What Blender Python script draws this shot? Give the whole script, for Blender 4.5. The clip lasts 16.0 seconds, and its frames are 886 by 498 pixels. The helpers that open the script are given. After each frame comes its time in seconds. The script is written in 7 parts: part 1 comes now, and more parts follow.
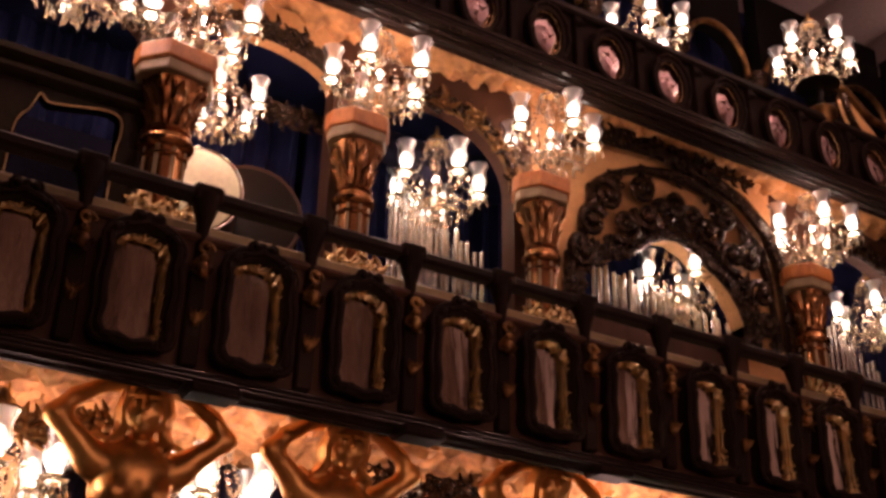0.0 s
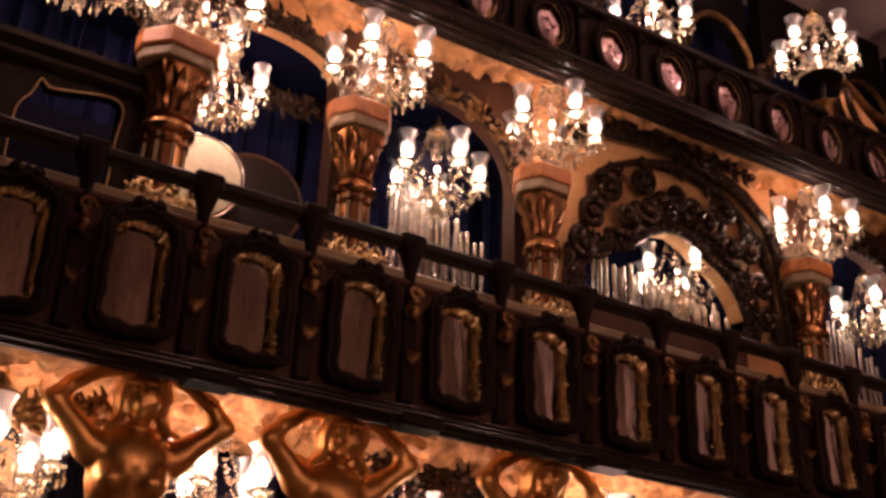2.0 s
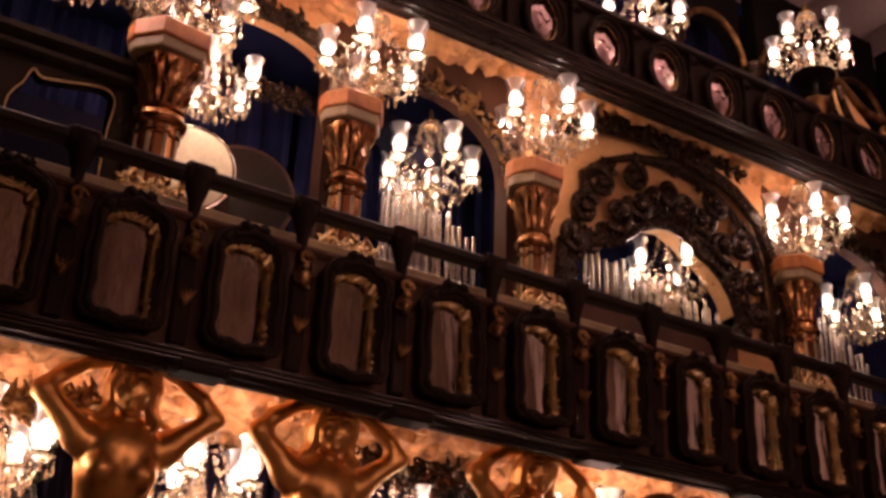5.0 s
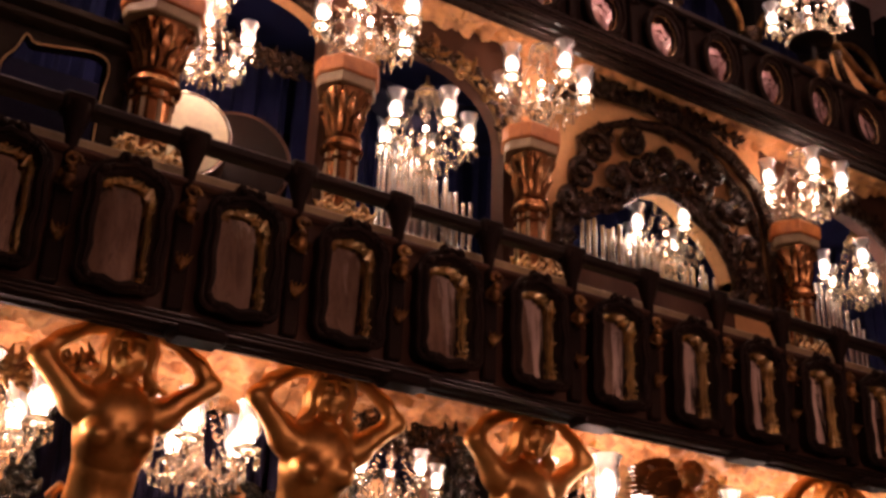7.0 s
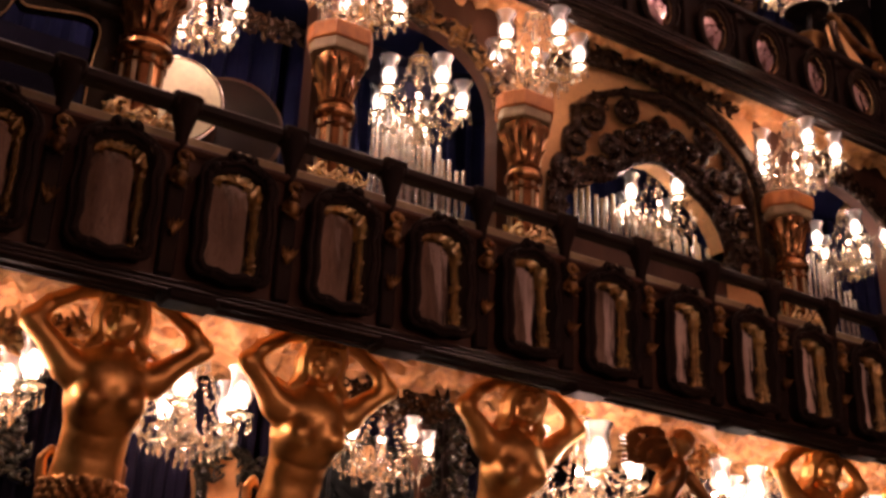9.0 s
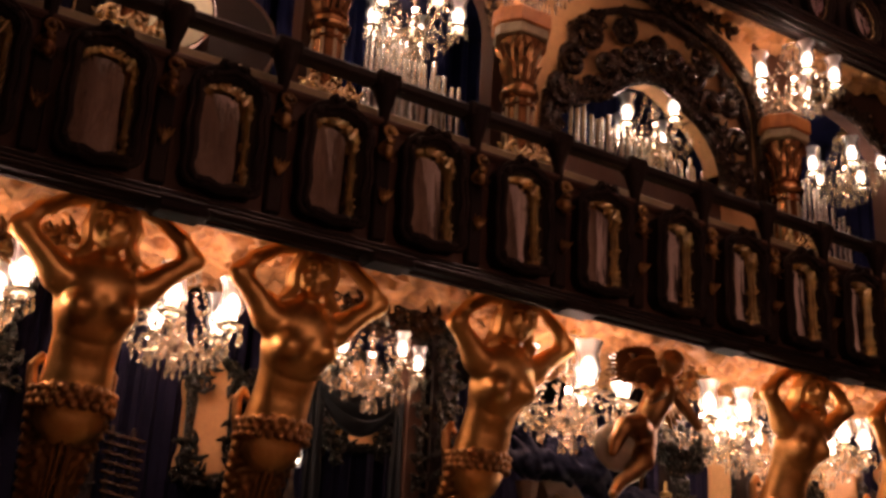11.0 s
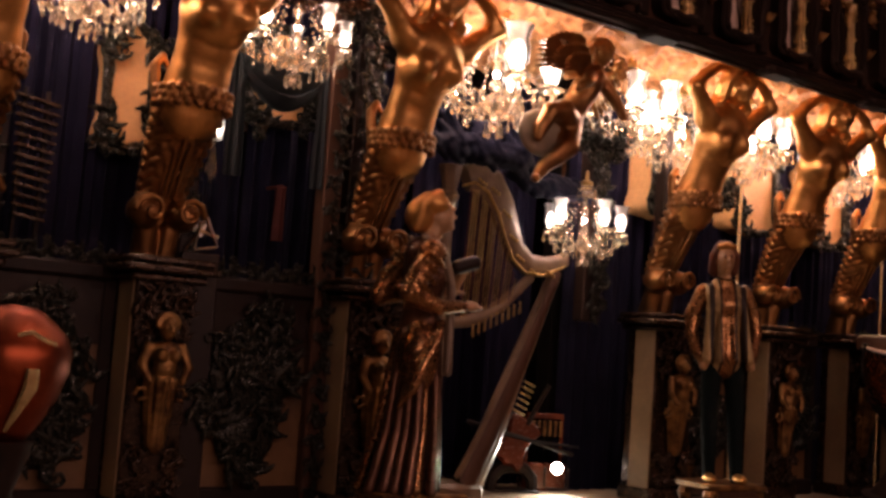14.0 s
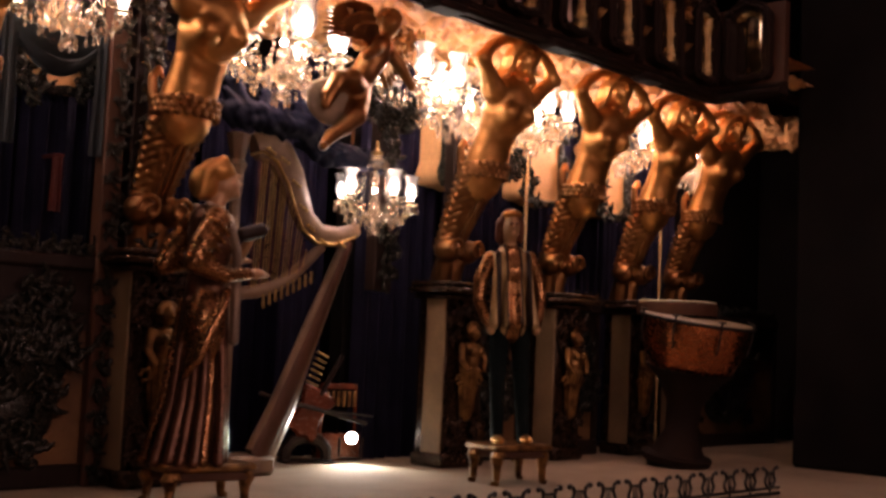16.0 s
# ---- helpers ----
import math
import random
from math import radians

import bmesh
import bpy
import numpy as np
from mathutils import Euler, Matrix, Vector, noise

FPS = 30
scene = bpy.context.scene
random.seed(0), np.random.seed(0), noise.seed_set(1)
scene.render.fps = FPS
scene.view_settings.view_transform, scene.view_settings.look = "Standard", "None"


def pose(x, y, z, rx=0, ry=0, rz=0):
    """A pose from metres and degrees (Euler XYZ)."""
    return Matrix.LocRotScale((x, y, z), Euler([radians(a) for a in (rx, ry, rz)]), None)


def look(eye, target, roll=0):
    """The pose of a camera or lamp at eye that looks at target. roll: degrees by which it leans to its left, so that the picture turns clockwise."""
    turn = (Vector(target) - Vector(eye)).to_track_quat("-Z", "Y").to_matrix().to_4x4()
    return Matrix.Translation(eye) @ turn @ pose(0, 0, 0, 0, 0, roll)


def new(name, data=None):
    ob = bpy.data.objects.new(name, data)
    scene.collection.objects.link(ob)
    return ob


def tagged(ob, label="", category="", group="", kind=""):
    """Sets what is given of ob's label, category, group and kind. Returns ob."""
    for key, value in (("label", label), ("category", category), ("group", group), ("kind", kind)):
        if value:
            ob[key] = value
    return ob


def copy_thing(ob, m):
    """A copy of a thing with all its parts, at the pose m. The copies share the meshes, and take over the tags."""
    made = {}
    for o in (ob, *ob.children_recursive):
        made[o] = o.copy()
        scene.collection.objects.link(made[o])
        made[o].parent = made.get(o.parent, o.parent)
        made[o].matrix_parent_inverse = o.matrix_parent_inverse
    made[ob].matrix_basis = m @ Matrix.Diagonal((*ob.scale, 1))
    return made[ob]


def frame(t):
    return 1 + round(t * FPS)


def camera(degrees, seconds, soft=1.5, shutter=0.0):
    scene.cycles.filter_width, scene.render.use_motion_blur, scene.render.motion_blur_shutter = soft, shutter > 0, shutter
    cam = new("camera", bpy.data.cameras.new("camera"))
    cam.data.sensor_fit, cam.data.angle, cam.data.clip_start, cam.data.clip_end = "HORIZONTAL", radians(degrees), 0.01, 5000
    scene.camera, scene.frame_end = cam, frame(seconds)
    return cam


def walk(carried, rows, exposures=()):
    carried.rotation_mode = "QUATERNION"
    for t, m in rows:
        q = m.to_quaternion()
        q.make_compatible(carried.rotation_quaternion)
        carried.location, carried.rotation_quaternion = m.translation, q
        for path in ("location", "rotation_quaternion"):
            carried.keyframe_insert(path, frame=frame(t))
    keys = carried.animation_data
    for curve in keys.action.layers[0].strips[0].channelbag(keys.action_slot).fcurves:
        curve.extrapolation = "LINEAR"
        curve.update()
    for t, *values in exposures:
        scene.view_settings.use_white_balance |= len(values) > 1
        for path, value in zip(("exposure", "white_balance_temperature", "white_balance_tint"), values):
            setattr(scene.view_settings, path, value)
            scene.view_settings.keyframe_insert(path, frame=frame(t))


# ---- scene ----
cam = camera(41.86, 16.0, soft=3.1)
# seconds, place in metres, turn in degrees
ROWS = [
    (0.0, -0.764, -0.190, 1.371, 116.17, -1.24, -31.63),
    (0.5, -0.761, -0.183, 1.370, 115.94, -1.15, -31.61),
    (1.0, -0.763, -0.183, 1.371, 115.85, -1.32, -31.73),
    (1.5, -0.761, -0.183, 1.369, 115.78, -1.57, -31.85),
    (2.0, -0.765, -0.183, 1.376, 115.68, -1.85, -31.95),
    (2.5, -0.764, -0.181, 1.377, 115.61, -1.90, -31.96),
    (3.0, -0.766, -0.182, 1.372, 115.66, -1.97, -32.15),
    (3.5, -0.759, -0.186, 1.370, 115.68, -1.87, -32.18),
    (4.0, -0.753, -0.183, 1.363, 115.65, -2.02, -32.37),
    (6.5, -0.739, -0.180, 1.346, 114.84, -2.07, -32.52),
    (7.0, -0.731, -0.171, 1.334, 114.05, -1.82, -32.41),
    (7.5, -0.726, -0.164, 1.326, 113.34, -1.94, -32.60),
    (8.0, -0.717, -0.156, 1.313, 112.97, -1.90, -32.70),
    (10.5, -0.695, -0.134, 1.287, 111.60, -2.46, -33.11),
    (11.0, -0.665, -0.112, 1.244, 109.19, -2.77, -33.40),
    (11.5, -0.635, -0.093, 1.194, 106.82, -2.89, -33.87),
    (12.0, -0.611, -0.071, 1.157, 104.11, -3.59, -34.11),
    (12.5, -0.599, -0.046, 1.127, 101.82, -3.46, -34.19),
    (13.0, -0.579, -0.019, 1.100, 99.07, -4.42, -34.44),
    (13.5, -0.555, -0.012, 1.088, 96.66, -4.05, -35.02),
    (14.0, -0.543, -0.009, 1.071, 95.14, -4.02, -37.13),
    (14.5, -0.519, -0.019, 1.044, 94.28, -4.14, -38.78),
    (15.0, -0.492, -0.044, 1.026, 95.05, -3.22, -42.15),
    (15.5, -0.461, -0.063, 1.006, 94.71, -2.80, -44.27),
    (16.0, -0.456, -0.087, 0.981, 94.81, -2.52, -46.65),
]
walk(cam, [(t, pose(x, y, z, rx, ry, rz)) for t, x, y, z, rx, ry, rz in ROWS],
     [(0.0, 0.35, 6550, 22), (8.0, 0.41, 6600, 22), (10.5, 0.20, 6600, 20), (11.2, -0.1, 6900, 18), (12.0, -0.34, 7200, 18), (12.6, -0.2, 7100, 17), (13.0, 0.06, 6700, 15), (13.5, 0.52, 6300, 12),
      (14.0, 0.60, 6150, 12), (16.0, 0.70, 5950, 12)])

# ---- light: the chandeliers (further down) light the place; the hall round it is dark, with six unseen ones added ----
world = bpy.data.worlds.new("hall_air")
scene.world = world
world.use_nodes = True
world.node_tree.nodes["Background"].inputs[0].default_value = (1.0, 0.7, 0.45, 1)
world.node_tree.nodes["Background"].inputs[1].default_value = 0.016
scene.view_settings.exposure = 0.0
WARM = (1.0, 0.565, 0.465)
LAMP_WATTS = 12.0


def lamp(place, watts, radius=0.1, colour=WARM):
    data = bpy.data.lights.new("chandelier_light", "POINT")
    data.energy, data.shadow_soft_size, data.color = watts, radius, colour
    ob = new("chandelier_light", data)
    ob.location = place
    return ob


# ---- materials ----
def material(name, base, rough=0.5, metal=0.0, second=None, scale=6.0, amount=0.6, bump=0.0, bump_scale=40.0,
             rough_var=0.12, transmission=0.0, sheen=0.0, coat=0.0, stretch=(1, 1, 1), spec=0.5, ior=1.45):
    """Base colour mottled with a second one at a large scale, grain at a small one, relief and uneven gloss."""
    m = bpy.data.materials.new(name)
    m.use_nodes = True
    nt = m.node_tree
    b = nt.nodes["Principled BSDF"]
    b.inputs["Metallic"].default_value = metal
    b.inputs["IOR"].default_value = ior
    b.inputs["Specular IOR Level"].default_value = spec
    b.inputs["Transmission Weight"].default_value = transmission
    b.inputs["Sheen Weight"].default_value = sheen
    b.inputs["Coat Weight"].default_value = coat
    b.inputs["Coat Roughness"].default_value = 0.16
    tc = nt.nodes.new("ShaderNodeTexCoord")
    mp = nt.nodes.new("ShaderNodeMapping")
    mp.inputs["Scale"].default_value = stretch
    nt.links.new(tc.outputs["Object"], mp.inputs["Vector"])
    info = nt.nodes.new("ShaderNodeObjectInfo")
    add = nt.nodes.new("ShaderNodeVectorMath")
    add.operation = "MULTIPLY_ADD"
    nt.links.new(info.outputs["Random"], add.inputs[0])
    add.inputs[1].default_value = (7.0, 3.0, 5.0)
    nt.links.new(mp.outputs[0], add.inputs[2])
    big = nt.nodes.new("ShaderNodeTexNoise")
    big.inputs["Scale"].default_value, big.inputs["Detail"].default_value = scale, 5
    fine = nt.nodes.new("ShaderNodeTexNoise")
    fine.inputs["Scale"].default_value, fine.inputs["Detail"].default_value = bump_scale, 4
    for n in (big, fine):
        nt.links.new(add.outputs[0], n.inputs["Vector"])
    if second is None:
        second = tuple(c * 0.55 for c in base)
    ramp = nt.nodes.new("ShaderNodeMapRange")
    ramp.inputs["From Min"].default_value, ramp.inputs["From Max"].default_value = 0.42, 0.68
    ramp.inputs["To Max"].default_value = amount
    nt.links.new(big.outputs["Fac"], ramp.inputs["Value"])
    mix = nt.nodes.new("ShaderNodeMix")
    mix.data_type = "RGBA"
    mix.inputs["A"].default_value, mix.inputs["B"].default_value = (*base, 1), (*second, 1)
    nt.links.new(ramp.outputs["Result"], mix.inputs["Factor"])
    grain = nt.nodes.new("ShaderNodeMix")
    grain.data_type, grain.blend_type = "RGBA", "MULTIPLY"
    grain.inputs["Factor"].default_value = 0.35
    nt.links.new(mix.outputs["Result"], grain.inputs["A"])
    nt.links.new(fine.outputs["Fac"], grain.inputs["B"])
    gain = nt.nodes.new("ShaderNodeHueSaturation")
    gain.inputs["Value"].default_value = 1.2
    nt.links.new(grain.outputs["Result"], gain.inputs["Color"])
    nt.links.new(gain.outputs["Color"], b.inputs["Base Color"])
    rr = nt.nodes.new("ShaderNodeMapRange")
    rr.inputs["To Min"].default_value, rr.inputs["To Max"].default_value = max(0.0, rough - rough_var), min(1.0, rough + rough_var)
    nt.links.new(fine.outputs["Fac"], rr.inputs["Value"])
    nt.links.new(rr.outputs["Result"], b.inputs["Roughness"])
    if bump:
        bp = nt.nodes.new("ShaderNodeBump")
        bp.inputs["Strength"].default_value, bp.inputs["Distance"].default_value = bump, 0.01
        nt.links.new(fine.outputs["Fac"], bp.inputs["Height"])
        nt.links.new(bp.outputs["Normal"], b.inputs["Normal"])
    return m


def glow(name, colour, strength):
    m = bpy.data.materials.new(name)
    m.use_nodes = True
    b = m.node_tree.nodes["Principled BSDF"]
    b.inputs["Base Color"].default_value = (0.9, 0.9, 0.9, 1)
    b.inputs["Emission Color"].default_value = (*colour, 1)
    b.inputs["Emission Strength"].default_value = strength
    return m


GILT = material("gilded_bronze_paint", (0.68, 0.36, 0.11), 0.35, 0.93, (0.46, 0.21, 0.06), 2.6, 0.65, 0.0, 24.0, 0.05, coat=0.1)
# darker gilt: shade on the caryatids' lower halves put into colour; also the cherub
GILT_DARK = material("shaded_dark_gilding", (0.30, 0.145, 0.050), 0.33, 0.9, (0.12, 0.055, 0.02), 5.0, 0.7, 0.03, 50.0)
GILT_OLD = material("tarnished_gilding", (0.28, 0.155, 0.055), 0.36, 0.85, (0.05, 0.02, 0.009), 11.0, 0.95, 0.4, 50.0)
COPPER_GILT = material("copper_red_gilding", (0.46, 0.225, 0.09), 0.22, 0.95, (0.16, 0.065, 0.028), 7.0, 0.6, 0.04, 60.0, 0.06)
BRIGHT_GILT = material("bright_gold_leaf", (0.92, 0.72, 0.38), 0.22, 0.9, (0.45, 0.28, 0.10), 14.0, 0.6, 0.3, 80.0)
LACQUER = material("black_lacquered_wood", (0.016, 0.010, 0.008), 0.45, 0.0, (0.026, 0.014, 0.009), 3.0, 0.6, 0.15, 30.0, spec=0.2)
POLISHED = material("polished_dark_brown_moulding", (0.022, 0.012, 0.008), 0.22, 0.0, (0.012, 0.006, 0.004), 3.0, 0.6, 0.05, 30.0)
EBONY = material("matt_black_painted_wood", (0.016, 0.010, 0.008), 0.6, 0.0, (0.024, 0.013, 0.008), 3.0, 0.6, 0.15, 30.0, spec=0.06)
OLIVE = material("olive_brown_organ_paint", (0.026, 0.020, 0.012), 0.2, 0.1, (0.014, 0.010, 0.006), 5.0, 0.7, 0.04, 30.0)
IRON = material("black_wrought_iron", (0.02, 0.018, 0.017), 0.45, 0.6, None, 8.0, 0.5, 0.3, 60.0)
WALNUT = material("dark_walnut_panelling", (0.075, 0.036, 0.021), 0.5, 0.0, (0.032, 0.013, 0.008), 2.5, 0.8, 0.2, 24.0, stretch=(1, 1, 0.15), spec=0.2)
CARVED = material("dark_bronzed_carving", (0.042, 0.023, 0.012), 0.25, 0.5, (0.014, 0.008, 0.005), 12.0, 0.85, 0.2, 40.0)
GREEN_CARVED = material("dark_green_bronzed_carving", (0.022, 0.022, 0.016), 0.28, 0.5, (0.008, 0.008, 0.006), 9.0, 0.8, 0.4, 40.0)
PLASTER = material("ochre_textured_plaster", (0.60, 0.31, 0.115), 0.7, 0.0, (0.26, 0.12, 0.05), 10.0, 0.9, 1.0, 22.0)
CREAM = material("cream_painted_wall", (0.66, 0.37, 0.155), 0.62, 0.0, (0.50, 0.26, 0.10), 1.6, 0.7, 0.15, 26.0)
PALE = material("pale_painted_edge", (0.24, 0.165, 0.085), 0.6, 0.0, (0.17, 0.115, 0.065), 3.0, 0.7, 0.3, 30.0)
BLUE = material("midnight_blue_velvet", (0.012, 0.015, 0.055), 0.85, 0.0, (0.005, 0.006, 0.02), 3.0, 0.7, 0.3, 60.0, spec=0.1)
NIGHT = material("blue_black_stage_velvet", (0.007, 0.006, 0.017), 0.85, 0.0, (0.003, 0.003, 0.008), 3.0, 0.7, 0.3, 60.0, spec=0.1)
SLATE = material("slate_blue_cloth", (0.004, 0.005, 0.013), 0.7, 0.0, (0.007, 0.009, 0.019), 6.0, 0.8, 0.4, 40.0, spec=0.08)
TERRA = material("orange_marbled_stone", (0.56, 0.21, 0.06), 0.4, 0.0, (0.34, 0.11, 0.035), 9.0, 0.8, 0.1, 40.0)
STONE = material("grey_cream_stone", (0.36, 0.27, 0.15), 0.5, 0.0, (0.24, 0.17, 0.09), 9.0, 0.7, 0.1, 40.0)
CARPET = material("sand_coloured_carpet", (0.26, 0.20, 0.135), 0.95, 0.0, (0.19, 0.14, 0.09), 2.0, 0.7, 0.6, 180.0)
SKIN_DRUM = material("cream_drumhead_skin", (0.66, 0.66, 0.44), 0.5, 0.0, (0.52, 0.50, 0.33), 3.0, 0.6, 0.1, 30.0)
DRUM_HEAD = material("pale_grey_drumhead", (0.34, 0.27, 0.18), 0.5, 0.0, (0.24, 0.18, 0.12), 5.0, 0.7, 0.1, 40.0)
STEEL = material("polished_nickel_pipe", (0.86, 0.84, 0.80), 0.2, 1.0, (0.5, 0.48, 0.44), 5.0, 0.6, 0.05, 30.0, 0.06)
RED_COPPER = material("deep_red_copper", (0.30, 0.065, 0.025), 0.36, 1.0, (0.18, 0.035, 0.015), 6.0, 0.7, 0.08, 26.0)
COPPER = material("hammered_copper", (0.55, 0.2, 0.08), 0.26, 1.0, (0.35, 0.11, 0.04), 6.0, 0.7, 0.35, 26.0)
MIRROR = material("aged_mirror_glass", (0.92, 0.84, 0.72), 0.05, 1.0, (0.42, 0.33, 0.25), 7.0, 0.8, 0.8, 11.0, 0.05, stretch=(1, 1, 0.12))
PINK_MIRROR = material("rose_tinted_mirror_glass", (0.95, 0.80, 0.82), 0.05, 1.0, (0.75, 0.5, 0.55), 9.0, 0.8, 0.5, 14.0, 0.05)
CRYSTAL = material("cut_crystal", (0.84, 0.74, 0.58), 0.05, 0.0, (0.70, 0.56, 0.38), 9.0, 0.5, 0.0, 20.0, 0.05, transmission=0.95, ior=1.52)
SHADE = material("clear_glass_shade", (1.0, 0.98, 0.95), 0.5, 0.0, (1, 1, 1), 5.0, 0.3, 0.0, 20.0, 0.08, transmission=1.0, ior=1.3)
BRASS = material("old_brass", (0.62, 0.45, 0.18), 0.3, 1.0, (0.35, 0.22, 0.08), 12.0, 0.6, 0.1, 40.0)
BULB = glow("lit_frosted_bulb", (1.0, 0.82, 0.66), 9.5)
HARP_WOOD = material("grey_brown_harp_wood", (0.19, 0.128, 0.078), 0.32, 0.0, (0.10, 0.064, 0.04), 6.0, 0.7, 0.15, 30.0, coat=0.3)
VIOLIN = material("red_brown_violin_varnish", (0.13, 0.032, 0.014), 0.25, 0.0, (0.06, 0.014, 0.007), 9.0, 0.7, 0.1, 30.0, coat=0.5)
DARK_CLOTH = material("dark_green_cloth", (0.010, 0.016, 0.018), 0.8, 0.0, None, 6.0, 0.6, 0.3, 60.0)
CALF = material("yellowed_calf_drumhead", (0.22, 0.16, 0.09), 0.5, 0.0, (0.15, 0.10, 0.06), 3.0, 0.6, 0.1, 30.0)
STOLE = material("taupe_silk_stole", (0.20, 0.145, 0.10), 0.4, 0.2, (0.11, 0.075, 0.05), 8.0, 0.7, 0.2, 50.0)
HAIR = material("red_brown_painted_hair", (0.10, 0.035, 0.016), 0.4, 0.2, None, 9.0, 0.6, 0.3, 50.0)
TEAL = material("dark_teal_trouser_cloth", (0.004, 0.008, 0.008), 0.8, 0.0, None, 6.0, 0.6, 0.3, 50.0, spec=0.1)
STRIPE = material("ivory_gold_silk", (0.33, 0.23, 0.105), 0.38, 0.4, (0.24, 0.15, 0.065), 8.0, 0.6, 0.3, 50.0)
ROSE_BROWN = material("russet_silk_robe", (0.27, 0.135, 0.058), 0.26, 0.9, (0.15, 0.065, 0.026), 5.0, 0.6, 0.05, 40.0)
BROCADE = material("gold_brocade_sleeve", (0.31, 0.15, 0.06), 0.28, 0.9, (0.15, 0.08, 0.03), 5.0, 0.8, 0.06, 60.0)
FACE = material("painted_flesh_tone", (0.40, 0.235, 0.115), 0.4, 0.2, (0.30, 0.16, 0.07), 8.0, 0.5, 0.1, 40.0)
RED_CLOTH = material("red_cloth", (0.08, 0.012, 0.008), 0.7, 0.0, None, 8.0, 0.6, 0.2, 40.0)
OCHRE = material("dull_ochre_paint", (0.15, 0.078, 0.03), 0.55, 0.0, (0.05, 0.025, 0.011), 3.0, 0.8, 0.3, 26.0)
RUSSET = material("dark_russet_robe_skirt", (0.10, 0.045, 0.024), 0.3, 0.6, (0.06, 0.024, 0.014), 6.0, 0.85, 0.1, 40.0)
WHITE_PAINT = material("white_painted_metal", (0.75, 0.73, 0.68), 0.45, 0.0, (0.6, 0.57, 0.5), 6.0, 0.5, 0.1, 40.0)
DRAPE = material("brown_hall_drapery", (0.27, 0.19, 0.155), 0.85, 0.0, (0.10, 0.065, 0.055), 1.6, 0.8, 0.3, 30.0)
CANVAS = material("mauve_brown_draped_canvas", (0.62, 0.52, 0.50), 0.85, 0.0, (0.50, 0.38, 0.38), 1.2, 0.7, 0.3, 30.0)
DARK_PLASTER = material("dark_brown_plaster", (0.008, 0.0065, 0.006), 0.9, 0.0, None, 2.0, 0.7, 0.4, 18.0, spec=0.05)


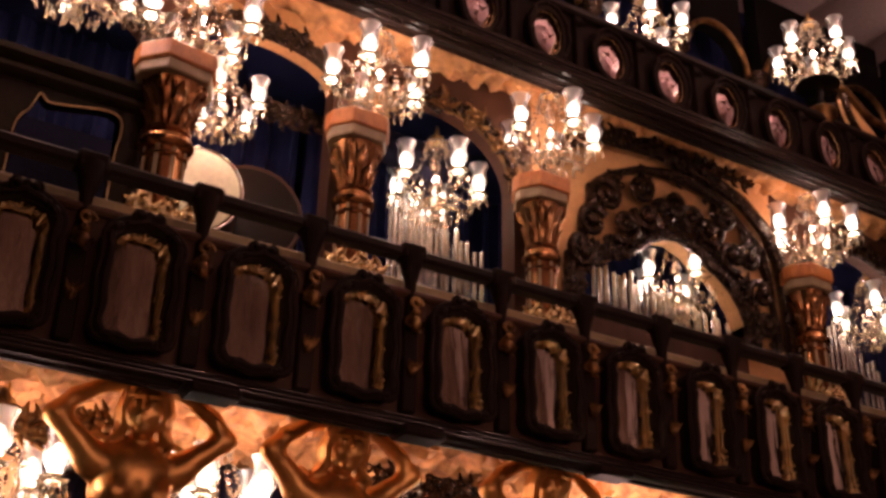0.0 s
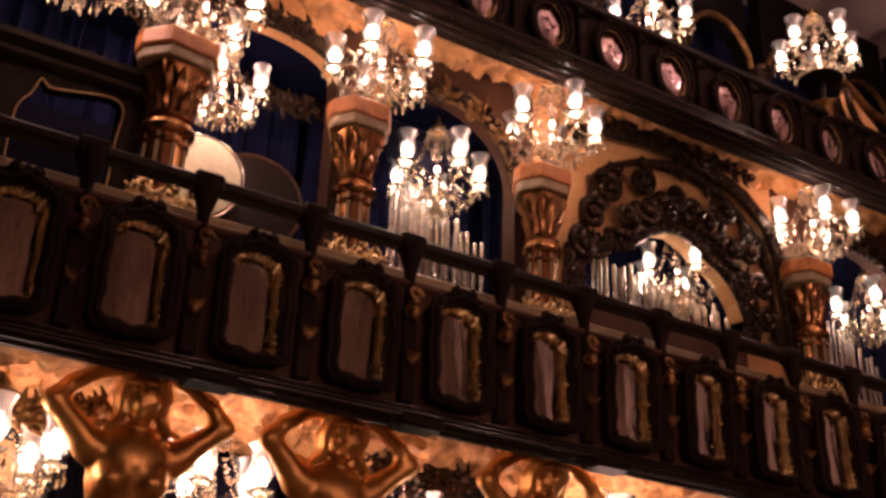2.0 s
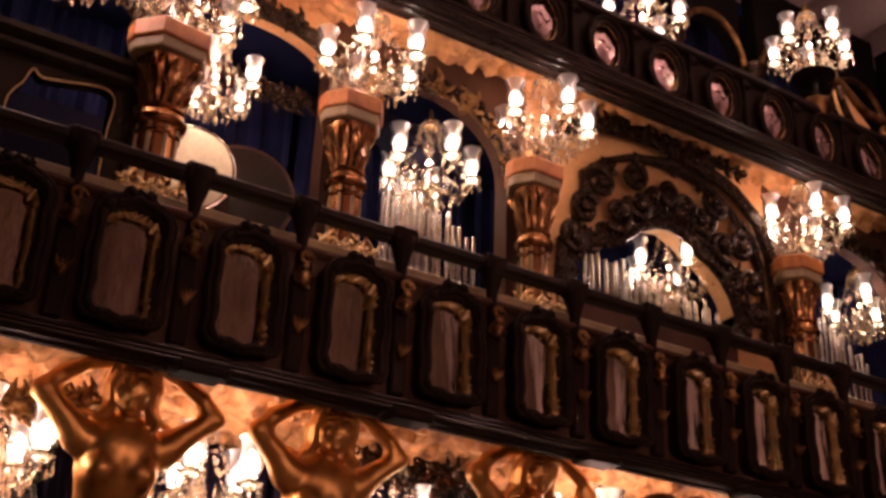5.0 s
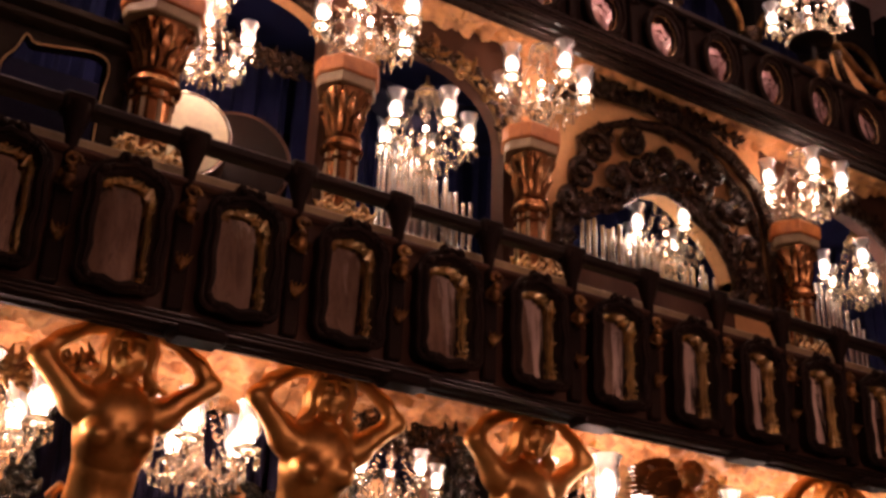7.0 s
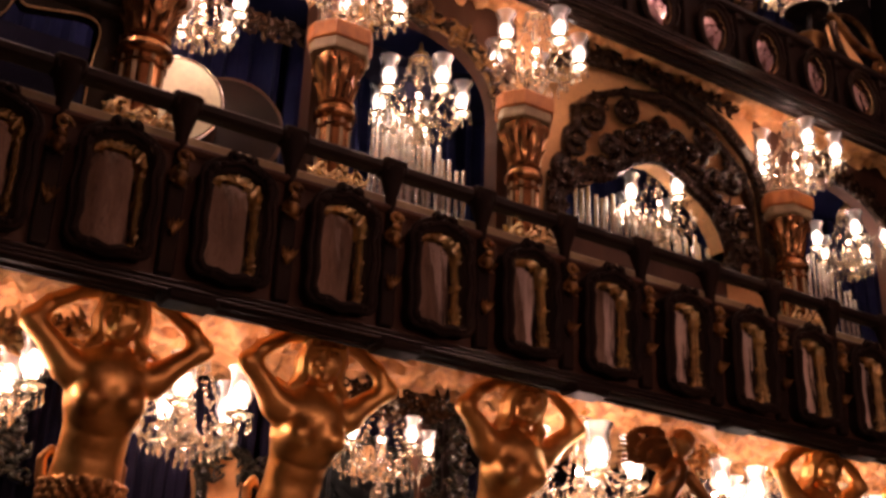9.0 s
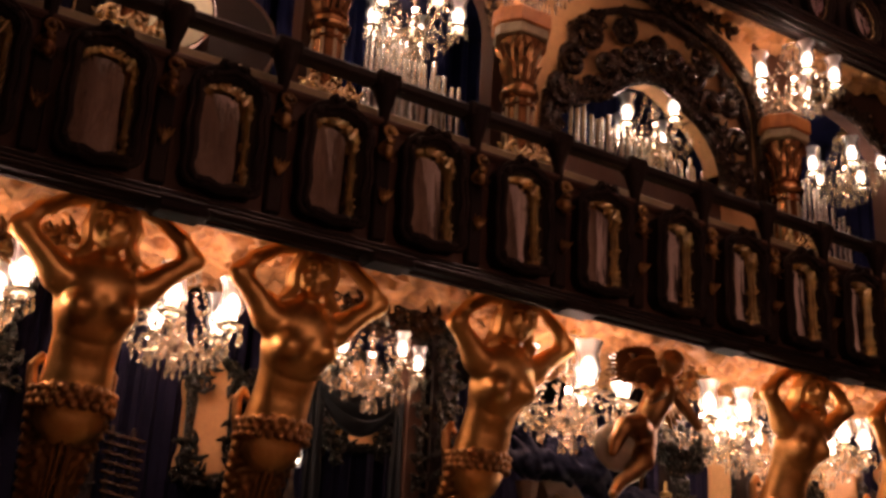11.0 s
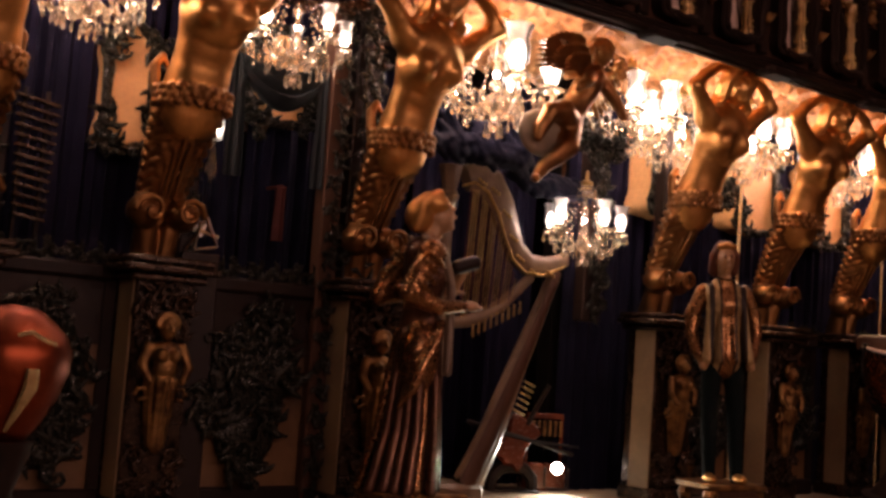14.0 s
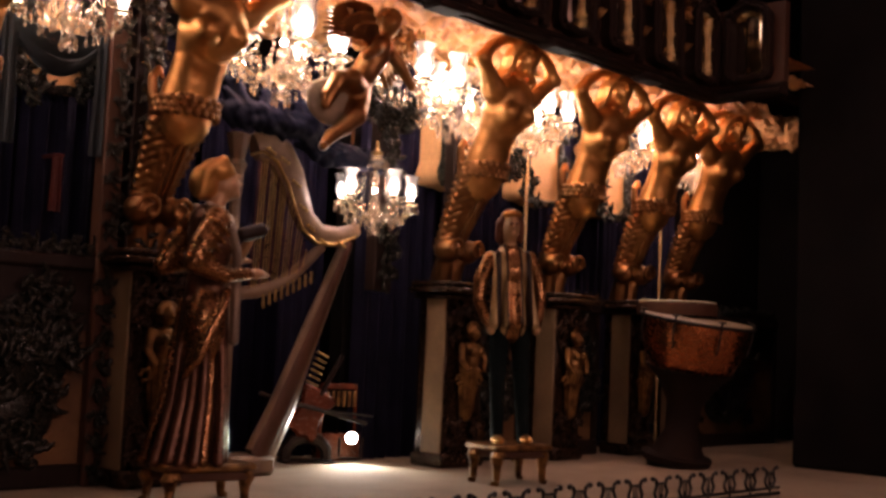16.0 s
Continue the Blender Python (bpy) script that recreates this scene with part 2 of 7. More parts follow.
# ---- building helpers ----
class Mesh:
    """Gathers vertices and faces for one mesh."""

    def __init__(self):
        self.v, self.f, self.k = [], [], []

    def add(self, vs, fs, k=0, m=None):
        o = len(self.v)
        self.v += [tuple(m @ Vector(p)) for p in vs] if m is not None else [tuple(p) for p in vs]
        self.f += [tuple(o + i for i in q) for q in fs]
        self.k += [k] * len(fs)
        return self

    def box(self, x0, x1, y0, y1, z0, z1, c=0.0, k=0, m=None):
        """A box with chamfered edges of width c."""
        if c <= 0:
            vs = [(x, y, z) for x in (x0, x1) for y in (y0, y1) for z in (z0, z1)]
            return self.add(vs, [(0, 1, 3, 2), (4, 6, 7, 5), (0, 4, 5, 1), (2, 3, 7, 6), (0, 2, 6, 4), (1, 5, 7, 3)], k, m)
        vs, idx = [], {}
        for i, (x, sx) in enumerate(((x0, 1), (x1, -1))):
            for j, (y, sy) in enumerate(((y0, 1), (y1, -1))):
                for l, (z, sz) in enumerate(((z0, 1), (z1, -1))):
                    for a in range(3):
                        idx[i, j, l, a] = len(vs)
                        vs.append((x + (a != 0) * sx * c, y + (a != 1) * sy * c, z + (a != 2) * sz * c))
        fs = []
        for i in (0, 1):
            fs.append([idx[i, 0, 0, 0], idx[i, 0, 1, 0], idx[i, 1, 1, 0], idx[i, 1, 0, 0]][::1 if i == 0 else -1])
            fs.append([idx[0, i, 0, 1], idx[1, i, 0, 1], idx[1, i, 1, 1], idx[0, i, 1, 1]][::1 if i == 0 else -1])
            fs.append([idx[0, 0, i, 2], idx[0, 1, i, 2], idx[1, 1, i, 2], idx[1, 0, i, 2]][::1 if i == 0 else -1])
        for i in (0, 1):
            for j in (0, 1):
                fs.append([idx[i, j, 0, 0], idx[i, j, 1, 0], idx[i, j, 1, 1], idx[i, j, 0, 1]])
                fs.append([idx[i, 0, j, 0], idx[i, 1, j, 0], idx[i, 1, j, 2], idx[i, 0, j, 2]])
                fs.append([idx[0, i, j, 1], idx[1, i, j, 1], idx[1, i, j, 2], idx[0, i, j, 2]])
                for l in (0, 1):
                    fs.append([idx[i, j, l, 0], idx[i, j, l, 1], idx[i, j, l, 2]])
        return self.add(vs, fs, k, m)

    def lathe(self, profile, n=16, m=None, k=0, wave=0.0, waves=8):
        """A profile of (radius, height) turned about z; wave ripples the radius."""
        vs, fs = [], []
        for r, z in profile:
            for i in range(n):
                a = 2 * math.pi * i / n
                q = r * (1 + wave * math.cos(waves * a))
                vs.append((q * math.cos(a), q * math.sin(a), z))
        for j in range(len(profile) - 1):
            for i in range(n):
                a, b = j * n + i, j * n + (i + 1) % n
                fs.append((a, b, b + n, a + n))
        if profile[0][0] > 1e-4:
            fs.append(tuple(range(n))[::-1])
        if profile[-1][0] > 1e-4:
            fs.append(tuple(range((len(profile) - 1) * n, len(profile) * n)))
        return self.add(vs, fs, k, m)

    def tube(self, pts, r, n=8, k=0, m=None, flat=1.0, closed=False):
        """A tube along points with one radius or one for each; flat squashes it across."""
        pts = [Vector(p) for p in pts]
        rs = list(r) if hasattr(r, "__len__") else [r] * len(pts)
        vs, fs = [], []
        last = len(pts) - 1
        ref = None
        for i, p in enumerate(pts):
            if closed:
                d = pts[(i + 1) % len(pts)] - pts[i - 1]
            else:
                d = pts[min(i + 1, last)] - pts[max(i - 1, 0)]
            d = d.normalized() if d.length > 1e-9 else Vector((0, 0, 1))
            if ref is None:
                ref = d.orthogonal().normalized()
                if abs(d.y) < 0.9:
                    ref = Vector((0, 1, 0))
            u = (ref - d * ref.dot(d))
            u = u.normalized() if u.length > 1e-6 else d.orthogonal().normalized()
            ref = u
            w = d.cross(u)
            for j in range(n):
                a = 2 * math.pi * j / n
                vs.append(p + (u * math.cos(a) * flat + w * math.sin(a)) * rs[i])
        rings = len(pts) if closed else last
        for i in range(rings):
            for j in range(n):
                a, b = i * n + j, i * n + (j + 1) % n
                e = ((i + 1) % len(pts)) * n
                fs.append((a, b, e + (j + 1) % n, e + j))
        if not closed:
            fs += [tuple(range(n))[::-1], tuple(range(last * n, last * n + n))]
        return self.add(vs, fs, k, m)

    def ball(self, c, r, nu=12, nv=8, k=0, m=None):
        """An ellipsoid; r is one radius or three."""
        rx, ry, rz = r if hasattr(r, "__len__") else (r, r, r)
        vs = [(c[0], c[1], c[2] - rz)]
        for j in range(1, nv):
            t = math.pi * j / nv
            for i in range(nu):
                a = 2 * math.pi * i / nu
                vs.append((c[0] + rx * math.sin(t) * math.cos(a), c[1] + ry * math.sin(t) * math.sin(a), c[2] - rz * math.cos(t)))
        vs.append((c[0], c[1], c[2] + rz))
        fs = [(0, 1 + (i + 1) % nu, 1 + i) for i in range(nu)]
        for j in range(nv - 2):
            for i in range(nu):
                a, b = 1 + j * nu + i, 1 + j * nu + (i + 1) % nu
                fs.append((a, b, b + nu, a + nu))
        e = 1 + (nv - 2) * nu
        fs += [(e + i, e + (i + 1) % nu, len(vs) - 1) for i in range(nu)]
        return self.add(vs, fs, k, m)

    def prism(self, outline, y0, y1, k=0, m=None, c=0.0):
        """A flat shape in x and z, given as its outline, extruded from y0 to y1; c rounds the front rim."""
        n = len(outline)
        cx, cz = sum(p[0] for p in outline) / n, sum(p[1] for p in outline) / n
        rings = [(y1, 0), (y0 + c, 0), (y0, c)] if c else [(y1, 0), (y0, 0)]
        vs, fs = [], []
        for y, inset in rings:
            for x, z in outline:
                d = math.hypot(x - cx, z - cz) or 1
                s = 1 - inset / d
                vs.append((cx + (x - cx) * s, y, cz + (z - cz) * s))
        for q in range(len(rings) - 1):
            for i in range(n):
                a, b = q * n + i, q * n + (i + 1) % n
                fs.append((a, b, b + n, a + n))
        fs += [tuple(range(n))[::-1], tuple(range((len(rings) - 1) * n, len(rings) * n))]
        return self.add(vs, fs, k, m)

    def ring(self, outer, inner, y0, y1, k=0, m=None):
        """A flat frame between two outlines of as many points, extruded from y0 to y1."""
        n = len(outer)
        vs = [(x, y, z) for y in (y0, y1) for o in (outer, inner) for x, z in o]
        fs = []
        for i in range(n):
            j = (i + 1) % n
            fs += [(i, j, n + j, n + i), (2 * n + j, 2 * n + i, 3 * n + i, 3 * n + j), (j, i, 2 * n + i, 2 * n + j), (n + i, n + j, 3 * n + j, 3 * n + i)]
        return self.add(vs, fs, k, m)

    def scroll(self, c, r, turns=1.5, thick=0.02, start=0.0, hand=1, k=0, m=None, n=6, out=None):
        """A tapering spiral in the plane of x and z."""
        pts, rs = [], []
        steps = int(turns * 14)
        for i in range(steps + 1):
            f = i / steps
            a = start + hand * 2 * math.pi * turns * f
            q = r * (1 - 0.85 * f)
            pts.append((c[0] + q * math.cos(a), c[1] - 0.02 * f, c[2] + q * math.sin(a)))
            rs.append(thick * (1 - 0.45 * f))
        self.tube(pts, rs, n, k, m)
        return self.ball(pts[-1], thick * 1.5, 8, 6, k, m)

    def leaf(self, base, tip, width, curl=0.3, k=0, m=None, side=None):
        """A curled acanthus leaf, ridged in the middle, from base to tip."""
        base, tip = Vector(base), Vector(tip)
        d = tip - base
        out = Vector(side) if side is not None else Vector((0, -1, 0))
        u = d.cross(out)
        u = u.normalized() if u.length > 1e-6 else Vector((1, 0, 0))
        vs, fs = [], []
        rows = 6
        for i in range(rows + 1):
            f = i / rows
            w = width * (math.sin(math.pi * (0.18 + 0.78 * f)) + 0.12 * math.cos(f * 18))
            p = base + d * (f - 0.12 * f * f * curl * 3) + out.normalized() * (d.length * curl * f * f)
            vs += [p - u * w - out * w * 0.25, p - u * w * 0.5 + out * w * 0.2, p + out * w * 0.02, p + u * w * 0.5 + out * w * 0.2, p + u * w - out * w * 0.25]
        for i in range(rows):
            for j in range(4):
                a = i * 5 + j
                fs.append((a, a + 1, a + 6, a + 5))
        o = len(vs)
        vs += [Vector(p) - out.normalized() * 0.008 for p in vs]
        fs += [tuple(o + i for i in q)[::-1] for q in fs]
        return self.add(vs, fs, k, m)

    def mesh(self, name, mats, smooth=True):
        me = bpy.data.meshes.new(name)
        me.from_pydata(self.v, [], self.f)
        for mt in mats:
            me.materials.append(mt)
        if len(mats) > 1:
            me.polygons.foreach_set("material_index", self.k)
        if smooth:
            me.polygons.foreach_set("use_smooth", [True] * len(self.f))
        me.update()
        bm = bmesh.new()
        bm.from_mesh(me)
        bmesh.ops.recalc_face_normals(bm, faces=bm.faces)
        if smooth:
            for e in bm.edges:
                if len(e.link_faces) == 2 and e.calc_face_angle(0.0) > 0.7:
                    e.smooth = False
        bm.to_mesh(me)
        bm.free()
        return me


def part(name, mesh, mat, parent=None, label="", at=None, smooth=True):
    """One mesh object; a child of parent where one is given."""
    if isinstance(mesh, Mesh):
        mesh = mesh.mesh(name, mat if isinstance(mat, (list, tuple)) else [mat], smooth)
    ob = new(name, mesh)
    if at is not None:
        ob.matrix_basis = at
    if parent is not None:
        ob.parent = parent
    if label:
        ob["label"] = label
    return ob


def thing(name, label, category, group="", at=None, kind=""):
    ob = new(name)
    ob.empty_display_size = 0.1
    if at is not None:
        ob.matrix_basis = at
    return tagged(ob, label, category, group, kind)


def solid(name, mesh, mat, label, category="", kind="", group="", at=None, smooth=True):
    return tagged(part(name, mesh, mat, at=at, smooth=smooth), label, category, group, kind)


def arc(cx, cz, rx, rz, a0, a1, n):
    return [(cx + rx * math.cos(radians(a0 + (a1 - a0) * i / n)), cz + rz * math.sin(radians(a0 + (a1 - a0) * i / n))) for i in range(n + 1)]


def over_arch(curve, top, y0, y1, mesh):
    """Wall above a curve of (x, z), up to the height top, from y0 to y1."""
    n = len(curve)
    vs = [(x, y, z) for y in (y0, y1) for x, z in curve] + [(x, y, top) for y in (y0, y1) for x, z in curve]
    fs = []
    for i in range(n - 1):
        fs += [(i, i + 1, 2 * n + i + 1, 2 * n + i), (n + i + 1, n + i, 3 * n + i, 3 * n + i + 1), (i + 1, i, n + i, n + i + 1)]
    fs += [(0, 2 * n, 3 * n, n), (n - 1, 2 * n - 1, 4 * n - 1, 3 * n - 1)]
    return mesh.add(vs, fs)


def folds(mesh, x0, x1, z0, z1, y, depth, count, k=0, seed=0, gather=0.0):
    """Hanging cloth with vertical folds; it has a back as well."""
    rnd = random.Random(seed)
    ph = [rnd.uniform(0, 6.28) for _ in range(4)]
    nx, nz = count * 8, 8
    vs, fs = [], []
    for s in (0, 1):
        for j in range(nz + 1):
            f = j / nz
            for i in range(nx + 1):
                u = i / nx
                w = math.sin(u * count * 6.283 + ph[0] + 0.5 * math.sin(u * 9 + ph[1] + f * 1.3)) * (0.55 + 0.45 * f) + 0.35 * math.sin(u * count * 2.3 * 6.283 + ph[2])
                xm = (x0 + x1) / 2
                x = x0 + (x1 - x0) * u
                x = xm + (x - xm) * (1 - gather * math.sin(math.pi * min(1, f * 1.4)) * 0.6)
                vs.append((x, y + depth * w + 0.012 * s, z1 + (z0 - z1) * f))
    row = nx + 1
    half = row * (nz + 1)
    for s in (0, 1):
        for j in range(nz):
            for i in range(nx):
                a = s * half + j * row + i
                q = (a, a + 1, a + row + 1, a + row)
                fs.append(q if s == 0 else q[::-1])
    return mesh.add(vs, fs, k)


def lumpy(mesh, x0, x1, y0, y1, z, step, height, k=0, scale=3.0):
    """A rough plaster sheet seen from below."""
    nx, ny = max(2, int((x1 - x0) / step)), max(2, int((y1 - y0) / step))
    vs, fs = [], []
    for j in range(ny + 1):
        for i in range(nx + 1):
            x, y = x0 + (x1 - x0) * i / nx, y0 + (y1 - y0) * j / ny
            q = Vector((x * scale, y * scale * 1.3, z))
            d = noise.voronoi(q + 0.6 * noise.noise_vector(q * 0.9))[0]
            h = min(0.75, (d[1] - d[0]) * 1.6) + 0.3 * noise.noise(q * 2.6) + 0.5 * noise.noise(q * 0.7) + 0.5 * ((q.x * 0.37 + q.y * 0.2 + noise.noise(q * 0.8)) % 1.0)
            vs.append((x, y, z - height * h))
    for j in range(ny):
        for i in range(nx):
            a = j * (nx + 1) + i
            fs.append((a, a + nx + 1, a + nx + 2, a + 1))
    o = len(vs)
    vs += [(x0, y0, z + 0.12), (x1, y0, z + 0.12), (x1, y1, z + 0.12), (x0, y1, z + 0.12)]
    fs.append((o, o + 1, o + 2, o + 3))
    return mesh.add(vs, fs, k)

class Figure:
    """Gathers rounded limbs and lumps and melts them into one smooth skin."""

    def __init__(self):
        self.prims, self.soft, self.softs = [], None, []

    def limb(self, pts, rs, k=0, n=0, flat=1.0):
        self.prims.append((np.array(pts, float), np.array(rs, float), flat, k, True))
        self.softs.append(self.soft)
        return self

    def lump(self, c, r, k=0):
        self.prims.append((np.array([c], float), np.array(r if hasattr(r, "__len__") else (r, r, r), float), 1.0, k, False))
        self.softs.append(self.soft)
        return self

    def finish(self, name, mats, voxel=0.012, blend=0.014, paint=None):
        lo, hi = np.full(3, 1e9), np.full(3, -1e9)
        boxes = []
        for pts, rs, flat, k, limb in self.prims:
            m = rs.max() if limb else rs
            p0, p1 = pts.min(axis=0) - m, pts.max(axis=0) + m
            boxes.append((p0, p1))
            lo, hi = np.minimum(lo, p0), np.maximum(hi, p1)
        pad = 4 * voxel
        lo, hi = lo - pad, hi + pad
        n = np.ceil((hi - lo) / voxel).astype(int) + 1
        field = np.full(n, 1.0)
        owner = np.zeros(n, dtype=np.int32)
        nearest = np.full(n, 1.0)
        usual = blend
        for (pts, rs, flat, k, limb), (p0, p1), soft in zip(self.prims, boxes, self.softs):
            blend = soft or usual
            p0, p1 = p0 - blend, p1 + blend
            i0 = np.maximum(((p0 - lo) / voxel).astype(int) - 3, 0)
            i1 = np.minimum(((p1 - lo) / voxel).astype(int) + 5, n)
            g = np.stack(np.meshgrid(*[lo[d] + voxel * np.arange(i0[d], i1[d]) for d in range(3)], indexing="ij"), axis=-1)
            if not limb:
                u = g - pts[0]
                k0 = np.linalg.norm(u / rs, axis=-1)
                k1 = np.linalg.norm(u / (rs * rs), axis=-1) + 1e-9
                d = k0 * (k0 - 1) / k1
                d = np.where(k0 < 1e-3, -rs.min(), d)
            else:
                d = np.full(g.shape[:3], 1.0)
                for a, b, r, q in zip(pts, pts[1:], rs, rs[1:]):
                    ab = b - a
                    t = np.clip(((g - a) @ ab) / max(ab @ ab, 1e-9), 0, 1)
                    w = g - (a + t[..., None] * ab)
                    w[..., 1] /= flat
                    d = np.minimum(d, np.linalg.norm(w, axis=-1) - (r + (q - r) * t))
            sl = tuple(slice(i0[e], i1[e]) for e in range(3))
            f = field[sl]
            if k < 0:
                field[sl] = np.maximum(f, -d)
                continue
            h = np.maximum(blend - np.abs(f - d), 0) / blend
            field[sl] = np.minimum(f, d) - h * h * blend * 0.25
            near = d < nearest[sl]
            owner[sl] = np.where(near, k, owner[sl])
            nearest[sl] = np.minimum(nearest[sl], d)
        inside = field < 0
        c = [slice(0, -1), slice(1, None)]
        corners = [(x, y, z) for x in (0, 1) for y in (0, 1) for z in (0, 1)]
        total = sum(inside[c[x], c[y], c[z]].astype(np.int8) for x, y, z in corners)
        mixed = (total > 0) & (total < 8)
        cells = np.argwhere(mixed)
        ids = np.full(mixed.shape, -1, dtype=np.int64)
        ids[mixed] = np.arange(len(cells))
        acc, cnt = np.zeros((len(cells), 3)), np.zeros(len(cells))
        for p in corners:
            for ax in range(3):
                if p[ax]:
                    continue
                q = list(p)
                q[ax] = 1
                fa = field[tuple((cells + p).T)]
                fb = field[tuple((cells + q).T)]
                cross = (fa < 0) != (fb < 0)
                t = np.where(cross, fa / np.where(cross, fa - fb, 1.0), 0.0)
                pt = np.array(p, float)[None].repeat(len(cells), 0)
                pt[:, ax] = t
                acc += pt * cross[:, None]
                cnt += cross
        verts = lo + voxel * (cells + acc / cnt[:, None])
        quads = []
        for ax in range(3):
            u, v = (ax + 1) % 3, (ax + 2) % 3
            s0, s1_ = [slice(None)] * 3, [slice(None)] * 3
            s0[ax], s1_[ax] = slice(0, -1), slice(1, None)
            A, B = inside[tuple(s0)], inside[tuple(s1_)]
            e = np.argwhere(A != B)
            e = e[(e[:, u] > 0) & (e[:, v] > 0)]
            du, dv = np.eye(3, dtype=int)[u], np.eye(3, dtype=int)[v]
            ring = np.stack([ids[tuple((e - o).T)] for o in (du + dv, dv, 0 * du, du)], axis=1)
            flip = ~A[tuple(e.T)]
            ring[flip] = ring[flip][:, ::-1]
            quads.append(ring)
        quads = np.concatenate(quads)
        quads = quads[(quads >= 0).all(axis=1)]
        edges = np.concatenate([quads[:, [i, (i + 1) % 4]] for i in range(4)])
        count = np.bincount(edges.ravel(), minlength=len(verts))[:, None] + 1e-9
        for step in (0.6, -0.5, 0.6, -0.5, 0.6, -0.45, 0.6):
            total = np.zeros_like(verts)
            for d in range(3):
                total[:, d] = np.bincount(edges[:, 0], verts[edges[:, 1], d], len(verts)) + np.bincount(edges[:, 1], verts[edges[:, 0], d], len(verts))
            verts = verts + step * (total / count - verts)
        out = bpy.data.meshes.new(name)
        out.from_pydata(verts.tolist(), [], quads.tolist())
        for mt in mats:
            out.materials.append(mt)
        out.polygons.foreach_set("use_smooth", [True] * len(out.polygons))
        if len(mats) > 1:
            mid = verts[quads].mean(axis=1)
            best = owner[tuple(np.clip(np.round((mid - lo) / voxel).astype(int), 0, n - 1).T)]
            if paint is not None:
                best = paint(mid, best)
            out.polygons.foreach_set("material_index", best.astype(np.int32))
        out.update()
        return out


def ornament(seed, mat):
    """A carved scroll with leaves, about 0.2 m across, in the plane of x and z, melted into one piece."""
    rnd = random.Random(seed)
    f = Figure()
    hand = 1 if seed % 2 else -1
    for c, r, turns, thick, h in (((0, 0), 0.085, 1.35, 0.020, hand), ((0.10 * hand, -0.075), 0.055, 1.2, 0.016, -hand)):
        st = rnd.uniform(0, 6.3)
        pts = [(c[0] + r * (1 - 0.8 * i / 18) * math.cos(st + h * 6.283 * turns * i / 18), -0.02, c[1] + r * (1 - 0.8 * i / 18) * math.sin(st + h * 6.283 * turns * i / 18)) for i in range(19)]
        f.limb(pts, [thick * (1 - 0.3 * i / 18) for i in range(19)], n=7)
    for i in range(4):
        a = i * 1.57 + rnd.uniform(-0.4, 0.4)
        f.limb([(0.04 * math.cos(a), 0, 0.04 * math.sin(a)), (0.10 * math.cos(a + 0.3), -0.03, 0.10 * math.sin(a + 0.3)), (0.155 * math.cos(a + 0.7), -0.05, 0.155 * math.sin(a + 0.7))], [0.018, 0.026, 0.009], n=7)
    f.lump((0, -0.03, 0), 0.03)
    return f.finish("scroll", [mat], 0.0085, 0.008)


ORNAMENTS = {}


def carve(parent, x, y, z, size=1.0, turn=0.0, mat=None, seed=0, name="scroll", ry=0):
    """One carved scroll as a part of its own; alike ones share their mesh."""
    key = (seed % 6, mat.name)
    if key not in ORNAMENTS:
        alike = [v for (n, _), v in ORNAMENTS.items() if n == seed % 6]
        if alike:
            ORNAMENTS[key] = alike[0].copy()
            ORNAMENTS[key].materials[0] = mat
        else:
            ORNAMENTS[key] = ornament(seed % 6, mat)
    return part(name, ORNAMENTS[key], None, parent, at=pose(x, y, z, 0, turn, ry) @ Matrix.Diagonal((size, size, size, 1)))


def swag(x0, x1, y, z, sag, drop, mat, label, seed=0):
    """A cloth hung by two corners, with sagging folds."""
    m = Mesh()
    nu, nv = 26, 18
    vs, fs = [], []
    for back in (0, 1):
        for j in range(nv + 1):
            v = j / nv
            for i in range(nu + 1):
                u = i / nu
                s = math.sin(math.pi * u)
                vs.append((x0 + (x1 - x0) * u, y - 0.05 * s * math.sin(v * 17 + seed) - 0.04 * v * s + 0.012 * back, z - (sag + drop * v) * s ** 0.7 + 0.02 * math.sin(v * 17 + seed)))
    row = nu + 1
    half = row * (nv + 1)
    for back in (0, 1):
        for j in range(nv):
            for i in range(nu):
                a = back * half + j * row + i
                q = (a, a + 1, a + row + 1, a + row)
                fs.append(q if back else q[::-1])
    m.add(vs, fs)
    return solid("swag", m, mat, label, "swag")


# ---- setting ----
FRONT = 5.55          # balcony fronts
LEDGE = 4.45          # top of the ledge that carries the columns
WALL = 6.10           # pierced wall of the upper storey
MIRRORS = (-0.60, 0.09, 0.745, 1.42, 2.10, 2.78, 3.46, 4.14, 4.82, 5.48, 6.13, 6.79, 7.45, 8.11, 8.76)
POSTS = [(a + b) / 2 for a, b in zip(MIRRORS, MIRRORS[1:])]
CARYATIDS = (1.05, 2.24, 3.74, 6.68, 8.10, 9.29, 10.22)
COLUMNS = (0.90, 2.18, 3.71, 6.48)

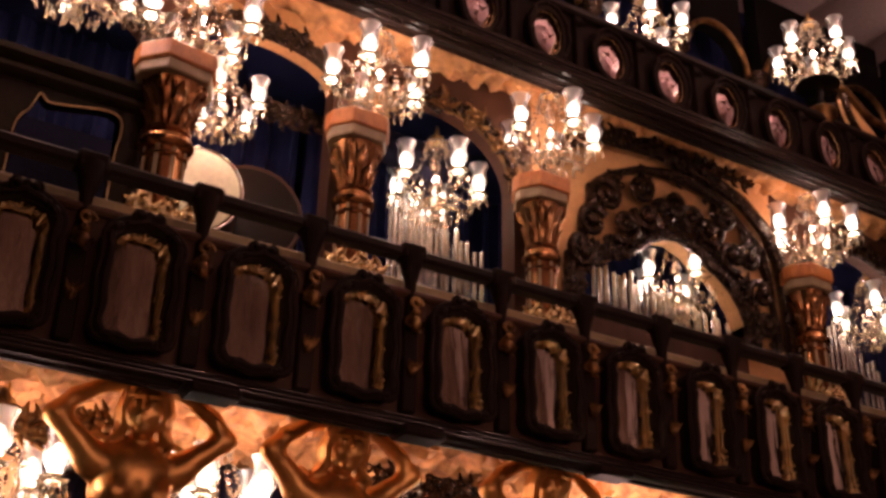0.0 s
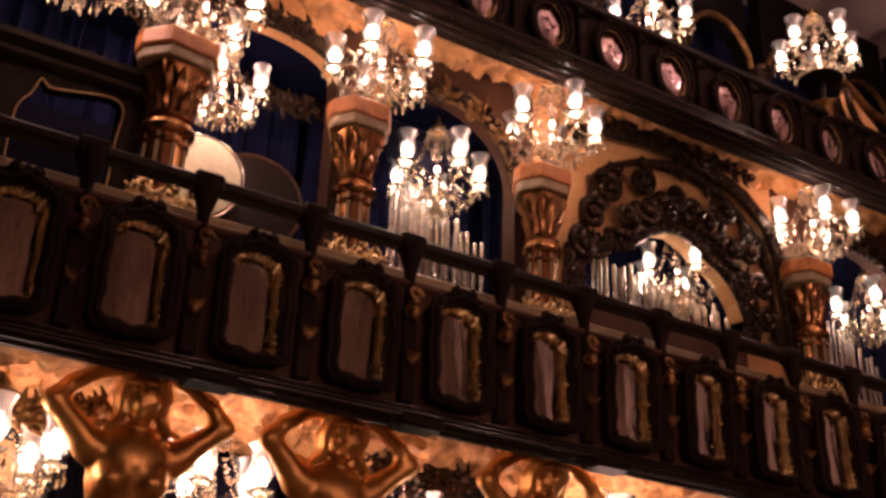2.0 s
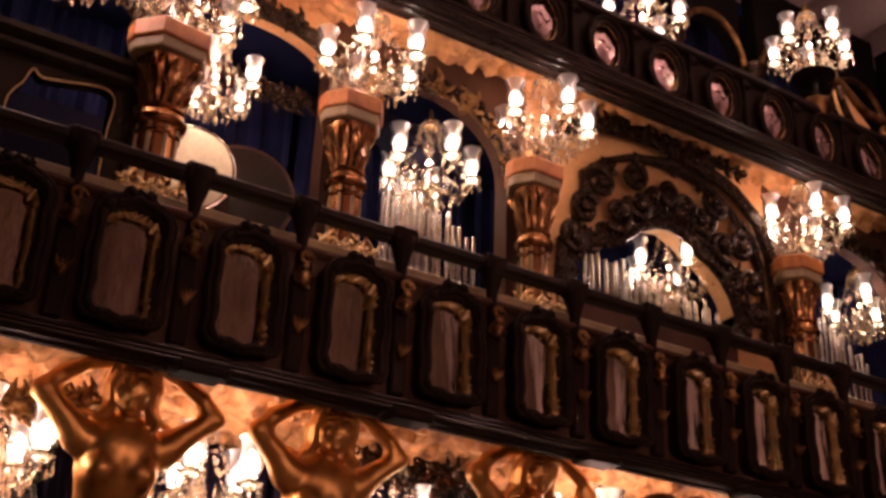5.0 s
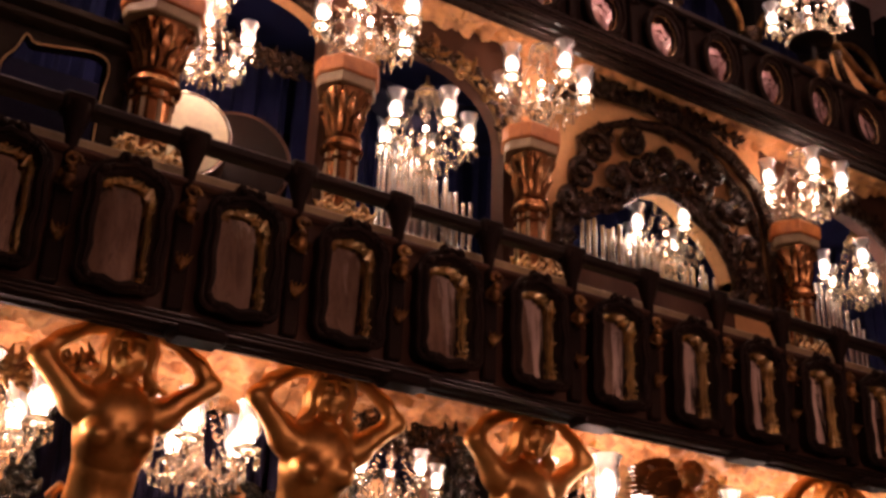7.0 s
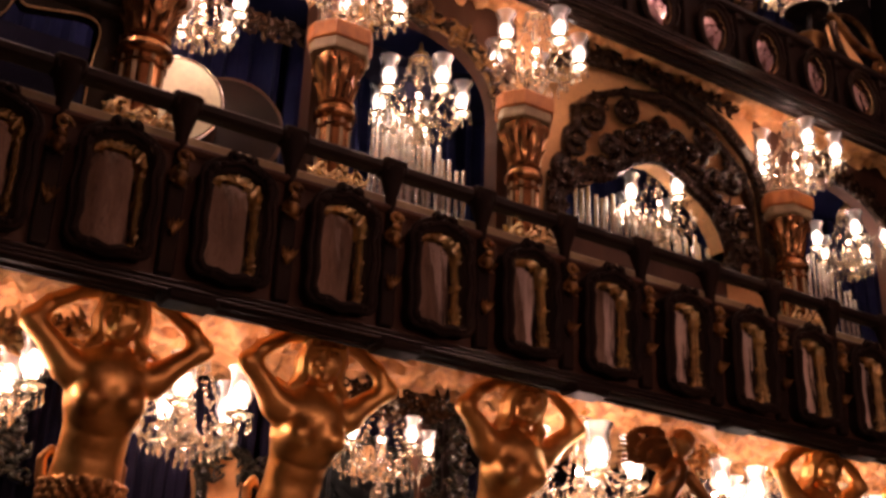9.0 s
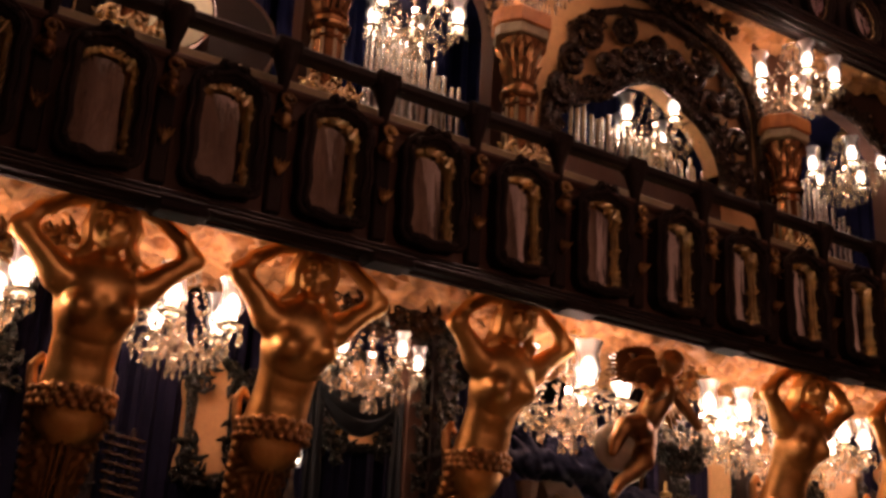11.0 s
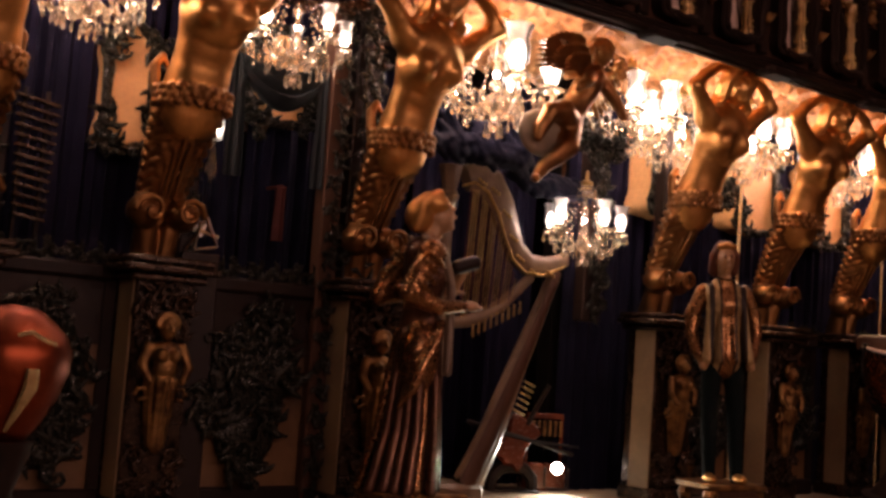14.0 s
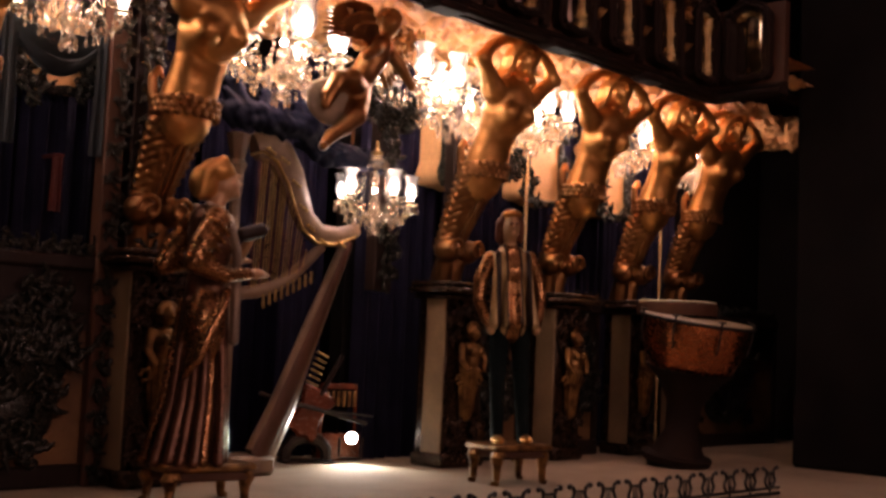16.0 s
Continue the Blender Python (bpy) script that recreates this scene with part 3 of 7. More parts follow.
solid("floor", Mesh().box(-3, 14, -6, 9, -0.1, 0.0), CARPET, "sand-coloured carpeted stage floor", "floor", "structure", smooth=False)
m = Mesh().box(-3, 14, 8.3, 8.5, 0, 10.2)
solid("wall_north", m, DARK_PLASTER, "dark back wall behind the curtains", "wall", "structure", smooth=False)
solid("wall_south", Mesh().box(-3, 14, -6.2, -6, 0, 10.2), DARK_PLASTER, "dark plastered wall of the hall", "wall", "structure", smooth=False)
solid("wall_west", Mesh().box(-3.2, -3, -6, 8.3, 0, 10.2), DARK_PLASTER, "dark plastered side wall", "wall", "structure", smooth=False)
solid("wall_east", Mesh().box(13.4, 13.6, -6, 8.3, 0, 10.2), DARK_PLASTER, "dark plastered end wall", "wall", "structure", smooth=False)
# cloth folds are made up, pale so the oval mirrors reflect something bright
m = Mesh()
nx, ny = 150, 30
vs = [(-3 + 16.6 * i / nx, -6 + 14.5 * j / ny, 10.0 + 0.22 * math.sin(i * 0.75 + 0.4 * math.sin(j * 0.3)) + 0.5 * math.sin(math.pi * i / nx))
      for j in range(ny + 1) for i in range(nx + 1)]
fs = [(j * (nx + 1) + i, j * (nx + 1) + i + 1, (j + 1) * (nx + 1) + i + 1, (j + 1) * (nx + 1) + i) for j in range(ny) for i in range(nx)]
m.add(vs, fs)
solid("ceiling", m, CANVAS, "mauve-brown cloth ceiling hanging in folds", "ceiling", "structure")

# unseen drapery behind the camera, added to give the mirrors a lit ground
solid("drapery", folds(Mesh(), -2.9, 13.2, 2.0, 10.2, -5.6, 0.3, 15, seed=77), DRAPE, "unseen brown drapery in folds, added for the mirrors to reflect", "drapery", "structure")

# unseen pale drapery, added so the mirrors at the far end look brighter
east = folds(Mesh(), -5.4, 3.2, 2.0, 10.2, 0.0, 0.25, 9, seed=78)
solid("drapery_end", east, CANVAS, "unseen mauve-brown drapery added for the far mirrors to reflect", "drapery", "structure", at=pose(13.1, 0, 0, 0, 0, 90))

# soffits and floors of the two balconies
solid("ceiling_lower", lumpy(Mesh(), -2.0, 12.3, FRONT + 0.05, 7.6, 3.60, 0.03, 0.11, scale=4.2), PLASTER, "lumpy ochre plaster underside of the balcony", "soffit", "structure")
solid("ceiling_upper", lumpy(Mesh(), -2.0, 12.3, FRONT + 0.05, 6.28, 6.52, 0.03, 0.11, scale=4.2), PLASTER, "lumpy ochre plaster underside of the upper balcony", "soffit", "structure")
solid("ceiling_recess", Mesh().box(-2, 12.3, 6.285, 8.28, 6.44, 6.60), BLUE, "midnight blue cloth lining behind the columns", "ceiling", "structure", smooth=False)
solid("balcony_floor", Mesh().box(-2, 12.3, FRONT + 0.06, 8.28, 3.70, 3.80), WALNUT, "dark boarded balcony floor", "floor", "structure", smooth=False)
solid("upper_floor", Mesh().box(-2, 12.3, FRONT + 0.25, 8.28, 6.64, 6.74), WALNUT, "dark boarded upper balcony floor", "floor", "structure", smooth=False)


def moulding(mesh, x0, x1, profile, k=0, m=None):
    """A moulding along x with a profile of (y, z)."""
    n = len(profile)
    vs = [(x, y, z) for x in (x0, x1) for y, z in profile]
    fs = [(i, (i + 1) % n, n + (i + 1) % n, n + i) for i in range(n)] + [tuple(range(n))[::-1], tuple(range(n, 2 * n))]
    return mesh.add(vs, fs, k, m)


def cornice(z, h, y=FRONT, out=0.12):
    p = [(y + 0.06, z), (y - out + 0.03, z), (y - out, z + 0.15 * h), (y - out, z + 0.32 * h), (y - out + 0.02, z + 0.36 * h), (y - out + 0.025, z + 0.5 * h)]
    p += [(y - out + 0.055, z + 0.56 * h), (y - out + 0.03, z + 0.64 * h), (y - out + 0.03, z + 0.78 * h), (y - out + 0.075, z + 0.86 * h), (y - out + 0.085, z + h), (y + 0.06, z + h)]
    return p


# lower balcony front
balcony = thing("balcony", "dark walnut balcony front with black cornice and rail", "balcony", kind="structure")
part("cornice", moulding(Mesh(), -2.0, 9.06, cornice(3.375, 0.12)), EBONY, balcony, "black painted cornice", smooth=False)
part("panel", Mesh().box(-2.0, 9.04, FRONT - 0.02, FRONT + 0.06, 3.495, 4.24), WALNUT, balcony, "dark walnut parapet panel", smooth=False)
part("ledge", moulding(Mesh(), -2.0, 9.04, [(FRONT + 0.1, 4.24), (FRONT - 0.04, 4.24), (FRONT - 0.06, 4.26), (FRONT - 0.06, 4.28), (FRONT - 0.03, 4.30), (FRONT + 0.1, 4.30)]), WALNUT, balcony, smooth=False)
part("inner_ledge", moulding(Mesh(), -2.0, 9.04, [(FRONT + 0.30, LEDGE - 0.13), (FRONT + 0.14, LEDGE - 0.13), (FRONT + 0.12, LEDGE - 0.10), (FRONT + 0.13, LEDGE - 0.02), (FRONT + 0.16, LEDGE), (FRONT + 0.30, LEDGE)]), STONE, balcony, "tan painted ledge behind the posts", smooth=False)
part("handrail", moulding(Mesh(), -2.0, 9.04, [(FRONT + 0.03, 4.50), (FRONT - 0.05, 4.50), (FRONT - 0.07, 4.52), (FRONT - 0.07, 4.56), (FRONT - 0.04, 4.585), (FRONT + 0.02, 4.585)]), LACQUER, balcony, "black lacquered handrail", smooth=False)
m = Mesh().box(-0.14, 0.14, FRONT - 0.17, FRONT + 0.02, 3.335, 3.40, 0.015)
m.ball((-0.14, FRONT - 0.08, 3.37), (0.03, 0.08, 0.03), 8, 6).ball((0.14, FRONT - 0.08, 3.37), (0.03, 0.08, 0.03), 8, 6)
for y, z, r in ((-0.02, 3.372, 0.012), (-0.118, 3.40, 0.010), (-0.10, 3.432, 0.009), (-0.085, 3.466, 0.010)):
    part("fillet", Mesh().tube([(-2.0, FRONT + y, z), (9.04, FRONT + y, z)], r, 8), POLISHED, balcony, "polished dark brown fillet")
block = m.mesh("block", [EBONY])
for x in (-0.1, 1.22, 2.50, 3.92, 5.30, 6.60, 7.90):
    part("block", block, None, balcony, at=pose(x, 0, 0))

# posts with gilt knobs
m = Mesh()
m.box(-0.05, 0.05, FRONT - 0.07, FRONT, 3.50, 4.10, 0.012)
m.lathe([(0.02, 0), (0.035, 0.03), (0.03, 0.12), (0.04, 0.26), (0.07, 0.36), (0.085, 0.42), (0.085, 0.45)], 10, pose(0, FRONT - 0.03, 4.09))
m.box(-0.09, 0.09, FRONT - 0.09, FRONT + 0.04, 4.48, 4.60, 0.02)
post_mesh = m.mesh("post", [EBONY])
m = Mesh()
m.ball((0, FRONT - 0.10, 4.05), (0.045, 0.05, 0.055), 10, 8).ball((0.0, FRONT - 0.115, 4.11), (0.03, 0.035, 0.03), 8, 6)
for i in range(5):
    m.leaf((0.05 * math.cos(i * 1.26), FRONT - 0.09, 4.05), (0.06 * math.cos(i * 1.26), FRONT - 0.13, 4.05 + 0.09 * math.sin(i * 1.26)), 0.02)
m.scroll((0.01, FRONT - 0.09, 4.18), 0.05, 1.2, 0.014)
knob_mesh = m.mesh("knob", [GILT_OLD])
m = Mesh().ball((0, FRONT - 0.08, 3.76), (0.028, 0.035, 0.045), 10, 8)
for i in range(4):
    m.leaf((0.0, FRONT - 0.1, 3.73), (0.035 * (i - 1.5), FRONT - 0.11, 3.81), 0.014)
drop_mesh = m.mesh("drop", [GILT_OLD])
for x in POSTS:
    p = part("post", post_mesh, None, balcony, at=pose(x, 0, 0))
    part("knob", knob_mesh, None, p, "tarnished gilt knob")
    part("drop", drop_mesh, None, p, "small gilt drop")


def cartouche(w, h, n=56, top=0.0, pinch=0.05):
    """The waisted, round-cornered outline of a mirror, in x and z."""
    o = []
    for i in range(n):
        a = 2 * math.pi * i / n
        c, s = math.cos(a), math.sin(a)
        x = math.copysign(abs(c) ** 0.42, c) * w / 2
        z = math.copysign(abs(s) ** 0.42, s) * h / 2
        x *= 1 - pinch * math.cos(z / h * 6.0) + 0.04 * math.cos(z / h * 15)
        if s > 0:
            z += top * max(0, 1 - abs(x / w * 2)) ** 1.5
        else:
            z -= 0.012 * math.cos(x / w * 14)
        o.append((x, z))
    return o


def rim(mesh, outline, y, r, k=0, m=None, lump=0.0, seed=1, n=7):
    rnd = random.Random(seed)
    mesh.tube([(x, y + rnd.uniform(-1, 1) * lump * 0.4, z) for x, z in outline], [r * (1 + rnd.uniform(-1, 1) * lump * 8) for _ in outline], n, k, m, closed=True)


def bulged(outline, y, depth, thick=0.016):
    """A mirror glass rolled about the upright, with slight waves."""
    m = Mesh()
    n = len(outline)
    cx, cz = sum(p[0] for p in outline) / n, sum(p[1] for p in outline) / n
    half = max(abs(x - cx) for x, z in outline)
    rings = (1.0, 0.9, 0.8, 0.7, 0.6, 0.5, 0.4, 0.3, 0.2, 0.1, 0.03)
    vs, fs = [], []
    for r in rings:
        for x, z in outline:
            px, pz = (x - cx) * r, (z - cz) * r
            vs.append((cx + px, y - depth * (1 - (px / half) ** 2) + depth * 0.10 * math.sin(px * 41 + pz * 4) - depth * 0.12 * math.cos(pz * 5), cz + pz))
    for q in range(len(rings) - 1):
        for i in range(n):
            a, b = q * n + i, q * n + (i + 1) % n
            fs.append((a, b, b + n, a + n))
    e = (len(rings) - 1) * n
    fs.append(tuple(range(e, e + n)))
    o = len(vs)
    vs += [(x, y + thick, z) for x, z in outline]
    fs += [(i, o + i, o + (i + 1) % n, (i + 1) % n) for i in range(n)] + [tuple(range(o, o + n))[::-1]]
    return m.add(vs, fs)


def balcony_mirror():
    g, o, i = cartouche(0.31, 0.56, top=0.02, pinch=0.06), cartouche(0.45, 0.68, top=0.08, pinch=0.02), cartouche(0.325, 0.58, top=0.03, pinch=0.055)
    th = thing("wall_mirror", "waisted mirror in black frame with gilt lining on the balcony", "mirror", "mirrors along the balcony")
    m = Mesh().ring(o, i, -0.10, 0.03)
    rim(m, o, -0.095, 0.020)
    rim(m, cartouche(0.38, 0.64, top=0.05, pinch=0.04), -0.105, 0.024, lump=0.03)
    m.scroll((0.05, -0.1, 0.40), 0.05, 1.2, 0.016, 3.1, 1).scroll((-0.05, -0.1, 0.40), 0.05, 1.2, 0.016, 0, -1)
    part("frame", m, EBONY, th, "black carved frame")
    part("glass", bulged(g, 0.004, 0.020), MIRROR, th, "aged mirror glass")
    m = Mesh()
    n = len(i)
    rnd = random.Random(3)
    # the lining is a thin rocaille band along the top and down one side
    run = [i[q % n] for q in range(-13, 21)]
    m.tube([(x * 0.97, -0.03, z * 0.985) for x, z in run], [0.010 * rnd.uniform(0.6, 1.5) for _ in run], 7)
    m.tube([(x * 0.90, -0.008, z * 0.96) for x, z in run], [0.008 * rnd.uniform(0.6, 1.5) for _ in run], 7)
    for q in range(1, len(run) - 1, 2):
        x, z = run[q]
        m.scroll((x * 0.95, -0.04, z * 0.98), rnd.uniform(0.012, 0.024), 1.2, 0.006, rnd.uniform(0, 6), rnd.choice((-1, 1)))
        a = rnd.uniform(0, 6.28)
        m.leaf((x * 0.94, -0.035, z * 0.975), (x * 0.94 + 0.03 * math.cos(a), -0.05, z * 0.975 + 0.045 * math.sin(a)), 0.010)
    m.leaf((0.0, -0.04, 0.285), (0.085, -0.06, 0.315), 0.022).leaf((0.0, -0.04, 0.285), (-0.075, -0.06, 0.30), 0.018).leaf((0.10, -0.04, 0.22), (0.14, -0.06, 0.30), 0.020)
    part("gilt_lining", m, BRIGHT_GILT, th, "bright gilt rocaille lining")
    return th


first = balcony_mirror()
tilts = random.Random(11)
for i, x in enumerate(MIRRORS):
    at = pose(x, FRONT - 0.03, 3.86, tilts.uniform(-1.5, 1.5), 0, tilts.uniform(-2.5, 2.5))
    if i == 0:
        first.matrix_basis = at
    else:
        copy_thing(first, at)

# return of the balcony at its far end
wing = thing("balcony_return", "short dark return of the balcony front beside the pier", "balcony", kind="structure")
m = Mesh()
turn = pose(9.06, FRONT, 0, 0, 0, -90) @ pose(0, -FRONT, 0)
moulding(m, 0, 0.75, cornice(3.375, 0.12), m=turn)
part("cornice", m, EBONY, wing, smooth=False)
part("panel", Mesh().box(0, 0.75, FRONT - 0.02, FRONT + 0.06, 3.495, 4.24, m=turn), WALNUT, wing, smooth=False)
part("handrail", Mesh().box(0, 0.75, FRONT - 0.07, FRONT + 0.03, 4.50, 4.585, 0.01, m=turn), LACQUER, wing)
copy_thing(first, turn @ pose(0.42, FRONT - 0.03, 3.86))
solid("ceiling_return", lumpy(Mesh(), 9.18, 9.75, 4.86, 5.62, 3.64, 0.05, 0.07), PLASTER, "ochre plaster underside beside the pier", "soffit", "structure")
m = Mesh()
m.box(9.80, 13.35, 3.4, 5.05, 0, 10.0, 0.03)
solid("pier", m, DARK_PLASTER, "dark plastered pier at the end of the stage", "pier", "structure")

# ---- upper balcony front ----
upper = thing("upper_balcony", "black upper balcony front with moulded cornice", "balcony", kind="structure")
part("cornice", moulding(Mesh(), -3.0, 11.0, cornice(6.27, 0.19, out=0.16)), EBONY, upper, "black moulded cornice", smooth=False)
for y, z, r in ((0.05, 6.285, 0.03), (-0.04, 6.270, 0.018), (-0.10, 6.268, 0.016), (-0.155, 6.290, 0.02), (-0.15, 6.335, 0.014), (-0.135, 6.38, 0.016), (-0.10, 6.43, 0.016)):
    part("fillet", Mesh().tube([(-3.0, FRONT + y, z), (11.0, FRONT + y, z)], r, 8), POLISHED, upper, "polished dark brown fillet")
part("panel", Mesh().box(-3.0, 11.0, FRONT - 0.02, FRONT + 0.05, 6.46, 6.96), EBONY, upper, smooth=False)
part("handrail", moulding(Mesh(), -3.0, 11.0, [(FRONT + 0.06, 6.96), (FRONT - 0.06, 6.96), (FRONT - 0.08, 6.98), (FRONT - 0.08, 7.02), (FRONT + 0.04, 7.04)]), LACQUER, upper, smooth=False)
for i in range(-3, 13):
    p = Mesh().box(-0.035, 0.035, FRONT - 0.075, FRONT - 0.02, 6.47, 6.95, 0.01)
    p.scroll((0.0, FRONT - 0.08, 6.86), 0.04, 1.1, 0.014, 0, 1)
    part("post", p, EBONY, upper, at=pose(3.208 + 0.607 * i, 0, 0))


def faceted(rx, rz):
    """An oval glass cut in broad facets about a folded middle."""
    rnd = random.Random(21)
    m = Mesh()
    rows = [[(rx * q * math.cos(k * 6.2832 / 10 + o), y, rz * q * math.sin(k * 6.2832 / 10 + o)) for k in range(10)]
            for q, y, o in ((1.0, 0.02, 0), (1.0, 0.0, 0), (0.62, -0.022, 0.31), (0.28, -0.028, 0))]
    vs = [(x, y + (rnd.uniform(-0.006, 0.006) if r > 1 else 0), z) for r, row in enumerate(rows) for x, y, z in row] + [(0.0, -0.026, 0.02)]
    fs = [tuple(range(10))[::-1]]
    for r in range(3):
        for k in range(10):
            a, b = r * 10 + k, r * 10 + (k + 1) % 10
            fs += [(a, b, b + 10, a + 10)] if r == 0 else [(a, b, a + 10), (b, b + 10, a + 10)]
    fs += [(30 + k, 30 + (k + 1) % 10, 40) for k in range(10)]
    return m.add(vs, fs)


def oval_mirror():
    th = thing("oval_mirror", "oval rose-tinted mirror in black frame on the upper balcony", "mirror", "oval mirrors on the upper balcony")
    o, i = arc(0, 0, 0.185, 0.25, 0, 352.5, 47), arc(0, 0, 0.132, 0.195, 0, 352.5, 47)
    m = Mesh().ring(o, i, -0.06, 0.02)
    rim(m, o, -0.06, 0.02, lump=0.02)
    part("frame", m, EBONY, th, "black carved frame")
    part("glass", faceted(0.145, 0.208), PINK_MIRROR, th, "cut rose-tinted mirror glass", smooth=False)
    m = Mesh()
    rim(m, i, -0.03, 0.006, lump=0.03, seed=9)
    part("gilt_lining", m, BRIGHT_GILT, th)
    return th


oval = oval_mirror()
for i in range(-3, 13):
    at = pose(2.905 + 0.607 * i, FRONT - 0.03, 6.665, tilts.uniform(-3, 3), 0, tilts.uniform(-3, 3))
    if i == -3:
        oval.matrix_basis = at
    else:
        copy_thing(oval, at)

# dark arcade over the upper balcony
arcade = thing("arcade", "dark bronzed arcade with blue hangings over the upper balcony", "arcade", kind="structure")
for i in range(9):
    x = 0.52 + i * 1.085
    m = over_arch([(p, q) for p, q in arc(x + 0.525, 8.2, 0.42, 0.5, 180, 0, 18)], 9.4, 6.62, 6.78, Mesh())
    part("arch", m, DARK_PLASTER, arcade, smooth=False)
    c = [(p, 6.60, q) for p, q in arc(x + 0.525, 8.2, 0.42, 0.5, 180, 0, 18)]
    part("archivolt", Mesh().tube(c, 0.035, 8), GILT_OLD, arcade, "tarnished gilt archivolt")
    m = Mesh().lathe([(0.09, 6.74), (0.09, 6.84), (0.06, 6.9), (0.055, 7.95), (0.08, 8.0), (0.06, 8.04), (0.12, 8.2), (0.13, 8.26)], 12, pose(x, 6.62, 0))
    part("shaft", m, CARVED, arcade)
part("hanging", folds(Mesh(), -1.5, 10.8, 6.74, 9.6, 7.1, 0.05, 34, seed=4), BLUE, arcade, "midnight blue hanging")

# ---- pierced wall of the middle storey ----
def bay_wall(x0, x1, spring, rise, name, mat):
    cx = (x0 + x1) / 2
    curve = arc(cx, spring, (x1 - x0) / 2, rise, 180, 0, 30)
    solid(name, over_arch(curve, 6.5, WALL, WALL + 0.16, Mesh()), mat, "painted arched wall over the balcony", "wall", "structure", smooth=False)
    return curve


for i, (x0, x1, spring, rise) in enumerate(((-1.1, 0.82, 5.74, 0.45), (0.98, 2.10, 6.0, 0.24), (2.26, 3.63, 5.62, 0.55), (6.58, 8.15, 5.62, 0.56), (8.31, 10.5, 5.62, 0.56))):
    curve = bay_wall(x0, x1, spring, rise, "wall_arch_%d" % (i + 1), CREAM if i == 1 else WALNUT)
    m = Mesh()
    m.tube([(x, WALL - 0.03, z) for x, z in curve], 0.055, 8)
    m.tube([(x, WALL - 0.06, z - 0.06) for x, z in curve], 0.03, 8)
    rnd = random.Random(i + 20)
    mat = CARVED if i != 2 else GILT_OLD
    arch = thing("arch_moulding", "dark bronzed scrollwork moulding along the arch", "moulding", kind="structure")
    part("rib", m, mat, arch)
    for q in range(1, 30, 2):
        x, z = curve[q]
        carve(arch, x, WALL - 0.07, z - 0.03, rnd.uniform(0.65, 1.0), rnd.uniform(0, 360), CARVED if q % 4 == 1 else mat, rnd.randrange(6))
for i, (x0, x1) in enumerate(((0.82, 0.98), (2.10, 2.26), (3.63, 3.80), (6.40, 6.58), (8.15, 8.31))):
    solid("wall_pier_%d" % (i + 1), Mesh().box(x0, x1, WALL + 0.001, WALL + 0.159, 3.80, 6.5), WALNUT, "dark walnut pier behind a column", "wall", "structure", smooth=False)

# great arched bay with the rococo frame
opening = [(4.14, 4.9), (4.17, 5.08), (4.28, 5.22), (4.44, 5.31), (4.60, 5.34), (4.74, 5.44), (4.90, 5.57), (5.06, 5.65), (5.24, 5.68), (5.42, 5.62), (5.54, 5.52),
           (5.68, 5.46), (5.80, 5.36), (5.90, 5.22), (5.95, 5.08), (5.95, 4.9)]
m = Mesh()
over_arch(opening, 6.5, WALL, WALL + 0.16, m)
m.box(3.80, 4.14, WALL, WALL + 0.16, 4.62, 6.5).box(5.95, 6.40, WALL, WALL + 0.16, 4.62, 6.5)
m2 = Mesh().box(3.80, 6.40, WALL, WALL + 0.16, 3.80, 4.618).box(4.142, 5.948, WALL, WALL + 0.16, 4.619, 4.9)
solid("wall_bay_dado", m2, WALNUT, "dark walnut dado under the arched opening", "wall", "structure", smooth=False)
solid("wall_bay", m, CREAM, "cream painted wall of the great arched bay", "wall", "structure", smooth=False)
frame_thing = thing("rococo_frame", "dark bronzed rococo frame of scrolls and leaves round the arched opening", "frame")
m = Mesh()
m.tube([(x, WALL - 0.05, z) for x, z in opening], 0.05, 8)
part("inner_moulding", m, CARVED, frame_thing)
outer = [(4.08, 4.9), (4.12, 5.2), (4.24, 5.38), (4.22, 5.56), (4.34, 5.70), (4.34, 5.86), (4.52, 6.04), (4.84, 6.19), (5.25, 6.26), (5.60, 6.20), (5.88, 6.08), (6.02, 5.92),
         (6.14, 5.80), (6.22, 5.58), (6.25, 5.3), (6.26, 4.9)]
m = Mesh()
m.tube([(x, WALL - 0.05, z) for x, z in outer], [0.045 + 0.018 * math.sin(i * 1.7) for i in range(len(outer))], 8)
part("outer_moulding", m, CARVED, frame_thing)
rnd = random.Random(5)
for (xa, za), (xb, zb) in zip(opening, outer):
    for f in (0.12, 0.9):
        if f > 0.5 and rnd.random() < 0.3:
            continue
        carve(frame_thing, xa + (xb - xa) * f, WALL - 0.06, za + (zb - za) * f, rnd.uniform(0.7, 1.0) * (1.0 if f < 0.5 else 0.75), rnd.uniform(0, 360), CARVED, rnd.randrange(6))
m = Mesh()
for sd in (-1, 1):
    m.scroll((5.20 + sd * 0.16, WALL - 0.08, 5.86), 0.13, 1.5, 0.03, 0, sd)
m.ball((5.20, WALL - 0.08, 5.93), (0.11, 0.06, 0.14), 12, 8)
part("crest", m, CARVED, frame_thing, "scrolled crest")
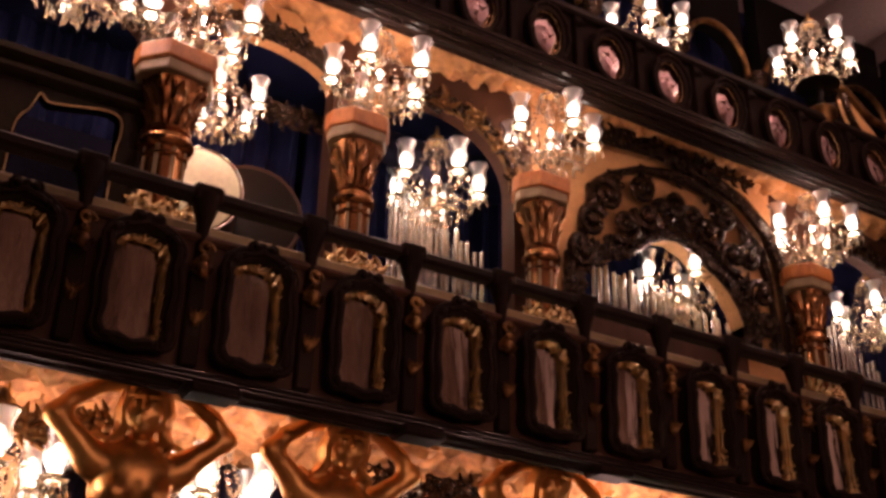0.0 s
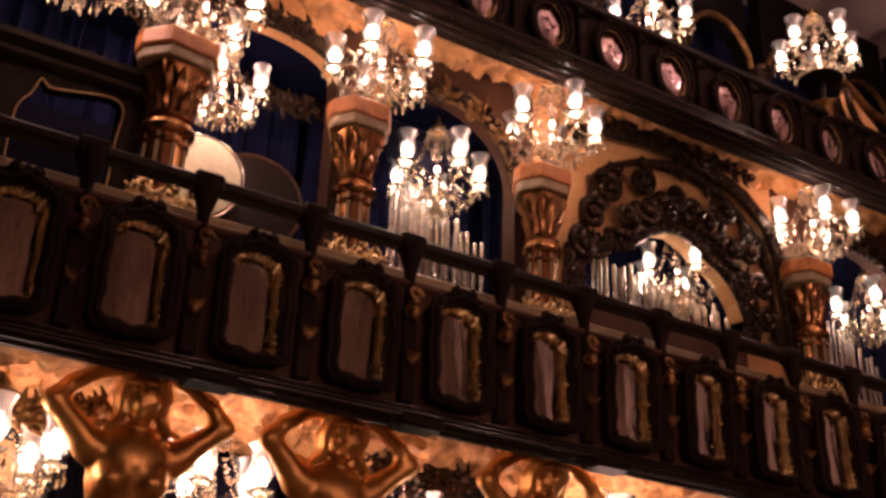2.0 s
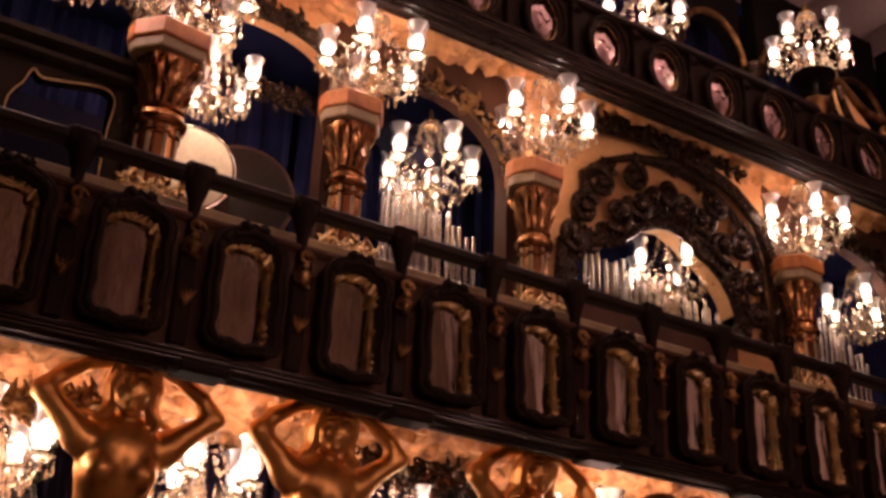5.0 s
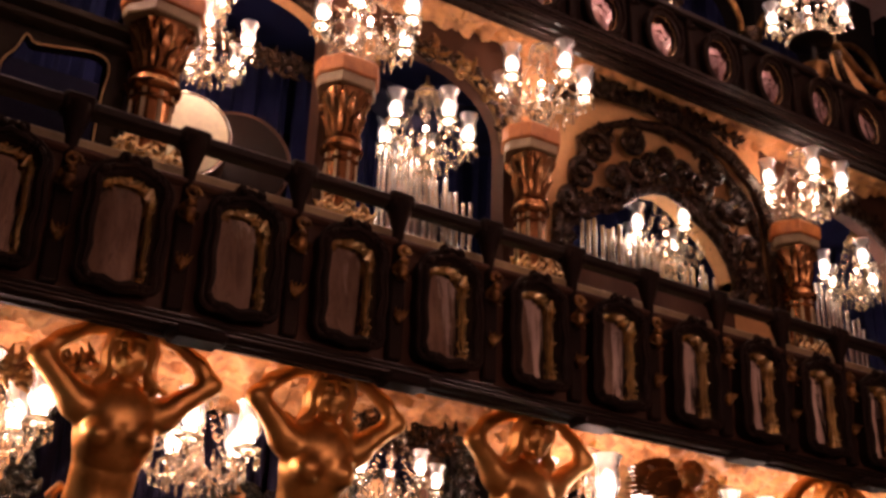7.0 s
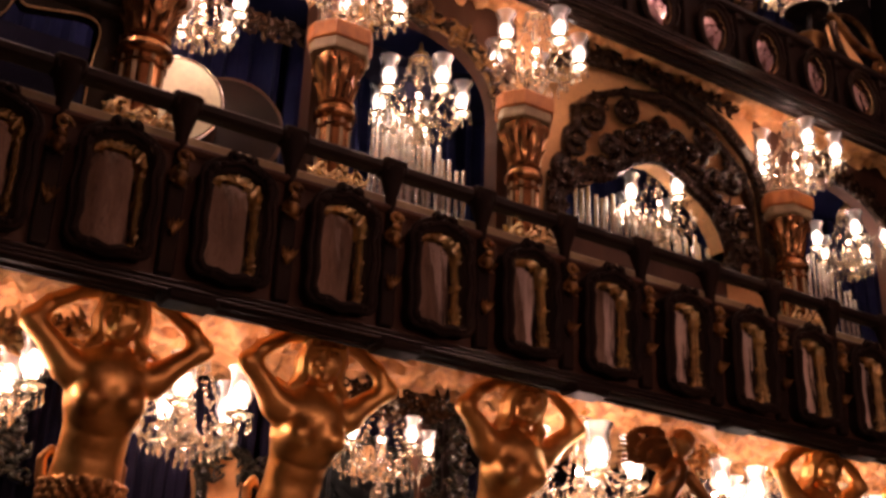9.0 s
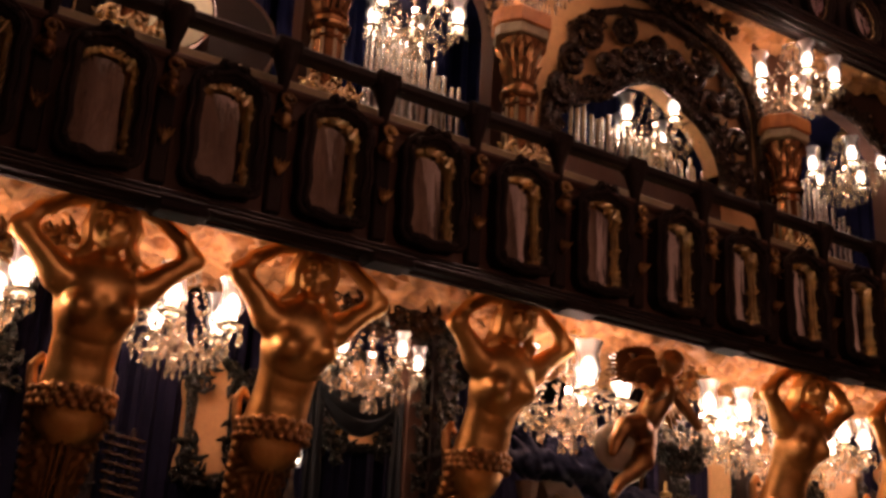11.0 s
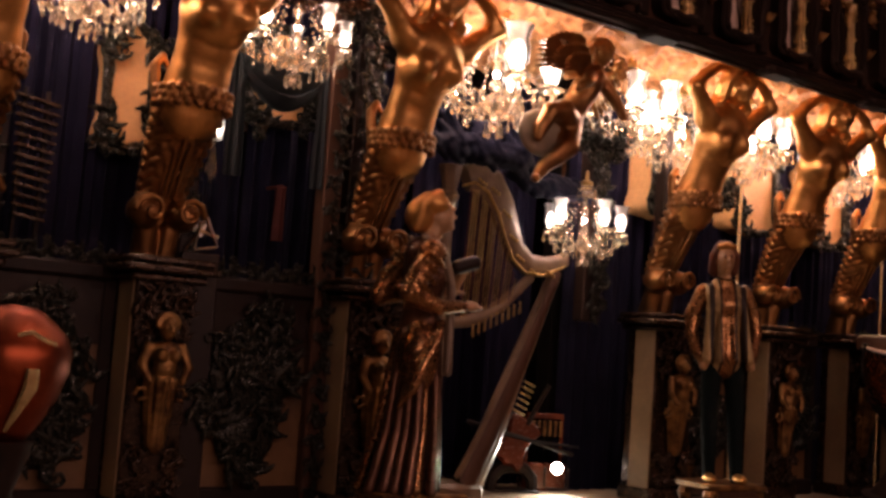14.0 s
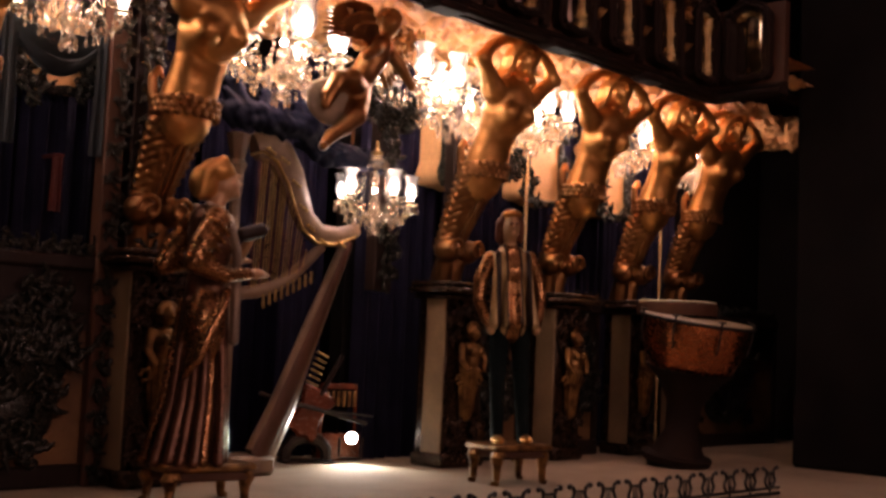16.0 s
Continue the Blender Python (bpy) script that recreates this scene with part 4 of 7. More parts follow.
for x, z, r, turn, hand in ((4.30, 5.52, 0.15, 0.6, 1), (4.45, 5.80, 0.14, 2.2, -1), (4.62, 5.58, 0.16, 4.0, 1), (4.80, 5.98, 0.13, 1.0, -1), (4.86, 5.74, 0.14, 3.0, 1), (5.52, 5.80, 0.15, 0.2, -1),
                            (5.72, 5.98, 0.13, 2.6, 1), (5.78, 5.62, 0.15, 5.0, -1), (5.98, 5.66, 0.13, 1.4, 1), (6.06, 5.34, 0.14, 3.6, -1), (4.20, 5.24, 0.13, 2.0, 1), (6.10, 5.06, 0.12, 0.4, 1)):
    part("bold_scroll", Mesh().scroll((x, WALL - 0.10, z), r, 1.35, 0.040, turn, hand, n=8), CARVED, frame_thing)
m = Mesh()
crown = [(3.88, 5.75), (3.93, 6.00), (4.09, 6.20), (4.45, 6.36), (4.98, 6.41), (5.52, 6.36), (5.95, 6.22), (6.23, 6.00), (6.35, 5.70), (6.39, 5.30), (6.39, 4.60)]
m.tube([(x, WALL - 0.08, z) for x, z in crown], 0.06, 8)
m.tube([(x * 0.985 + 0.07, WALL - 0.10, z - 0.06) for x, z in crown], 0.03, 8)
crown_thing = thing("arch_crown_moulding", "dark bronzed moulding over the great arched bay", "moulding", kind="structure")
part("rib", m, CARVED, crown_thing)
for i in range(13):
    carve(crown_thing, 4.40 + i * 0.13, WALL - 0.13, 6.38 - 0.02 * math.cos(i), 0.75, i * 77, CARVED, i)
solid("cornice_strip", moulding(Mesh(), -2.0, 10.5, [(WALL - 0.002, 3.80), (WALL - 0.25, 3.80), (WALL - 0.25, 4.12), (WALL - 0.22, 4.18), (WALL - 0.20, 4.22), (WALL - 0.002, 4.22)]),
      WALNUT, "dark walnut plinth under the columns", "plinth", "structure")

# hangings behind the middle storey
for i, (x0, x1) in enumerate(((-1.70, 0.90), (0.93, 2.26), (2.31, 3.82), (3.93, 6.61), (6.67, 8.41), (8.47, 10.83))):
    solid("curtain", folds(Mesh(), x0, x1, 3.81, 6.38, 7.05 if i != 3 else 7.5, 0.05, int((x1 - x0) * 5), seed=i), BLUE, "midnight blue velvet curtain hanging in folds behind the balcony", "curtain", group="balcony curtains")
swag(2.33, 3.62, 6.45, 6.10, 0.10, 0.30, SLATE, "slate-blue cloth swag gathered under the arch", 1)
valance = thing("scroll_valance", "dark bronzed scrollwork valance before the curtain", "valance")
part("rod", Mesh().tube([(0.95, 6.5, 5.98), (2.22, 6.5, 5.98)], 0.02, 8), CARVED, valance)
for i in range(11):
    carve(valance, 1.07 + i * 0.105, 6.47, 5.87 + 0.04 * math.sin(i * 2.1), 0.8, i * 61, CARVED, i)

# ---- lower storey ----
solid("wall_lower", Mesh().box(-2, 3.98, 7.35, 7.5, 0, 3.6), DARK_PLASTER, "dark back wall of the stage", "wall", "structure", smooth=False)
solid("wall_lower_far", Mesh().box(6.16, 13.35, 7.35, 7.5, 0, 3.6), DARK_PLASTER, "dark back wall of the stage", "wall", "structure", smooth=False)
for x0, x1, sd, y in ((-1.85, 0.47, 31, 7.2), (0.49, 1.26, 42, 7.15), (1.28, 1.68, 32, 7.0), (1.70, 2.37, 33, 7.1), (2.39, 2.98, 34, 7.05), (3.03, 3.79, 35, 7.1), (3.81, 5.13, 36, 8.15), (5.13, 6.07, 37, 8.1),
                      (5.65, 6.12, 38, 7.62), (6.17, 7.11, 39, 7.2), (7.13, 8.15, 40, 7.15), (8.17, 9.28, 41, 7.2), (9.30, 11.10, 43, 7.2)):
    solid("curtain", folds(Mesh(), x0, x1, 0.0, 3.44, y, 0.035, max(3, int((x1 - x0) * 7)), seed=sd), NIGHT, "blue-black velvet curtain on the stage", "curtain", group="stage curtains")


def wall_cartouche(x, z, w, h, y=6.9, seed=0):
    """A cream panel in a dark carved frame, high on the back of a bay."""
    th = thing("wall_cartouche", "cream panel in a dark carved scroll frame", "wall panel", "carved wall panels", at=pose(x, y, z))
    o = cartouche(w, h, top=0.12, pinch=0.12)
    part("ground", Mesh().prism(o, 0.0, 0.41), CREAM, th, "cream painted ground", smooth=False)
    m = Mesh()
    rim(m, o, -0.01, 0.035, lump=0.02, seed=seed)
    part("frame", m, GREEN_CARVED, th, "dark green-bronzed frame")
    rnd = random.Random(seed)
    for i in range(0, len(o), 5):
        carve(th, o[i][0], -0.04, o[i][1], rnd.uniform(0.6, 1.0), rnd.uniform(0, 360), GREEN_CARVED, rnd.randrange(6))
    return th


wall_cartouche(2.12, 2.56, 0.32, 0.7, 6.95, 3), wall_cartouche(3.16, 2.82, 0.5, 0.55, 6.95, 4), wall_cartouche(0.36, 2.95, 0.8, 0.6, 6.95, 5)
wall_cartouche(7.10, 2.80, 0.55, 0.8, 6.9, 6), wall_cartouche(8.25, 2.80, 0.55, 0.8, 6.9, 7), wall_cartouche(9.40, 2.80, 0.5, 0.8, 6.9, 8)


def carved_pilaster(x, y, z0, z1, w, mat, seed):
    th = thing("carved_pilaster", "tall dark pilaster with carved foliage beside the bay", "pilaster", "carved pilasters", at=pose(x, y, 0))
    part("shaft", Mesh().box(-w / 2, w / 2, 0.0, 0.12, z0, z1, 0.01), mat, th, smooth=False)
    rnd = random.Random(seed)
    n = int((z1 - z0) / 0.17)
    for i in range(n):
        carve(th, rnd.uniform(-0.02, 0.02), -0.03, z0 + 0.1 + i * 0.17, w * 4.2, rnd.uniform(0, 360), GREEN_CARVED, rnd.randrange(6))
    return th


carved_pilaster(3.46, 6.62, 0.0, 3.45, 0.14, WALNUT, 1), carved_pilaster(3.68, 6.62, 1.4, 3.45, 0.2, LACQUER, 2), carved_pilaster(5.92, 6.62, 1.4, 3.45, 0.2, LACQUER, 3)
carved_pilaster(6.83, 6.7, 1.3, 3.45, 0.1, LACQUER, 5), carved_pilaster(2.48, 6.7, 1.3, 3.45, 0.1, LACQUER, 6), carved_pilaster(1.31, 6.75, 1.3, 3.45, 0.1, LACQUER, 7)
for x in (7.55, 9.75):
    solid("gilt_rod", Mesh().lathe([(0.05, 0.0), (0.05, 0.03), (0.018, 0.06), (0.018, 1.30), (0.035, 1.31), (0.035, 1.36), (0.018, 1.4), (0.018, 3.40), (0.03, 3.45)], 10, pose(x, 6.52, 0)), BRIGHT_GILT, "slender gilt rod beside a curtain", "rod", group="gilt rods")

def pedestal():
    th = thing("pedestal", "dark bronzed pedestal with pale side, carved scrolls and stepped cap", "pedestal", "pedestals under the statues")
    part("body", Mesh().box(-0.19, 0.19, -0.2, 0.12, 0.12, 1.40, 0.012), CARVED, th)
    part("side_panel", Mesh().box(-0.205, -0.192, -0.19, 0.03, 0.02, 1.42, 0.006), PALE, th, "pale painted side", smooth=False)
    m = Mesh().box(-0.22, 0.22, -0.24, 0.14, 0.0, 0.12, 0.02)
    part("plinth", m, CARVED, th)
    m = Mesh()
    for z, o in ((1.37, 0.05), (1.42, 0.11), (1.47, 0.085)):
        m.box(-0.2 - o, 0.2 + o, -0.22 - o, 0.14, z, z + 0.045, 0.015)
    part("cap", m, CARVED, th, "stepped dark bronzed cap")
    for q, (sx, z, size) in enumerate(((-1, 1.24, 0.8), (1, 1.24, 0.8), (-1, 1.05, 0.6), (1, 1.05, 0.6), (-1, 0.36, 0.7), (1, 0.36, 0.7), (-1, 0.2, 0.6), (1, 0.2, 0.6), (0, 1.3, 0.7))):
        carve(th, sx * 0.11, -0.21, z, size, q * 67, CARVED, q)
    return th


ped = pedestal()
for i, x in enumerate(CARYATIDS):
    at = pose(x, 6.60, 0) @ Matrix.Diagonal(((1.0, 0.95, 1.1, 1.18, 1.0, 1.0, 1.0)[i], 1.0, 1.0, 1.0))
    if i == 0:
        ped.matrix_basis = at
    else:
        copy_thing(ped, at)


def dado(x0, x1, seed):
    w = x1 - x0
    th = thing("dado_panel", "dark carved dado panel on an ochre ground between the pedestals", "panel", "dado panels", at=pose((x0 + x1) / 2, 6.70, 0))
    part("ground", Mesh().box(-w / 2, w / 2, 0.0, 0.08, 0.0, 1.36), OCHRE, th, "ochre painted ground", smooth=False)
    m = Mesh().box(-w / 2, w / 2, -0.06, 0.05, 1.36, 1.46, 0.02).box(-w / 2, w / 2, -0.05, 0.0, 0.0, 0.14, 0.015)
    m.box(-w / 2, -w / 2 + 0.07, -0.03, 0.0, 0.14, 1.36).box(w / 2 - 0.07, w / 2, -0.03, 0.0, 0.14, 1.36)
    part("surround", m, LACQUER, th, "black surround")
    # added black sheet stands in for the shade over the ochre's upper half
    part("upper_panel", Mesh().box(-w / 2 + 0.07, w / 2 - 0.07, -0.02, -0.001, 0.98, 1.36), LACQUER, th, "black sheet for the shaded upper half", smooth=False)
    rnd = random.Random(seed)
    m = Mesh()
    m.ball((0, -0.02, 0.85), (w * 0.28, 0.06, 0.36), 16, 10)
    m.ball((0, -0.02, 0.45), (w * 0.2, 0.05, 0.2), 16, 10)
    part("boss", m, GREEN_CARVED, th, "dark carved boss")
    for i in range(22):
        a = rnd.uniform(0, 6.28)
        q = rnd.uniform(0.35, 1.0)
        carve(th, w * 0.30 * q * math.cos(a), -0.07, 0.74 + 0.52 * q * math.sin(a), rnd.uniform(0.7, 1.15), rnd.uniform(0, 360), GREEN_CARVED, rnd.randrange(6))
    for i in range(int(w / 0.14)):
        carve(th, -w / 2 + 0.1 + i * 0.14, -0.02, 1.50, 0.6, i * 50, GREEN_CARVED, i, "cresting")
    return th


dado(-1.0, 0.85, 1), dado(1.26, 2.05, 2), dado(2.44, 3.52, 3), dado(6.88, 7.79, 4), dado(8.21, 8.95, 5), dado(9.37, 9.87, 6), dado(10.29, 12.6, 7)


# ---- chandeliers ----
def chandelier(arms=5, reach=0.33, shade_size=1.28):
    th = thing("chandelier", "crystal chandelier with lit glass shades and hanging drops", "chandelier", "crystal chandeliers")
    m = Mesh().lathe([(0.0, -0.27), (0.02, -0.25), (0.03, -0.22), (0.012, -0.19), (0.05, -0.15), (0.085, -0.10), (0.06, -0.06), (0.03, -0.03), (0.045, 0.02), (0.02, 0.06),
                      (0.016, 0.16), (0.04, 0.20), (0.02, 0.24), (0.015, 0.36), (0.05, 0.39), (0.09, 0.41), (0.03, 0.43), (0.0, 0.44)], 12)
    part("stem", m, CRYSTAL, th, "cut crystal stem")
    m = Mesh().lathe([(0.0, 0.42), (0.05, 0.43), (0.055, 0.46), (0.02, 0.48), (0.01, 0.56), (0.0, 0.56)], 10)
    part("mount", m, BRASS, th, "brass mount")
    a = Mesh().tube([(0.05, 0, -0.08), (0.12, 0, -0.13), (0.2, 0, -0.15), (0.27, 0, -0.12), (reach, 0, -0.05), (reach, 0, 0.0)], [0.013, 0.012, 0.011, 0.011, 0.011, 0.013], 7)
    a.tube([(0.15, 0, -0.14), (0.16, 0, -0.07), (0.21, 0, -0.05), (0.23, 0, -0.09)], 0.007, 6)
    arm = a.mesh("arm", [CRYSTAL])
    cup = Mesh().lathe([(0.0, -0.015), (0.03, -0.012), (0.06, 0.008), (0.065, 0.014), (0.03, 0.012), (0.024, 0.03), (0.024, 0.05), (0.0, 0.05)], 12, wave=0.05, waves=6).mesh("cup", [CRYSTAL])
    bulb = Mesh().lathe([(0.0, 0.04), (0.03, 0.048), (0.045, 0.075), (0.046, 0.11), (0.038, 0.14), (0.022, 0.16), (0.0, 0.165)], 12).mesh("bulb", [BULB])
    s = Mesh().lathe([(0.03, 0.045), (0.046, 0.07), (0.056, 0.10), (0.052, 0.14), (0.047, 0.17), (0.056, 0.205), (0.068, 0.225)], 14)
    s.lathe([(0.065, 0.225), (0.053, 0.205), (0.044, 0.17), (0.049, 0.14), (0.053, 0.10), (0.043, 0.07), (0.03, 0.048)], 14)
    s.f = [q for q in s.f if len(q) == 4]
    s.k = [0] * len(s.f)
    shade = s.mesh("shade", [SHADE])
    d = Mesh()
    for q in range(5):
        g = q * 6.283 / 5
        x, y = 0.058 * math.cos(g), 0.058 * math.sin(g)
        d.lathe([(0.0, -0.075), (0.010, -0.058), (0.007, -0.03), (0.0, -0.022)], 5, pose(x, y, 0))
        d.ball((x, y, -0.012), 0.006, 5, 4)
    drops = d.mesh("drops", [CRYSTAL], False)
    c = Mesh()
    for q in range(13):
        f = q / 12
        c.ball((0.08 + (reach - 0.1) * f, 0, 0.38 - 0.33 * f - 0.13 * math.sin(math.pi * f)), 0.0115, 6, 5)
    strand = c.mesh("strand", [CRYSTAL], False)
    for i in range(arms):
        turn = pose(0, 0, 0, 0, 0, 360 * i / arms + 13)
        out = turn @ pose(reach, 0, 0) @ Matrix.Scale(shade_size, 4)
        part("arm", arm, None, th, at=turn)
        part("bulb", bulb, None, th, "glowing frosted bulb", at=out)
        glass = part("shade", shade, None, th, "clear flared glass shade", at=out)
        glass.visible_shadow = False
        k = part("cup", cup, None, th, at=out)
        tagged(part("drop_ring", drops, None, k), kind="stuff")
        for half in (0.5, 1.0):
            tagged(part("strand", strand, None, th, "string of crystal beads", at=turn @ pose(0, 0, 0, 0, 0, 360 * half / arms)), kind="stuff")
    d = Mesh()
    for ring_r, z, n in ((0.10, -0.10, 10), (0.18, -0.15, 16), (0.26, -0.11, 16), (0.30, -0.04, 14), (0.14, -0.02, 10), (0.09, 0.38, 10), (0.05, -0.22, 6)):
        for q in range(n):
            g = q * 6.283 / n
            x, y = ring_r * math.cos(g), ring_r * math.sin(g)
            d.lathe([(0.0, z - 0.085), (0.012, z - 0.06), (0.007, z - 0.02), (0.0, z - 0.01)], 5, pose(x, y, 0))
            d.ball((x, y, z), 0.008, 5, 4)
    tagged(part("fringe", d, CRYSTAL, th, "fringe of crystal drops", smooth=False), kind="stuff")
    for o in th.children_recursive:
        if o.data.materials[0] == CRYSTAL:
            o.visible_shadow = False
    return th


# place, turn and the share of the light
CHANDELIERS = (
    (0.21, 5.75, 5.87, 5, 0.8), (1.00, 5.80, 5.84, 20, 0.4), (2.28, 5.78, 5.90, 0, 0.5), (3.73, 5.76, 5.91, 35, 0.46), (6.52, 5.76, 5.90, 10, 0.55),
    (1.28, 6.08, 5.50, 15, 0.7), (3.06, 6.30, 5.55, 40, 0.36), (5.54, 6.42, 5.42, 25, 0.14), (7.90, 6.35, 5.65, 0, 0.3),
    (0.36, 6.35, 2.95, 30, 1.0), (1.65, 6.45, 3.00, 12, 1.0), (3.02, 6.50, 3.00, 48, 0.4), (4.58, 6.35, 2.98, 22, 1.8), (6.03, 6.45, 3.02, 5, 0.8), (6.76, 6.55, 2.95, 33, 0.7),
    (7.50, 6.45, 3.00, 18, 0.9), (8.90, 6.45, 3.00, 50, 1.2), (10.2, 6.40, 3.00, 0, 1.3),
    (5.72, 6.55, 2.08, 28, 0.35),
    (5.07, 6.10, 7.64, 8, 0.5), (6.60, 5.55, 7.64, 30, 0.5),
    # six unseen chandeliers, added to light the fronts and the cloth ceiling
    (-1.4, -4.4, 3.4, 0, 11.5), (2.0, -4.4, 3.4, 20, 12.5), (5.4, -4.4, 3.4, 40, 8.5), (8.8, -4.4, 3.4, 10, 5.5), (3.4, 1.9, 9.2, 10, 5.5), (6.8, 2.0, 9.2, 50, 5.5),
)
lustres = [None, None, None]
SIZES = {5: 0.79, 11: 1.0, 12: 1.2, 18: 0.88}
for i, (x, y, z, a, share) in enumerate(CHANDELIERS):
    at = pose(x, y, z, 0, 0, a) @ Matrix.Scale(SIZES.get(i, 1.0), 4)
    kind = 2 if i == 11 else 1 if 2.5 < z < 3.2 and y > 3 else 0
    if lustres[kind] is None:
        lustres[kind] = chandelier(shade_size=(1.16, 1.36, 0.85)[kind])
        lustres[kind].matrix_basis = at
    else:
        copy_thing(lustres[kind], at)
    # chains only for the added chandeliers out in the hall
    if y < 3:
        chain = Mesh()
        for q in range(int((10.75 - z - 0.5) / 0.09)):
            chain.tube([(0.018 * math.cos(a), 0.0, 0.05 * math.sin(a)) for a in (0, 1.05, 2.09, 3.14, 4.19, 5.24)], 0.006, 5, m=pose(0, 0, 0.58 + 0.09 * q, 0, 0, 90 * (q % 2)), closed=True)
        solid("chain", chain, BRASS, "brass chain from the cloth ceiling to an added unseen chandelier", "chain", group="chandelier chains", at=pose(x, y, z))
    lamp((x, y, z + 0.10), LAMP_WATTS * share, 0.05)


# ---- columns of the middle storey ----
def cut_block(front, half, deep, z0, z1, c=0.012):
    """A block whose corners are cut off in plan, with chamfered top and bottom rims."""
    plan = [(front, -deep), (half, -deep + (half - front) * 1.5), (half, deep - (half - front) * 1.5), (front, deep)]
    plan = plan + [(-x, y) for x, y in reversed(plan)]
    vs = [(x * q, y * q, z) for z, q in ((z0, 1 - c / half), (z0 + c, 1.0), (z1 - c, 1.0), (z1, 1 - c / half)) for x, y in plan]
    fs = [(8 * r + i, 8 * r + (i + 1) % 8, 8 * r + 8 + (i + 1) % 8, 8 * r + 8 + i) for r in range(3) for i in range(8)]
    return Mesh().add(vs, fs + [tuple(range(8))[::-1], tuple(range(24, 32))])


def column():
    th = thing("column", "copper-gilt column with leafy capital and orange stone block", "column", "columns behind the balcony rail")
    m = Mesh().lathe([(0.185, 0.70), (0.18, 0.76), (0.175, 1.0), (0.168, 1.16)], 24)
    part("shaft", m, COPPER_GILT, th)
    m = Mesh()
    for i in range(8):
        a = i * 6.283 / 8
        m.box(-0.018, 0.018, -0.01, 0.01, 0.74, 1.15, 0.006, m=pose(0.178 * math.cos(a), 0.178 * math.sin(a), 0, 0, 0, math.degrees(a) + 90))
    part("fillets", m, STONE, th, "pale fillets")
    m = Mesh().lathe([(0.17, 1.06), (0.195, 1.07), (0.20, 1.09), (0.18, 1.105), (0.18, 1.13), (0.225, 1.15), (0.24, 1.18), (0.225, 1.21), (0.185, 1.225), (0.18, 1.24), (0.205, 1.25), (0.21, 1.27), (0.17, 1.285)], 24)
    part("neck_ring", m, COPPER_GILT, th, "moulded copper-gilt ring")
    m = Mesh().lathe([(0.14, 1.25), (0.15, 1.35), (0.19, 1.48), (0.25, 1.57), (0.26, 1.60)], 16)
    for row, (n, z0, z1, r0, r1, w) in enumerate(((9, 1.28, 1.45, 0.17, 0.22, 0.068), (9, 1.37, 1.58, 0.185, 0.29, 0.075), (6, 1.45, 1.61, 0.20, 0.33, 0.06))):
        for i in range(n):
            a = (i + 0.5 * row) * 6.283 / n
            o = Vector((math.cos(a), math.sin(a), 0))
            m.leaf(o * r0 + Vector((0, 0, z0)), o * (r0 + 0.02) + Vector((0, 0, z1)), w, 0.45, side=o)
    for i in range(4):
        a = math.radians(45 + 90 * i)
        m.scroll((0.24, 0, 1.55), 0.06, 1.4, 0.018, 1.57, -1, m=pose(0, 0, 0, 0, 0, 45 + 90 * i))
    part("capital", m, COPPER_GILT, th, "leafy copper-gilt capital")
    part("stone_slab", cut_block(0.20, 0.35, 0.275, 1.61, 1.69), STONE, th, "grey cream stone slab", smooth=False)
    part("abacus_block", cut_block(0.22, 0.375, 0.30, 1.69, 1.81), TERRA, th, "orange marbled stone block", smooth=False)
    m = Mesh().lathe([(0.22, 0.60), (0.23, 0.63), (0.19, 0.67), (0.16, 0.71)], 20)
    part("foot", m, BRIGHT_GILT, th, "gilt moulded foot")
    for q, (sx, sy) in enumerate(((-1, -1), (1, -1), (-1, 0.2), (1, 0.2), (0, -1.2))):
        carve(th, sx * 0.2, sy * 0.18, 0.70, 1.0 if q < 2 else 0.8, q * 80 + 20, BRIGHT_GILT, q)
    part("base_block", Mesh().box(-0.24, 0.24, -0.2, 0.25, 0.0, 0.60, 0.015), WALNUT, th, smooth=False)
    return th


col = column()
for i, x in enumerate(COLUMNS):
    w = 0.72 if i == 0 else 0.84
    at = pose(x, 5.87, 3.80, 0, 0, (8, 2, 1, 3)[i]) @ Matrix.Diagonal((w, w, 1, 1))
    if i == 0:
        col.matrix_basis = at
    else:
        copy_thing(col, at)


